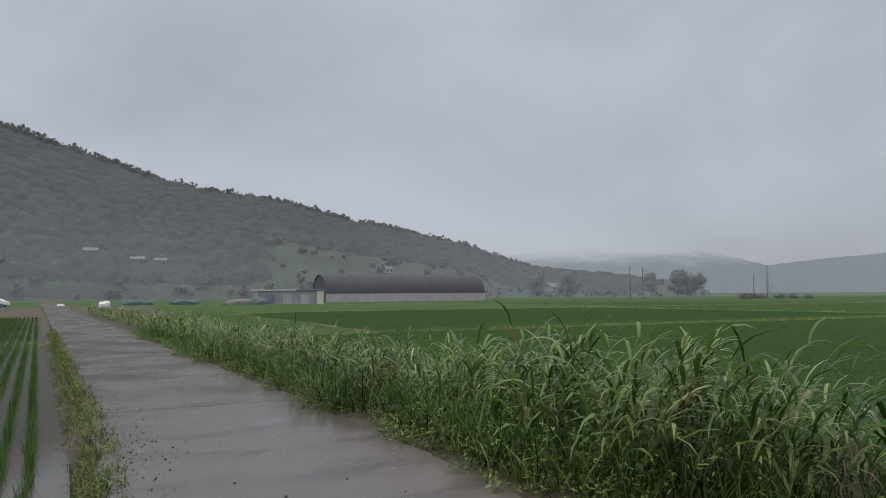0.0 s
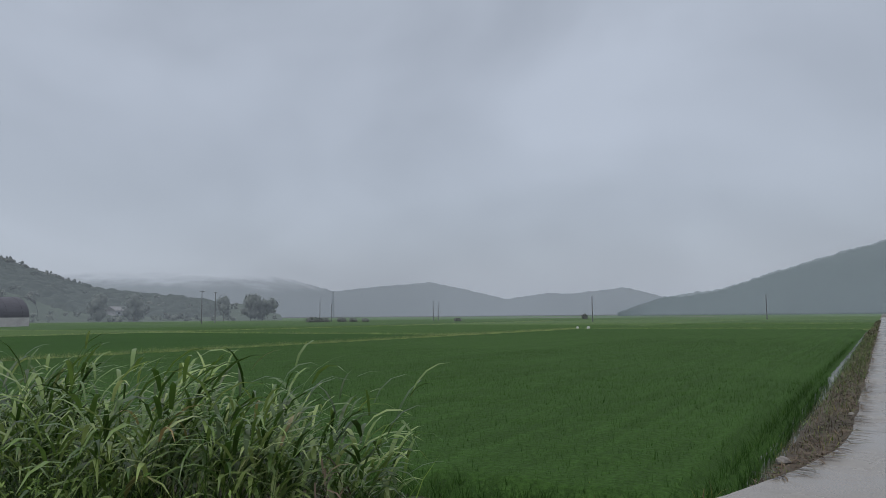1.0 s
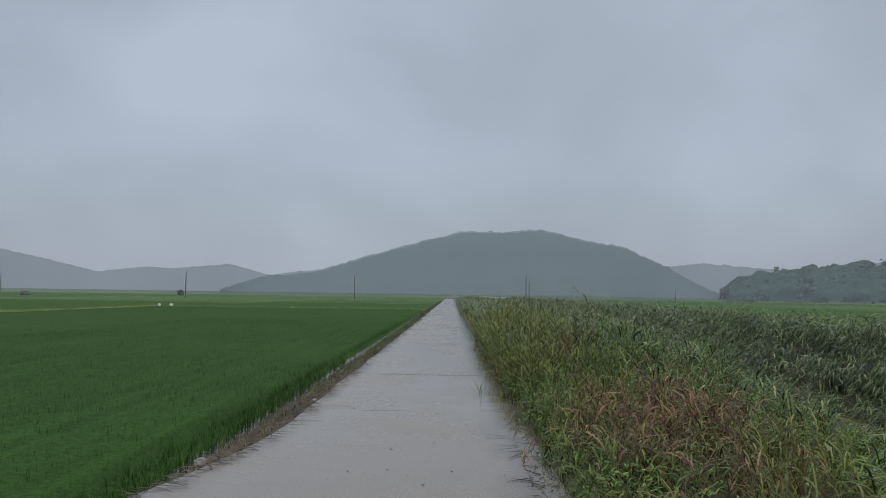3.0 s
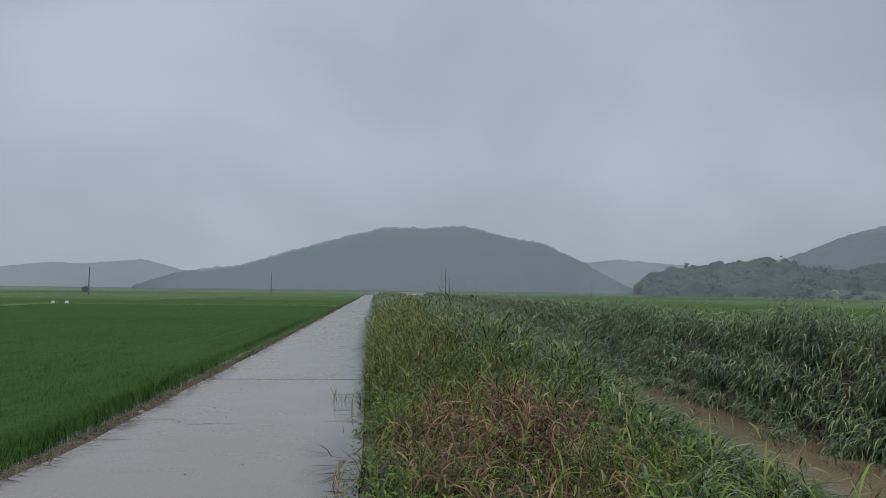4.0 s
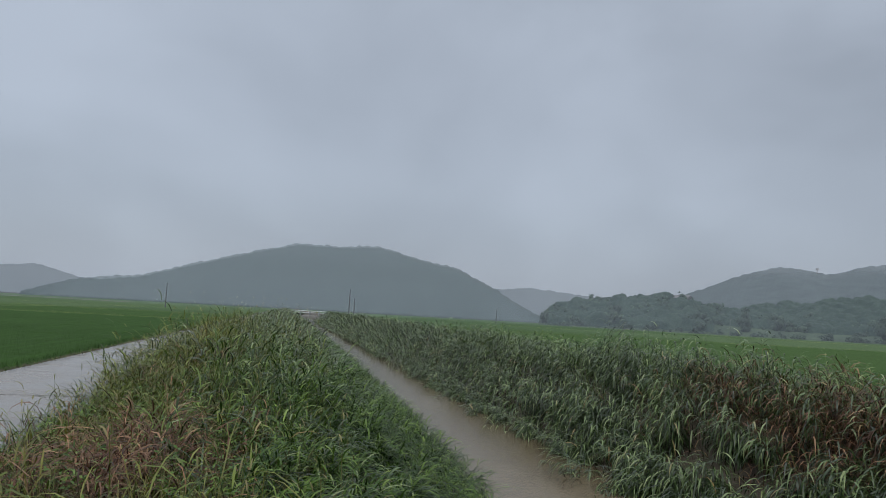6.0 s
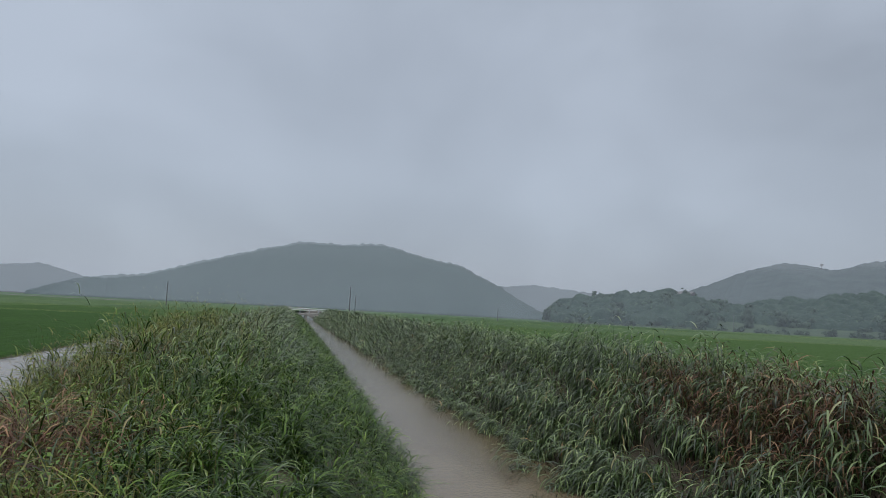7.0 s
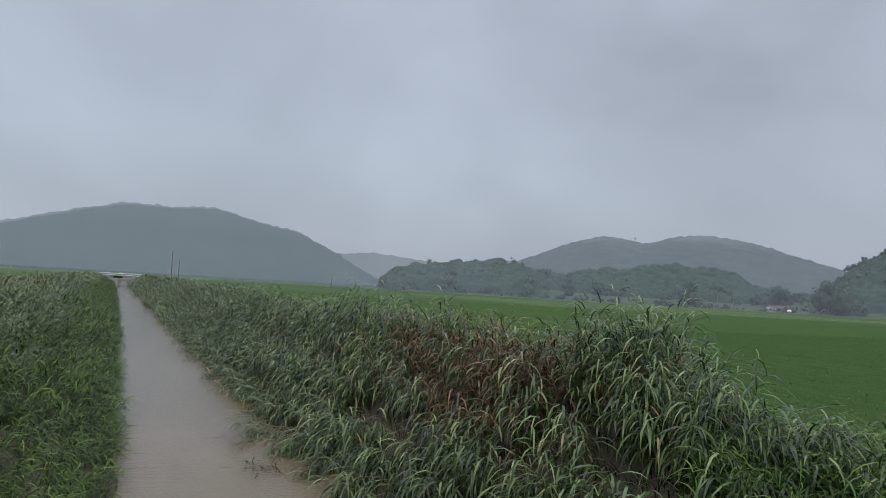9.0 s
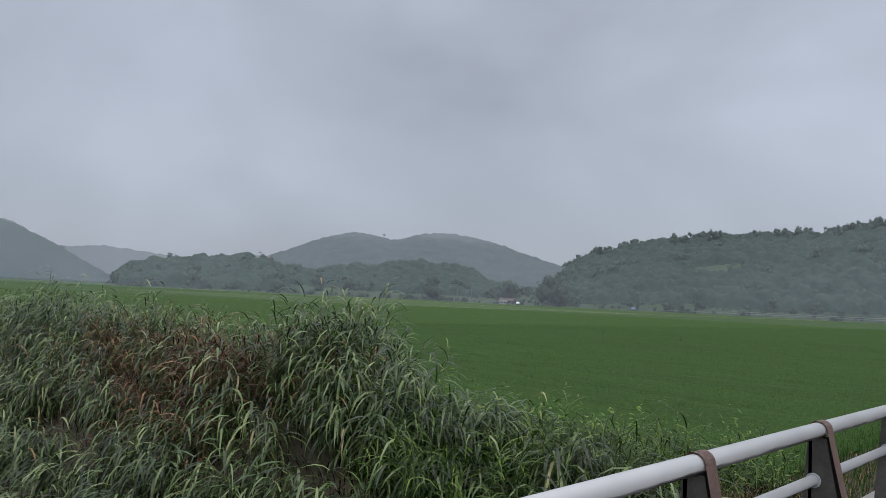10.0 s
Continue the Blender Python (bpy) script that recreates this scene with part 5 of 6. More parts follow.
herbs("weed_leaves", px, py, 0.8 * tall_, tall_, 0.09, 16, M_WEED, "leafy green weeds along the top of the bank")
ang2, rad2 = rng.uniform(0, 6.283, 34), 0.42 * np.sqrt(rng.uniform(0, 1, 34))
herbs("weed_leaves", 17.9 + rad2 * np.cos(ang2), 8.0 + rad2 * np.sin(ang2), 0.6, 0.85, 0.09, 18, M_WEED, "single leafy green weed clump by the bridge")
px, py = scatter(13.6, 17.4, 6.7, 10.8, 90)
blades("under_blades", px, py, 0.2, 0.4, 0.016, 1.8, M_SHADE_STEM, "dark blades for painted shade beside the bridge")
px, py = scatter(13.6, 17.4, 7.2, 10.8, 70)
blades("grass_blades", px, py, 0.3, 0.62, 0.010, 1.7, M_GRASS_BRIGHT, "bright green grass beside the bridge")
px, py = scatter(14.0, 18.6, 6.9, 11, 12, lambda a, b: (b > 7.9) | (a < 16.6))
herbs("weed_leaves", px, py, 0.3, 0.7, 0.06, 18, M_WEED, "leafy bright green weeds beside the bridge")
px, py = scatter(12.6, 16.6, 6.6, 7.7, 150)
blades("dry_grass", px, py, 0.25, 0.6, 0.009, 2.1, M_DRY, "tangle of brown dead grass along the kerb")
px, py = scatter(12.6, 17.6, 6.6, 7.6, 130)
blades("under_blades", px, py, 0.2, 0.5, 0.012, 1.9, M_SHADE_STEM, "dark blades for painted shade along the kerb")
px, py = scatter(16.4, 21.5, 6.6, 8.3, 170)
blades("dry_grass", px, py, 0.08, 0.24, 0.012, 1.9, M_DRY, "short brown grass at the bridge end")
px, py = scatter(15.2, 17.6, 10.6, 110, 40)
blades("grass_blades", px, py, 0.25, 0.55, 0.03, 1.5, M_GRASS_BRIGHT, "green grass between the bank and the paddy")

# ---- bridges ----


def guard_rail(length, posts, m, label, group="", strap=M_RUST, strap_label="rust-coloured steel strap", post=M_POST, post_label="dark weathered steel post", rail=M_RAIL):
    """A two-tube parapet: steel plate posts with a rusty strap, tubes that run through them. Starts at the origin and runs along x."""
    th = base("bridge_railing", m, label, "railing", group)
    bm = bmesh.new()
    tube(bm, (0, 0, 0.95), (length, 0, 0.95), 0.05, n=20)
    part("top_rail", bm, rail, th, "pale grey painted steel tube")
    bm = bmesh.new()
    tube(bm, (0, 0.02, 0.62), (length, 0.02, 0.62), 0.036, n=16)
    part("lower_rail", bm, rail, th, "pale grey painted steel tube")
    for px in posts:
        bm = bmesh.new()
        for dx in (-0.05, 0.05):                 # two plates, wider at the foot
            vs = [bm.verts.new((px + dx + e * 0.005, yy, zz)) for e in (-1, 1) for yy, zz in ((-0.05, 0.90), (0.06, 0.90), (0.12, 0.12), (-0.2, 0.12))]
            a, b = vs[:4], vs[4:]
            bm.faces.new(a[::-1])
            bm.faces.new(b)
            for i in range(4):
                bm.faces.new((a[i], a[(i + 1) % 4], b[(i + 1) % 4], b[i]))
        box(bm, px - 0.055, 0.03, 0.12, px + 0.055, 0.06, 0.88, 0.004)
        box(bm, px - 0.10, -0.27, 0.10, px + 0.10, 0.17, 0.125, 0.004)
        po = part("post", bm, post, th, post_label)
        bm = bmesh.new()                           # strap bent over the tube and down the road side
        prof = [(-0.07 - 0.22 * (0.9 - z_), z_) for z_ in (0.13, 0.3, 0.45, 0.6, 0.75, 0.86)]
        prof += [(0.06 * math.cos(a), 0.95 + 0.06 * math.sin(a)) for a in np.linspace(math.pi * 0.95, 0.05 * math.pi, 9)]
        prev = None
        for yy, zz in prof:
            row = [bm.verts.new((px + e * 0.056, yy, zz)) for e in (-1, 1)]
            if prev:
                bm.faces.new((prev[0], prev[1], row[1], row[0]))
            prev = row
        bmesh.ops.solidify(bm, geom=bm.faces[:], thickness=0.012)
        part("strap", bm, strap, po, strap_label)
        bm = bmesh.new()
        tube(bm, (px - 0.075, 0.02, 0.62), (px - 0.06, 0.02, 0.62), 0.048, n=16)
        part("collar", bm, M_STEEL, po)
    return th


bridge = base("bridge", pose(7.2, 0, 0), "low concrete road bridge over the muddy stream", "bridge")
bm = bmesh.new()
box(bm, 0.01, -0.4, -0.45, 10.6, 5.93, 0.0)
part("deck", bm, M_CURB, bridge)
bm = bmesh.new()
box(bm, 0.0, 5.93, -0.45, 10.6, 6.55, 0.12, 0.03)
part("curb", bm, M_CURB, bridge, "rough wet concrete kerb")
bm = bmesh.new()
box(bm, 4.6, 0.0, -1.9, 5.0, 6.0, -0.45)
part("pier", bm, M_CURB, bridge)
guard_rail(10.2, [0.14 + 1.77 * i for i in range(6)], pose(7.4, 6.25, 0.0), "pale grey two-tube bridge railing with rusty straps", "bridge railings")

far_bridge = base("bridge", pose(4.9, 158, 0), "small distant concrete bridge over the stream", "bridge")
bm = bmesh.new()
box(bm, 0, 0, -0.25, 9.5, 4.0, 0.15)
part("deck", bm, M_CURB, far_bridge)
bm = bmesh.new()
box(bm, 5.0, 0.3, -1.9, 5.5, 3.7, -0.25)
part("pier", bm, M_CURB, far_bridge)
for yy in (0.15, 3.85):
    guard_rail(10.5, [0.4 + 1.95 * i for i in range(6)], pose(4.6, 158 + yy, 0.15), "distant pale two-tube bridge railing", "bridge railings", M_STEEL, "pale steel strap", M_STEEL, "pale steel post", M_WHITE)

# ---- poles ----


def utility_pole(px, py, h, arms, label="grey concrete utility pole standing in the rice fields"):
    z = float(land(np.array(px), np.array(py)))
    th = base("utility_pole", pose(px, py, z, 0, 0, rng.uniform(-40, 40)), label, "utility pole", "utility poles")
    bm = bmesh.new()
    tube(bm, (0, 0, -0.2), (0, 0, h), 0.15, 0.09, 12)
    part("shaft", bm, M_POLE, th)
    for i in range(arms):
        zz = h - 0.25 - 0.7 * i
        bm = bmesh.new()
        box(bm, -0.9, -0.05, zz - 0.05, 0.9, 0.05, zz + 0.05, 0.01)
        ca = part("crossarm", bm, M_POST, th)
        for dx in (-0.8, 0, 0.8):
            bm = bmesh.new()
            tube(bm, (dx, 0, zz + 0.05), (dx, 0, zz + 0.22), 0.05, 0.03, 8)
            part("insulator", bm, M_WHITE, ca)
    return th


def polar(az, d):
    """A place d metres from the junction, az degrees east of north."""
    return 2.0 + d * math.sin(radians(az)), 3.0 + d * math.cos(radians(az))


for az, d, h, arms in ((-32.8, 250, 7.0, 0), (-32.4, 252, 6.6, 0), (-20.4, 172, 6.2, 0), (-7.7, 205, 6.7, 0), (5.95, 195, 7.7, 0), (6.2, 225, 6.0, 0), (17.3, 260, 5.2, 0), (-41.8, 235, 7.2, 0), (-40.9, 245, 6.2, 0),
                       (-50.7, 220, 9.8, 1), (-49.7, 235, 10.0, 1), (46.4, 375, 7.2, 0), (47.5, 390, 8.4, 1), (51.4, 380, 7.0, 0), (51.9, 385, 7.6, 0), (34.5, 380, 8.4, 1)):
    utility_pole(*polar(az, d), h, arms)

# ---- hills and woods ----
CX, CY = 2.0, 3.0


def hill_shape(skyline, d0, d1):
    """Ground of a hill by bearing and rise: skyline gives its crest as (bearing, angle of height)."""
    az, el = np.array([s[0] for s in skyline]), np.array([s[1] for s in skyline])
    fine = np.linspace(az[0], az[-1], 400)
    crest = np.interp(fine, az, el)
    k = np.hanning(15)
    crest = np.convolve(np.pad(crest, 7, mode="edge"), k / k.sum(), "valid")

    def at_(a, v):
        r = d0 + (d1 - d0) * v
        top = 1.6 + d1 * np.tan(np.radians(np.interp(a, fine, crest)))
        z = -0.4 + (top + 0.4) * np.clip(v, 0, 1) ** 0.85 * (1 - 0.5 * np.clip(v - 1, 0, 1))
        return CX + r * np.sin(np.radians(a)), CY + r * np.cos(np.radians(a)), z
    return at_


def hill(name, shape, a0, a1, step, material, label, amp, rows_=20, kind="structure", back=(1.25, 1.7)):
    az, vs = np.linspace(a0, a1, int((a1 - a0) / step) + 1), np.concatenate((np.linspace(0, 1, rows_), back))
    ga, gv = np.meshgrid(az, vs)
    x_, y_, z_ = shape(ga, gv)
    rough = amp * (0.35 * wave(ga * 6, gv * 30, 1.0) + (rng.uniform(-0.5, 0.5, z_.shape) if len(back) else 0.0))
    crown = 0.55 * amp * (np.sqrt(np.clip(1 - (cells(x_, y_ * 0, 8.0, 2.0) / 0.7) ** 2, 0, 1)) * (0.5 + 0.5 * wave(ga, ga * 0, 2.7)) + rng.uniform(-0.15, 0.15, z_.shape))
    z_ = z_ + np.where((gv > 0.02) & (gv < 0.99), rough, 0) + np.where((gv >= 0.99) & (gv <= 1.0), crown, 0)
    na, nv = len(az), len(vs)
    i = (np.arange(nv - 1)[:, None] * na + np.arange(na - 1)[None, :]).ravel()
    ob = arrays(name, np.stack((x_, y_, z_), 2).reshape(-1, 3), np.stack((i, i + 1, i + na + 1, i + na), 1), None, material)
    return tagged(ob, label, "hill", "", kind)


ICO = bmesh.new()
bmesh.ops.create_icosphere(ICO, subdivisions=1, radius=1.0)
ICO_V = np.array([v.co[:] for v in ICO.verts])
ICO_F = np.array([[v.index for v in f.verts] for f in ICO.faces])
ICO.free()


def crowns(name, cx, cy, cz, r, per, leaf, material, label, category="wood", squash=1.15):
    """Tree crowns: a lumpy leafy mass with many loose sprays standing out of it."""
    n = len(cx)
    k = np.repeat(np.arange(n), per)
    m = n * per
    lump = lambda d, q: 0.88 + 0.28 * np.sin(d[:, 0] * 4 + q) * np.sin(d[:, 1] * 4 + 1.7 * q) + 0.11 * np.sin(7 * d[:, 2] + q)
    stretch = np.array((1, 1, squash))
    d = rng.normal(0, 1, (m, 3))
    d /= np.linalg.norm(d, axis=1)[:, None]
    centre = np.stack((cx, cy, cz), 1)
    c = centre[k] + d * (r[k] * lump(d, k) * rng.uniform(0.8, 1.15, m))[:, None] * stretch
    nrm = d + rng.normal(0, 0.2, (m, 3)) + np.array((0, 0, 0.25))
    nrm /= np.linalg.norm(nrm, axis=1)[:, None]
    t = np.cross(nrm, rng.normal(0, 1, (m, 3)))
    t /= np.linalg.norm(t, axis=1)[:, None]
    b = np.cross(nrm, t)
    s = (leaf * rng.uniform(0.5, 1.25, m) * np.clip(r[k] / r.mean(), 0.6, 1.5))[:, None]
    v = np.stack((c - t * s - b * s * 0.5, c + t * s * rng.uniform(0.6, 1.0, (m, 1)) - b * s * rng.uniform(0.0, 0.6, (m, 1)), c + b * s), 1).reshape(-1, 3)
    q = np.repeat(np.arange(n), len(ICO_V))
    dv = np.tile(ICO_V, (n, 1))
    core = centre[q] + dv * (r[q] * 0.82 * lump(dv, q) * rng.uniform(0.9, 1.08, len(q)))[:, None] * stretch
    tri = (np.arange(n) * len(ICO_V))[:, None, None] + ICO_F[None] + 3 * m
    ob = arrays(name, np.concatenate((v, core)), None, np.concatenate(((np.arange(m) * 3)[:, None] + np.arange(3)[None, :], tri.reshape(-1, 3))), material, True)
    return tagged(ob, label, category, "", "stuff")


def wood(shape, a0, a1, v0, v1, count, r0, r1, per, leaf, material, label, keep=None, lift=0.0):
    """A stand of trees whose crowns are several lobes each, of many sizes."""
    a, v = rng.uniform(a0, a1, count), rng.uniform(v0, v1, count)
    if keep is not None:
        k = keep(a, v)
        a, v = a[k], v[k]
    x_, y_, z_ = shape(a, v)
    n = len(a)
    r = r0 + (r1 - r0) * rng.uniform(0, 1, n) ** 1.6
    q = np.repeat(np.arange(n), 8)
    off = np.clip(rng.normal(0, 0.48, (8 * n, 3)), -0.8, 0.8) * r[q][:, None]
    rr = r[q] * rng.uniform(0.20, 0.52, 8 * n)
    return crowns("woodland_trees", x_[q] + off[:, 0], y_[q] + off[:, 1], (z_ + r * 0.7 + lift)[q] + off[:, 2] * 0.85, rr, per // 5, leaf, material, label)


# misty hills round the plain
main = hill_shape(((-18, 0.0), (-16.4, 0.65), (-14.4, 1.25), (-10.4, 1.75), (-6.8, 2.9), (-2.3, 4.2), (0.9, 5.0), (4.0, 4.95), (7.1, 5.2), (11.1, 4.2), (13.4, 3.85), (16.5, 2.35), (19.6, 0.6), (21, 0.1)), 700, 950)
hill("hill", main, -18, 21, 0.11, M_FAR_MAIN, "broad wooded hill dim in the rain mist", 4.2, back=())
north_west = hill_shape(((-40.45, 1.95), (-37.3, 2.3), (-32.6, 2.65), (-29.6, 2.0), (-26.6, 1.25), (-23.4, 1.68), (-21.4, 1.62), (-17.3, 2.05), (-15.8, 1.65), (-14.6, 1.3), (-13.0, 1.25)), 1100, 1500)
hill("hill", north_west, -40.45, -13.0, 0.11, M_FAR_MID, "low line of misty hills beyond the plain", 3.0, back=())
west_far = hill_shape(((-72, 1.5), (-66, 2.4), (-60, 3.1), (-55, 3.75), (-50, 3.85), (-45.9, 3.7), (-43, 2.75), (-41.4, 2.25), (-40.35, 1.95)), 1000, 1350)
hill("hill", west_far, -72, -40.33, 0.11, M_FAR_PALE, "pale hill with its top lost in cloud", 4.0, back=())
# its west part backs the broad hill, so less sky shows through there
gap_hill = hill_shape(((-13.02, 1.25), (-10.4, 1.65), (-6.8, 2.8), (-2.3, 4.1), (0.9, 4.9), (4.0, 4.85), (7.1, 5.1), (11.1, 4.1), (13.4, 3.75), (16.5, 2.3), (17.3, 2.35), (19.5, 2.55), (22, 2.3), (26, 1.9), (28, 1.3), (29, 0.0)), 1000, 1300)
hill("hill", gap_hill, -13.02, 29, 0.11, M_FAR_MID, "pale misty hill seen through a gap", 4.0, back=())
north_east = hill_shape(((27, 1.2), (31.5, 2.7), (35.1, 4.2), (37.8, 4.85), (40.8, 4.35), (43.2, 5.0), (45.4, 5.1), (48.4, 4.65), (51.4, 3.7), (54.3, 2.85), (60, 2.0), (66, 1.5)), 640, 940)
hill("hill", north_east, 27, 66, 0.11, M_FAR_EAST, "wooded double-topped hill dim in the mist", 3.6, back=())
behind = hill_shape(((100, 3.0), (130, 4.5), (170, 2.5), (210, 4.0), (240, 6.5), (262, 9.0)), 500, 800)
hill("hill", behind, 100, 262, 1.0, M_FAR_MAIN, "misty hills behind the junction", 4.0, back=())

def crown_field(x, y, size, seed):
    """Height of a roof of rounded crowns, one to a cell, each of its own size; 1 is the usual top."""
    u, v = x / size, y / size
    iu, iv = np.floor(u), np.floor(v)
    best = np.zeros(np.shape(u))
    for du in (-1, 0, 1):
        for dv in (-1, 0, 1):
            a, b = iu + du, iv + dv
            h = [np.sin(a * p + b * q + seed) * 43758.5453 for p, q in ((127.1, 311.7), (269.5, 183.3), (419.2, 371.9))]
            h1, h2, h3 = (q - np.floor(q) for q in h)
            d = np.hypot(a + h1 - u, b + h2 - v) / (0.62 + 0.25 * h3)
            best = np.maximum(best, (0.65 + 0.6 * h3 * h3) * np.clip(1 - d * d, 0, 1) ** 0.6)
    return best


def woodland(shape, a0, a1, step, rows_, cover, tall, label, spray, leaf, roof_mat, leaf_mat):
    """A closed wood: crowns packed into one uneven leafy roof over the slope, with loose sprays on it and single crowns along its rim."""
    az, vs = np.arange(a0, a1, step), np.linspace(0, 1.06, rows_)
    ga, gv = np.meshgrid(az, vs)

    def roof(a, v):
        x_, y_, z_ = shape(a, v)
        k = smooth01(0.35, 0.6, cover(a, v) + 0.10 * wave(a, v * 12, 2.3))
        return x_, y_, z_ + k * (-0.25 * tall + tall * crown_field(x_, y_, 7.5, 1.0) + 0.42 * tall * crown_field(x_, y_, 3.1, 5.0)) - 0.5 * (1 - k), k
    x_, y_, z_, k = roof(ga, gv)
    z_ = z_ + rng.normal(0, 0.22, x_.shape)
    na, nv = len(az), len(vs)
    i = (np.arange(nv - 1)[:, None] * na + np.arange(na - 1)[None, :]).ravel()
    tagged(arrays("woodland_canopy", np.stack((x_, y_, z_), 2).reshape(-1, 3), np.stack((i, i + 1, i + na + 1, i + na), 1), None, roof_mat), label, "wood", "", "stuff")
    a, v = rng.uniform(a0, a1, spray), rng.uniform(0, 1.03, spray)
    x_, y_, z_, k = roof(a, v)
    ok = k > 0.6
    a, c = a[ok], np.stack((x_, y_, z_), 1)[ok]
    m = len(a)
    c = c + rng.normal(0, 0.3, (m, 3)) + np.array((0, 0, 0.15))
    face = np.stack((-np.sin(np.radians(a)), -np.cos(np.radians(a)), np.full(m, 0.9)), 1) + rng.normal(0, 0.25, (m, 3))
    t = np.cross(face, rng.normal(0, 1, (m, 3)))
    t /= np.linalg.norm(t, axis=1)[:, None]
    b = np.cross(face, t)
    b /= np.linalg.norm(b, axis=1)[:, None]
    s = (leaf * rng.uniform(0.4, 1.2, m))[:, None]
    vv = np.stack((c - t * s, c - b * s * rng.uniform(0.3, 0.8, (m, 1)), c + t * s * rng.uniform(0.6, 1.0, (m, 1)), c + b * s * rng.uniform(0.3, 0.8, (m, 1))), 1).reshape(-1, 3)
    tagged(arrays("woodland_sprays", vv, (np.arange(m) * 4)[:, None] + np.arange(4)[None, :], None, leaf_mat, False), "leafy sprays of " + label, "wood", "", "stuff")


# see-through sheets in place of haze, thin near the fields and denser before the woods
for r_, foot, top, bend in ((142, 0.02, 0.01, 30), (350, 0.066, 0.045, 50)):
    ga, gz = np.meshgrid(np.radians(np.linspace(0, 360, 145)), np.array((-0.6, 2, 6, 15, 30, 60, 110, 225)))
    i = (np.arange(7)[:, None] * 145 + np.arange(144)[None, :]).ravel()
    ob = arrays("haze_sheet", np.stack((CX + r_ * np.sin(ga), CY + r_ * np.cos(ga), gz), 2).reshape(-1, 3), np.stack((i, i + 1, i + 146, i + 145), 1), None, haze_sheet("haze_sheet", foot, top, bend))
    tagged(ob, "see-through pale sheet standing in for haze over the plain", "mist", "", "stuff")

# wooded ridge to the west
west = hill_shape(((-128, 8.9), (-115, 12.2), (-104, 12.4), (-96.8, 11.55), (-93.4, 10.55), (-89.7, 9.45), (-85.8, 8.35), (-81.7, 7.65), (-77.4, 7.15), (-73, 5.85), (-68.5, 5.0), (-64, 3.95), (-61.2, 3.05), (-59.2, 2.2), (-57, 1.85), (-54, 1.55), (-50, 1.1), (-46, 1.0), (-44.5, 0.0)), 400, 680)
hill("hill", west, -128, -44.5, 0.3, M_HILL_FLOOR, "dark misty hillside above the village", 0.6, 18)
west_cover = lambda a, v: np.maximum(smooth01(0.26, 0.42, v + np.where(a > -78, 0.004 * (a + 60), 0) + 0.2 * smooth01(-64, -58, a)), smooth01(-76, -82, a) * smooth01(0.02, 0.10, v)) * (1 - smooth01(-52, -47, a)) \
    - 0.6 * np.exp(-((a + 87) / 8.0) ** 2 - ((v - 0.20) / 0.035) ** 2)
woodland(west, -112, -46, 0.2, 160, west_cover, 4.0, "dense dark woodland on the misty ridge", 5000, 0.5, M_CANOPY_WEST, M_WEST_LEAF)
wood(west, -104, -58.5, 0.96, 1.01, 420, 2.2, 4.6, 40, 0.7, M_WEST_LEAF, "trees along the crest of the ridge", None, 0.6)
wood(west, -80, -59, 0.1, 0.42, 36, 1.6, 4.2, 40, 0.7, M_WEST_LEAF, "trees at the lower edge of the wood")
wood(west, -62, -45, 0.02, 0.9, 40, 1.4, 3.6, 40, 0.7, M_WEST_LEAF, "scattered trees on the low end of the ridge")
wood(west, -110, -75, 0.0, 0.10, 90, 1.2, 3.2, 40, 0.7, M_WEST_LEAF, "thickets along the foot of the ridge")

# wood east of the plain
east = hill_shape(((53.2, 0.0), (54.0, 1.7), (55.2, 2.9), (57, 3.6), (59.7, 4.35), (62.4, 4.9), (65.4, 5.1), (68, 5.35), (71.3, 5.4), (74.1, 5.7), (76.4, 6.25), (82, 7.0), (92, 6.6), (102, 4.8)), 375, 520)
hill("hill", east, 53.2, 102, 0.3, M_MEADOW, "green meadow slope below a wood", 0.4, 16)
glade = lambda a, v: np.exp(-((a - 65.5) / 5.5) ** 2 - ((v - 0.46 - 0.012 * (a - 65)) / 0.13) ** 2) + 0.8 * np.exp(-((a - 62) / 5.0) ** 2 - ((v - 0.16) / 0.1) ** 2) + 0.55 * np.exp(-((a - 73) / 3.0) ** 2 - ((v - 0.3) / 0.12) ** 2)
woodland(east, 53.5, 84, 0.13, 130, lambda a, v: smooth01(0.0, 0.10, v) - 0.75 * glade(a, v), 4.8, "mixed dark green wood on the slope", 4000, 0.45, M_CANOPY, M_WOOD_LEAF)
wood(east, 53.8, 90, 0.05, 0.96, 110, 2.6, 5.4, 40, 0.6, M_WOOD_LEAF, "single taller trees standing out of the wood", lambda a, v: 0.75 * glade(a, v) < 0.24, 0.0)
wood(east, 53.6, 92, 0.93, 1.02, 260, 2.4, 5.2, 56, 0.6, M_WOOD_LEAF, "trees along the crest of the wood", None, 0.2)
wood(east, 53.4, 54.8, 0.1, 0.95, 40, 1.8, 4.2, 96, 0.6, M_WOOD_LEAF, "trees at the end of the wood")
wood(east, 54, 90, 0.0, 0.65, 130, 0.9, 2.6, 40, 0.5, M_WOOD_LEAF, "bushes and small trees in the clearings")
# copse on the plain and the trees round the eastern village
copse = hill_shape(((20.4, 0.0), (21.2, 0.8), (23.3, 1.45), (26.1, 1.8), (29.4, 2.2), (31.5, 1.95), (34, 1.25), (38, 0.85), (44, 0.75), (50, 0.65), (54, 0.55), (57, 0.1)), 385, 460)
hill("hill", copse, 20.4, 57, 0.3, M_MEADOW, "gentle green rise with gardens below the hills", 0.3, 12)
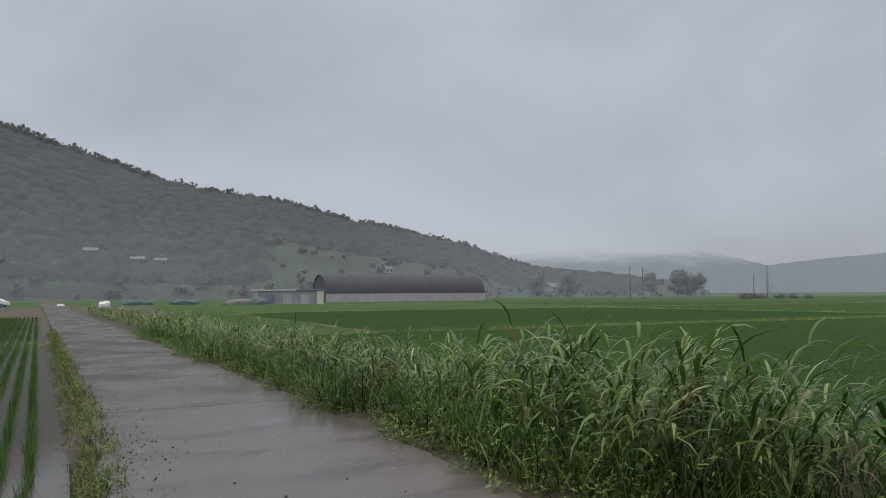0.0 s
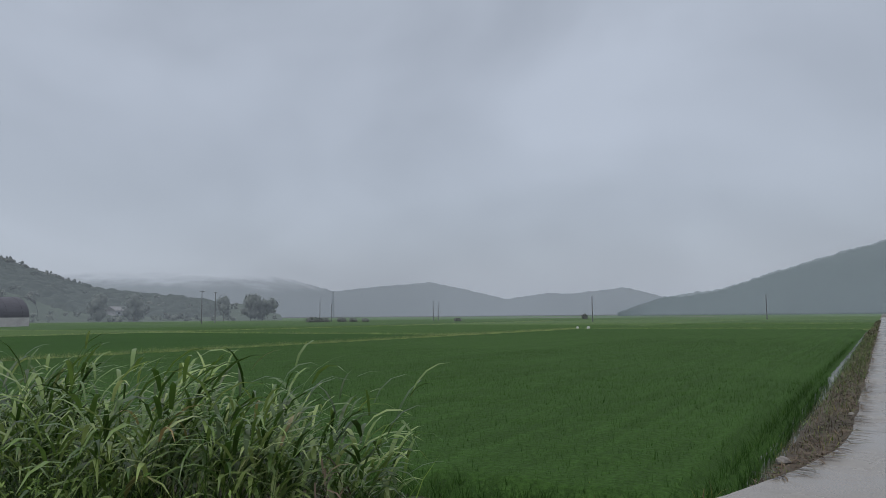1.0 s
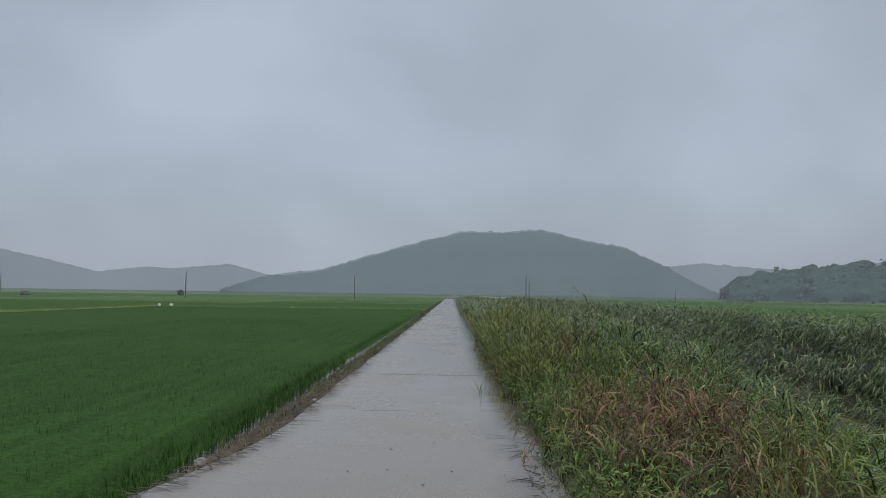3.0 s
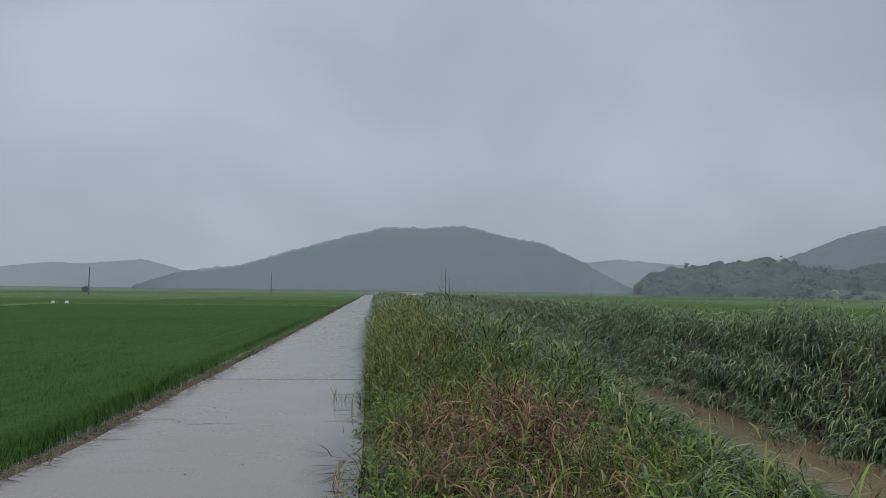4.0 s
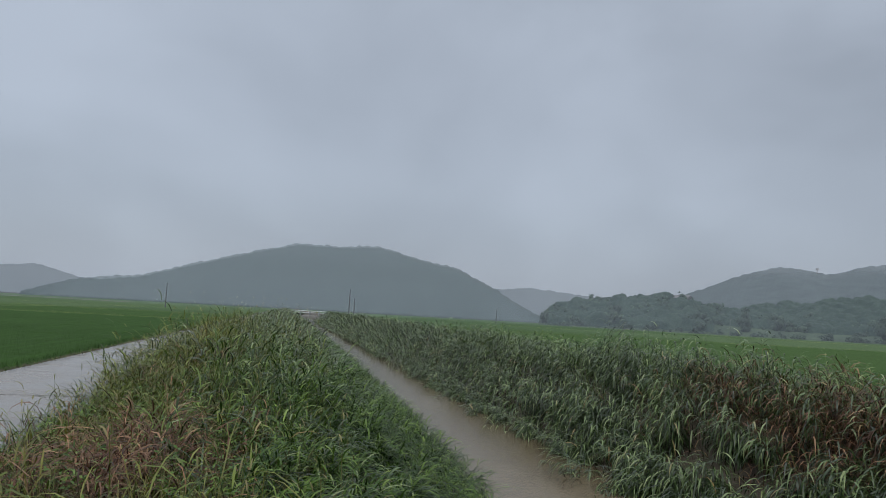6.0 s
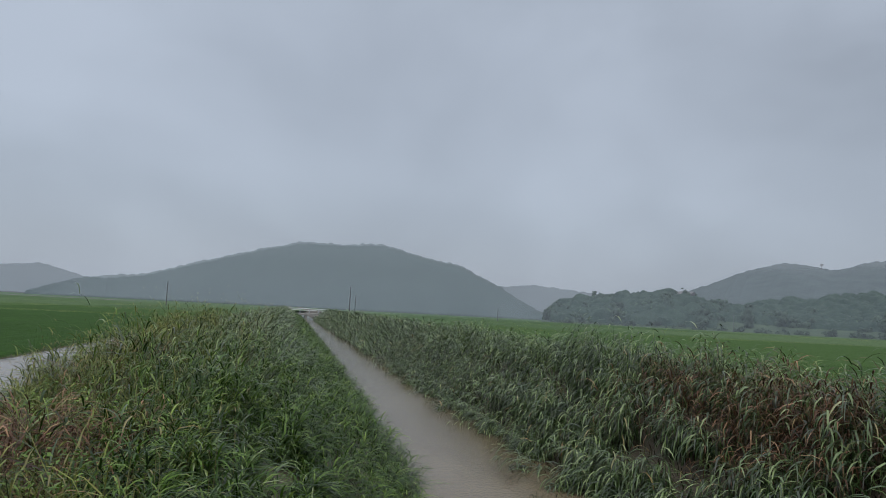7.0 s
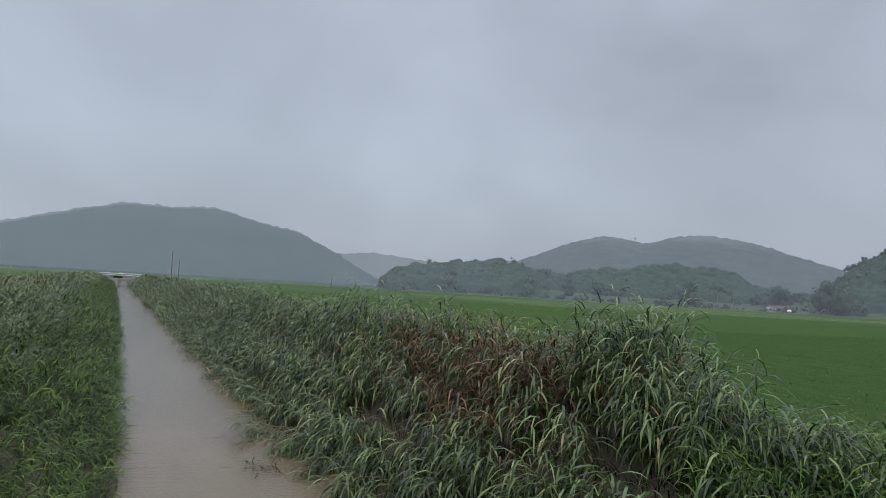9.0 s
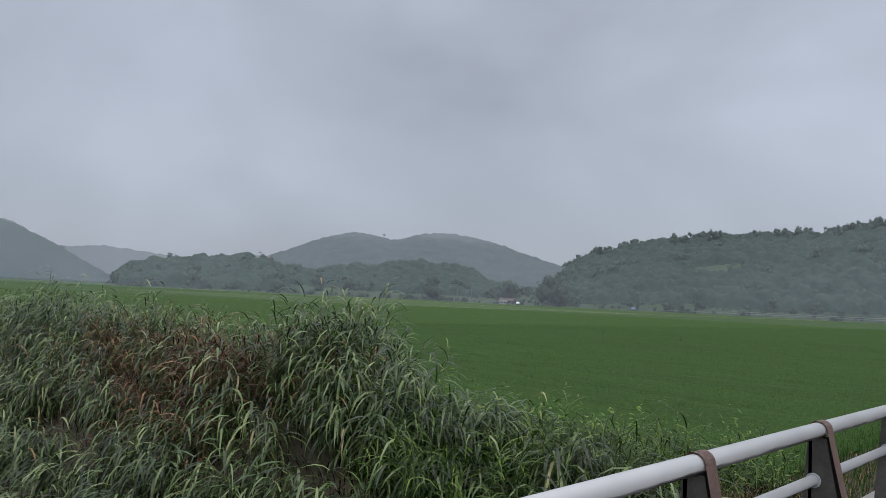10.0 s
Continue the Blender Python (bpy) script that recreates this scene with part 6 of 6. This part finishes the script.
copse_cover = lambda a, v: smooth01(20.7, 21.4, a) * np.maximum((1 - smooth01(32, 34.5, a)) * smooth01(0.02, 0.1, v), (1 - smooth01(49, 52, a)) * smooth01(0.3, 0.5, v))
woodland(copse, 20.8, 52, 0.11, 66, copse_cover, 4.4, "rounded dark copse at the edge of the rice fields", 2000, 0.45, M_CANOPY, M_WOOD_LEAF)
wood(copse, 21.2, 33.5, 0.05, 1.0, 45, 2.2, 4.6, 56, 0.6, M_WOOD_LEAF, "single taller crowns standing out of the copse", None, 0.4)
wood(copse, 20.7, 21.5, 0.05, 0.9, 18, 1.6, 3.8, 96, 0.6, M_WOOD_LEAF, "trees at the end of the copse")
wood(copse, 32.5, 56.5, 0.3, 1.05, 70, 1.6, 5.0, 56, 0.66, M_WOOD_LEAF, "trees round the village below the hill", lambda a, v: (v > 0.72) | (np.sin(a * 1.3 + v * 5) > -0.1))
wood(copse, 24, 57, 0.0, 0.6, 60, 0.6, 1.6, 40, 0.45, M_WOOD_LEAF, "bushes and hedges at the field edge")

rise = hill_shape(((32, 0.0), (34, 1.2), (36.5, 1.9), (39, 2.0), (41, 2.35), (43, 2.6), (45.5, 2.4), (47.3, 2.1), (48.6, 1.3), (50.5, 0.9), (54, 0.6), (56, 0.0)), 480, 580)
hill("hill", rise, 32, 56, 0.3, M_MEADOW, "low wooded rise behind the village", 0.3, 12)
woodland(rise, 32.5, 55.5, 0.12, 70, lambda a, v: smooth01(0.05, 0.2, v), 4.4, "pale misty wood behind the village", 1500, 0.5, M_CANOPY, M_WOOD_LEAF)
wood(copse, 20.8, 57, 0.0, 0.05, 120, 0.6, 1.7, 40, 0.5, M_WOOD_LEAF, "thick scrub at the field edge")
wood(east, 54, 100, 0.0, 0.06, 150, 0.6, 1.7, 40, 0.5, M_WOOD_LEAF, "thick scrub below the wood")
wood(west, -62, -45, 0.0, 0.10, 50, 0.7, 1.8, 40, 0.55, M_HAZED_LEAF, "thick scrub at the foot of the ridge")


def tree(px, py, pz, h, r, label, leaf):
    th = base("tree", pose(px, py, pz, 0, 0, rng.uniform(0, 360)), label, "tree", "village trees")
    bm = bmesh.new()
    tube(bm, (0, 0, -0.3), (0.1, 0, h * 0.55), 0.02 * h, 0.012 * h, 10)
    for i in range(6):
        a = i * 1.1 + rng.uniform(-0.2, 0.2)
        z0 = h * rng.uniform(0.25, 0.5)
        tube(bm, (0.05, 0, z0), (r * 0.7 * math.cos(a), r * 0.7 * math.sin(a), z0 + h * rng.uniform(0.15, 0.32)), 0.10, 0.04, 6)
    part("trunk", bm, M_BARK, th)
    q = 11
    cx, cy = rng.normal(0, r * 0.33, q), rng.normal(0, r * 0.33, q)
    ob = crowns("crown", cx, cy, h * rng.uniform(0.2, 0.84, q), r * rng.uniform(0.45, 0.65, q), 110, 0.09 * r + 0.15, leaf, "", "", 1.1)
    for key in ("label", "category", "kind"):
        if key in ob:
            del ob[key]
    ob.parent = th


for az, d, h, r in ((50.5, 378, 14.5, 5.6), (53.6, 372, 15.5, 6.2), (54.6, 376, 11.0, 4.4), (28.6, 440, 19.0, 6.4), (31.5, 445, 18.5, 5.4), (-48.9, 380, 14.0, 4.2), (-46.9, 385, 14.0, 5.2), (-46.0, 388, 13.0, 5.4),
                    (-55.2, 395, 16.5, 5.2), (-57.5, 392, 14.5, 5.0), (-20.8, 260, 2.0, 1.1), (35.5, 400, 13.0, 4.0), (44.5, 395, 13.5, 5.4)):
    x_, y_ = polar(az, d)
    tree(x_, y_, -0.35, h, r, "round-crowned dark green tree at the field edge", M_HAZED_LEAF if az < -30 else M_WOOD_LEAF if r > 2.5 else M_HAZED_LEAF)
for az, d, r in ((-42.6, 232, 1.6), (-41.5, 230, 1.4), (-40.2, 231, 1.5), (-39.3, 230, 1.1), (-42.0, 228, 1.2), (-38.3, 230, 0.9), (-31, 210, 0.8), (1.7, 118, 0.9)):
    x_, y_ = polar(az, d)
    crowns("bush", np.array([x_, x_ + r * 0.8]), np.array([y_, y_ + 0.4]), np.array([0.3, 0.2]), np.array([r, r * 0.8]), 160, 0.32, M_HAZED_LEAF, "low dark green bush among the paddies", "bush", 0.8)["kind"] = "thing"

# ---- buildings ----


def placed(name, az, d, turn, label, category, group="", z=-0.38):
    x_, y_ = polar(az, d)
    return base(name, pose(x_, y_, z, 0, 0, turn), label, category, group)


# long arched barn with a low concrete side wall: runs along local y
barn = base("barn", pose(-181, 53, -0.38), "long arched barn under dark shade sheeting", "barn")
W, LEN, H = 14.0, 47.0, 7.6
bm = bmesh.new()
prof = [(-W / 2 * math.cos(a), 2.4 + (H - 2.4) * math.sin(a)) for a in np.linspace(0, math.pi, 25)]
rings = []
for yy in np.linspace(0, LEN, 26):
    rings.append([bm.verts.new((px - W / 2, yy, pz + 0.05 * math.sin(yy * 1.26))) for px, pz in prof])
for a, b in zip(rings, rings[1:]):
    for i in range(24):
        bm.faces.new((a[i], a[i + 1], b[i + 1], b[i]))
part("roof", bm, M_BARN_ROOF, barn, "dark grey-purple sheeting over arched hoops")
bm = bmesh.new()
box(bm, -0.25, 0, 0, 0.05, LEN, 2.4)
part("side_wall", bm, M_BARN_WALL, barn, "pale low concrete side wall")
bm = bmesh.new()
box(bm, -W, 0, 0, -W + 0.25, LEN, 2.4)
part("side_wall", bm, M_BARN_WALL, barn)
for yy in (0.3, LEN - 0.3):
    bm = bmesh.new()
    vs = [bm.verts.new((px - W / 2, yy, pz)) for px, pz in prof] + [bm.verts.new((0, yy, 0)), bm.verts.new((-W, yy, 0))]
    bm.faces.new(vs)
    part("end_wall", bm, M_BARN_ROOF, barn)
for i in range(14):
    bm = bmesh.new()
    ring = [(px * 1.006 - W / 2, pz + 0.06) for px, pz in prof]
    for p, q in zip(ring[:12:2], ring[2:14:2]):
        tube(bm, (p[0], 1.0 + 3.7 * i, p[1]), (q[0], 1.0 + 3.7 * i, q[1]), 0.05, n=6)
    for p, q in zip(ring[12:24:2], ring[14:26:2]):
        tube(bm, (p[0], 1.0 + 3.7 * i, p[1]), (q[0], 1.0 + 3.7 * i, q[1]), 0.05, n=6)
    part("hoop", bm, M_BARN_ROOF, barn)

# white-roofed shed
shed = base("shed", pose(-150, 29.5, -0.38), "low grey farm shed with white and blue roof", "shed")
bm = bmesh.new()
box(bm, -5, 0, 0, 0, 14, 3.0)
part("wall", bm, M_GREY, shed)
bm = bmesh.new()
box(bm, 0.02, 12.6, 0, 0.12, 14.0, 3.0, 0.02)
part("end_panel", bm, M_CREAM, shed, "cream panel at the corner")
bm = bmesh.new()
box(bm, -5.4, -0.3, 3.05, 0.35, 8, 3.25, 0.03)
part("roof", bm, M_WHITE, shed, "white sheet roof")
bm = bmesh.new()
box(bm, -5.4, 8.02, 3.05, 0.35, 14.3, 3.3, 0.03)
part("roof", bm, M_BLUE, shed, "blue sheet roof")
for yy in (1.6, 5.2, 9.0):
    bm = bmesh.new()
    box(bm, 0.02, yy, 0.1, 0.08, yy + 1.9, 2.3, 0.02)
    part("door", bm, M_BLUE if yy < 3 else M_BARN_WALL, shed)


def house(az, d, turn, w, l, h, wall, roof, z=-0.38, label="small farmhouse with pitched roof at the hill foot"):
    th = placed("house", az, d, turn, label, "house", "village houses", z)
    bm = bmesh.new()
    box(bm, -w / 2, -l / 2, 0, w / 2, l / 2, h)
    part("wall", bm, wall, th)
    bm = bmesh.new()
    e = 0.5
    rows_ = [[bm.verts.new((sx * (w / 2 + e), yy, h - 0.1)) for sx in (-1, 1)] + [bm.verts.new((0, yy, h + w * 0.28))] for yy in (-l / 2 - e, l / 2 + e)]
    a, b = rows_
    bm.faces.new((a[0], a[2], b[2], b[0]))
    bm.faces.new((a[2], a[1], b[1], b[2]))
    bm.faces.new((a[0], a[1], a[2]))
    bm.faces.new((b[1], b[0], b[2]))
    bm.faces.new((a[1], a[0], b[0], b[1]))
    part("roof", bm, roof, th)
    for yy in (-l / 4, l / 4):
        for sx in (-1, 1):
            bm = bmesh.new()
            box(bm, sx * w / 2 - 0.04, yy - 0.6, 1.0, sx * w / 2 + 0.04, yy + 0.6, 2.0)
            part("window", bm, M_GLASS, th)
    bm = bmesh.new()
    box(bm, w / 2 - 0.02, -0.45, 0, w / 2 + 0.05, 0.45, 2.0)
    part("door", bm, M_GREY, th)


house(50.4, 376, 20, 5, 7, 2.2, M_POLE, M_RED_ROOF, label="low red-brown roofed farmhouse behind the paddy")
house(50.0, 372, 70, 2.4, 3, 1.6, M_GREY, M_GREY, label="small grey shed beside the farmhouse")
for az, v, turn, w, l, wall, roof in ((31.0, 0.97, 30, 8, 11, M_POLE, M_POLE), (-56.3, 0.12, 10, 8, 10, M_GREY, M_POLE), (-69.5, 0.2, 15, 5, 6, M_GREY, M_POLE),
                                      (-91.3, 0.16, 0, 6, 7, M_GREY, M_POLE), (-88.2, 0.14, 0, 6, 7, M_POLE, M_POLE), (-86.6, 0.145, 0, 5, 6, M_GREY, M_POLE)):
    hx, hy, hz = (copse if az > 0 else west)(np.array(az), np.array(v))
    house(az, math.hypot(hx - 2, hy - 3), turn, w, l, 3.0, wall, roof, float(hz) - 0.5)


def lump(name, az, d, size, material, label, category, z=-0.35):
    """A sagging covered heap."""
    x_, y_ = polar(az, d)
    bm = bmesh.new()
    bmesh.ops.create_icosphere(bm, subdivisions=4, radius=1.0)
    for v in bm.verts:
        k = 1 + 0.16 * noise.noise(v.co * 2.0 + Vector((az, d, 0)))
        v.co = Vector((v.co.x * size[0] * k, v.co.y * size[1] * k, max(0, math.copysign(abs(v.co.z) ** 0.55, v.co.z)) * size[2] * k))
    ob = part(name, bm, material)
    ob.location = (x_, y_, z)
    tagged(ob, label, category)


lump("tarpaulin_heap", -88.6, 165, (2, 3.2, 1.3), M_TEAL, "heap of farm goods under a teal tarpaulin", "heap")
lump("tarpaulin_heap", -85.4, 165, (2, 3.0, 1.3), M_TEAL, "heap of farm goods under a teal tarpaulin", "heap")
lump("tarpaulin_heap", -80.0, 150, (2, 2.0, 1.6), M_TEAL, "small heap under a teal tarpaulin by the shed", "heap")
lump("fertiliser_sacks", -90.8, 150, (1.0, 1.1, 1.2), M_WHITE, "pile of white sacks at the roadside", "sacks")
lump("fertiliser_sacks", -93.6, 150, (0.6, 0.7, 0.7), M_WHITE, "small pile of white sacks at the roadside", "sacks")
lump("fertiliser_sacks", -81.2, 155, (1.2, 4.0, 1.3), M_STONE, "row of grey bundles beside the shed", "sacks")


def car(az, d, turn, paint, label):
    th = placed("car", az, d, turn, label, "car", "parked vehicles", -0.05)
    bm = bmesh.new()
    prof = [(-2.1, 0.35), (-2.15, 0.8), (-1.9, 0.95), (-1.2, 1.0), (-0.6, 1.45), (0.8, 1.48), (1.6, 1.0), (2.1, 0.9), (2.15, 0.4)]
    a, b = [[bm.verts.new((px, sy * (0.85 if pz < 1.1 else 0.68), pz)) for px, pz in prof] for sy in (-1, 1)]
    bm.faces.new(a)
    bm.faces.new(b[::-1])
    for i in range(len(prof)):
        j = (i + 1) % len(prof)
        bm.faces.new((a[j], a[i], b[i], b[j]))
    bmesh.ops.recalc_face_normals(bm, faces=bm.faces[:])
    part("body", bm, paint, th)
    bm = bmesh.new()
    box(bm, -0.75, -0.80, 1.0, 0.95, 0.80, 1.38, 0.05)
    part("window", bm, M_GLASS, th, "dark side windows")
    for sx in (-1.35, 1.35):
        for sy in (-0.8, 0.8):
            bm = bmesh.new()
            tube(bm, (sx, sy - 0.1, 0.32), (sx, sy + 0.1, 0.32), 0.32, n=16)
            wh = part("wheel", bm, M_TYRE, th)
            bm = bmesh.new()
            tube(bm, (sx, sy - 0.115, 0.32), (sx, sy + 0.115, 0.32), 0.17, n=12)
            part("rim", bm, M_STEEL, wh)


car(-97.5, 150, 80, M_WHITE, "white car parked by the far road")
car(60.0, 368, 15, M_BLUE, "blue car parked below the wood")
car(51.2, 365, 40, M_WHITE, "white car parked by the farmhouse")

# whitewashed outlet blocks where two bunds meet
for ox, oy, turn in ((-32.6, 88.2, 10), (-31.3, 88.6, -20)):
    th = base("water_outlet", pose(ox, oy, -0.3, 0, 0, turn), "small white concrete water outlet on the bund", "water outlet", "paddy outlets")
    bm = bmesh.new()
    box(bm, -0.16, -0.14, 0, 0.16, 0.14, 0.32, 0.03)
    part("block", bm, M_WHITE, th)
    bm = bmesh.new()
    tube(bm, (0, 0, 0.32), (0, 0, 0.38), 0.08, 0.06, 12)
    part("cap", bm, M_STEEL, th)

# pale rail and fence along the far eastern lane
for az0, az1, d, zz in ((62, 80, 362, 0.9), (67, 80, 366, 1.7)):
    x0, y0 = polar(az0, d)
    x1, y1 = polar(az1, d + 6)
    th = base("fence", pose(0, 0, 0), "pale wire and tube fence along the lane", "fence", "lane fences")
    bm = bmesh.new()
    tube(bm, (x0, y0, zz), (x1, y1, zz + 0.15), 0.04, n=6)
    part("rail", bm, M_STEEL, th)
    for i in range(14):
        f = i / 13
        bm = bmesh.new()
        tube(bm, (x0 + (x1 - x0) * f, y0 + (y1 - y0) * f, -0.4), (x0 + (x1 - x0) * f, y0 + (y1 - y0) * f, zz + 0.15 * f), 0.05, n=6)
        part("post", bm, M_POST, th)
# mast on the double-topped hill
x_, y_ = polar(40.0, 935)
th = base("mast", pose(x_, y_, 72.0), "slim lookout mast on the hill top", "mast")
bm = bmesh.new()
tube(bm, (0, 0, -4), (0, 0, 7), 0.55, 0.4, 10)
part("shaft", bm, M_BARN_WALL, th)
bm = bmesh.new()
box(bm, -1.2, -1.2, 6.4, 1.2, 1.2, 8.4, 0.1)
part("cabin", bm, M_BARN_WALL, th)
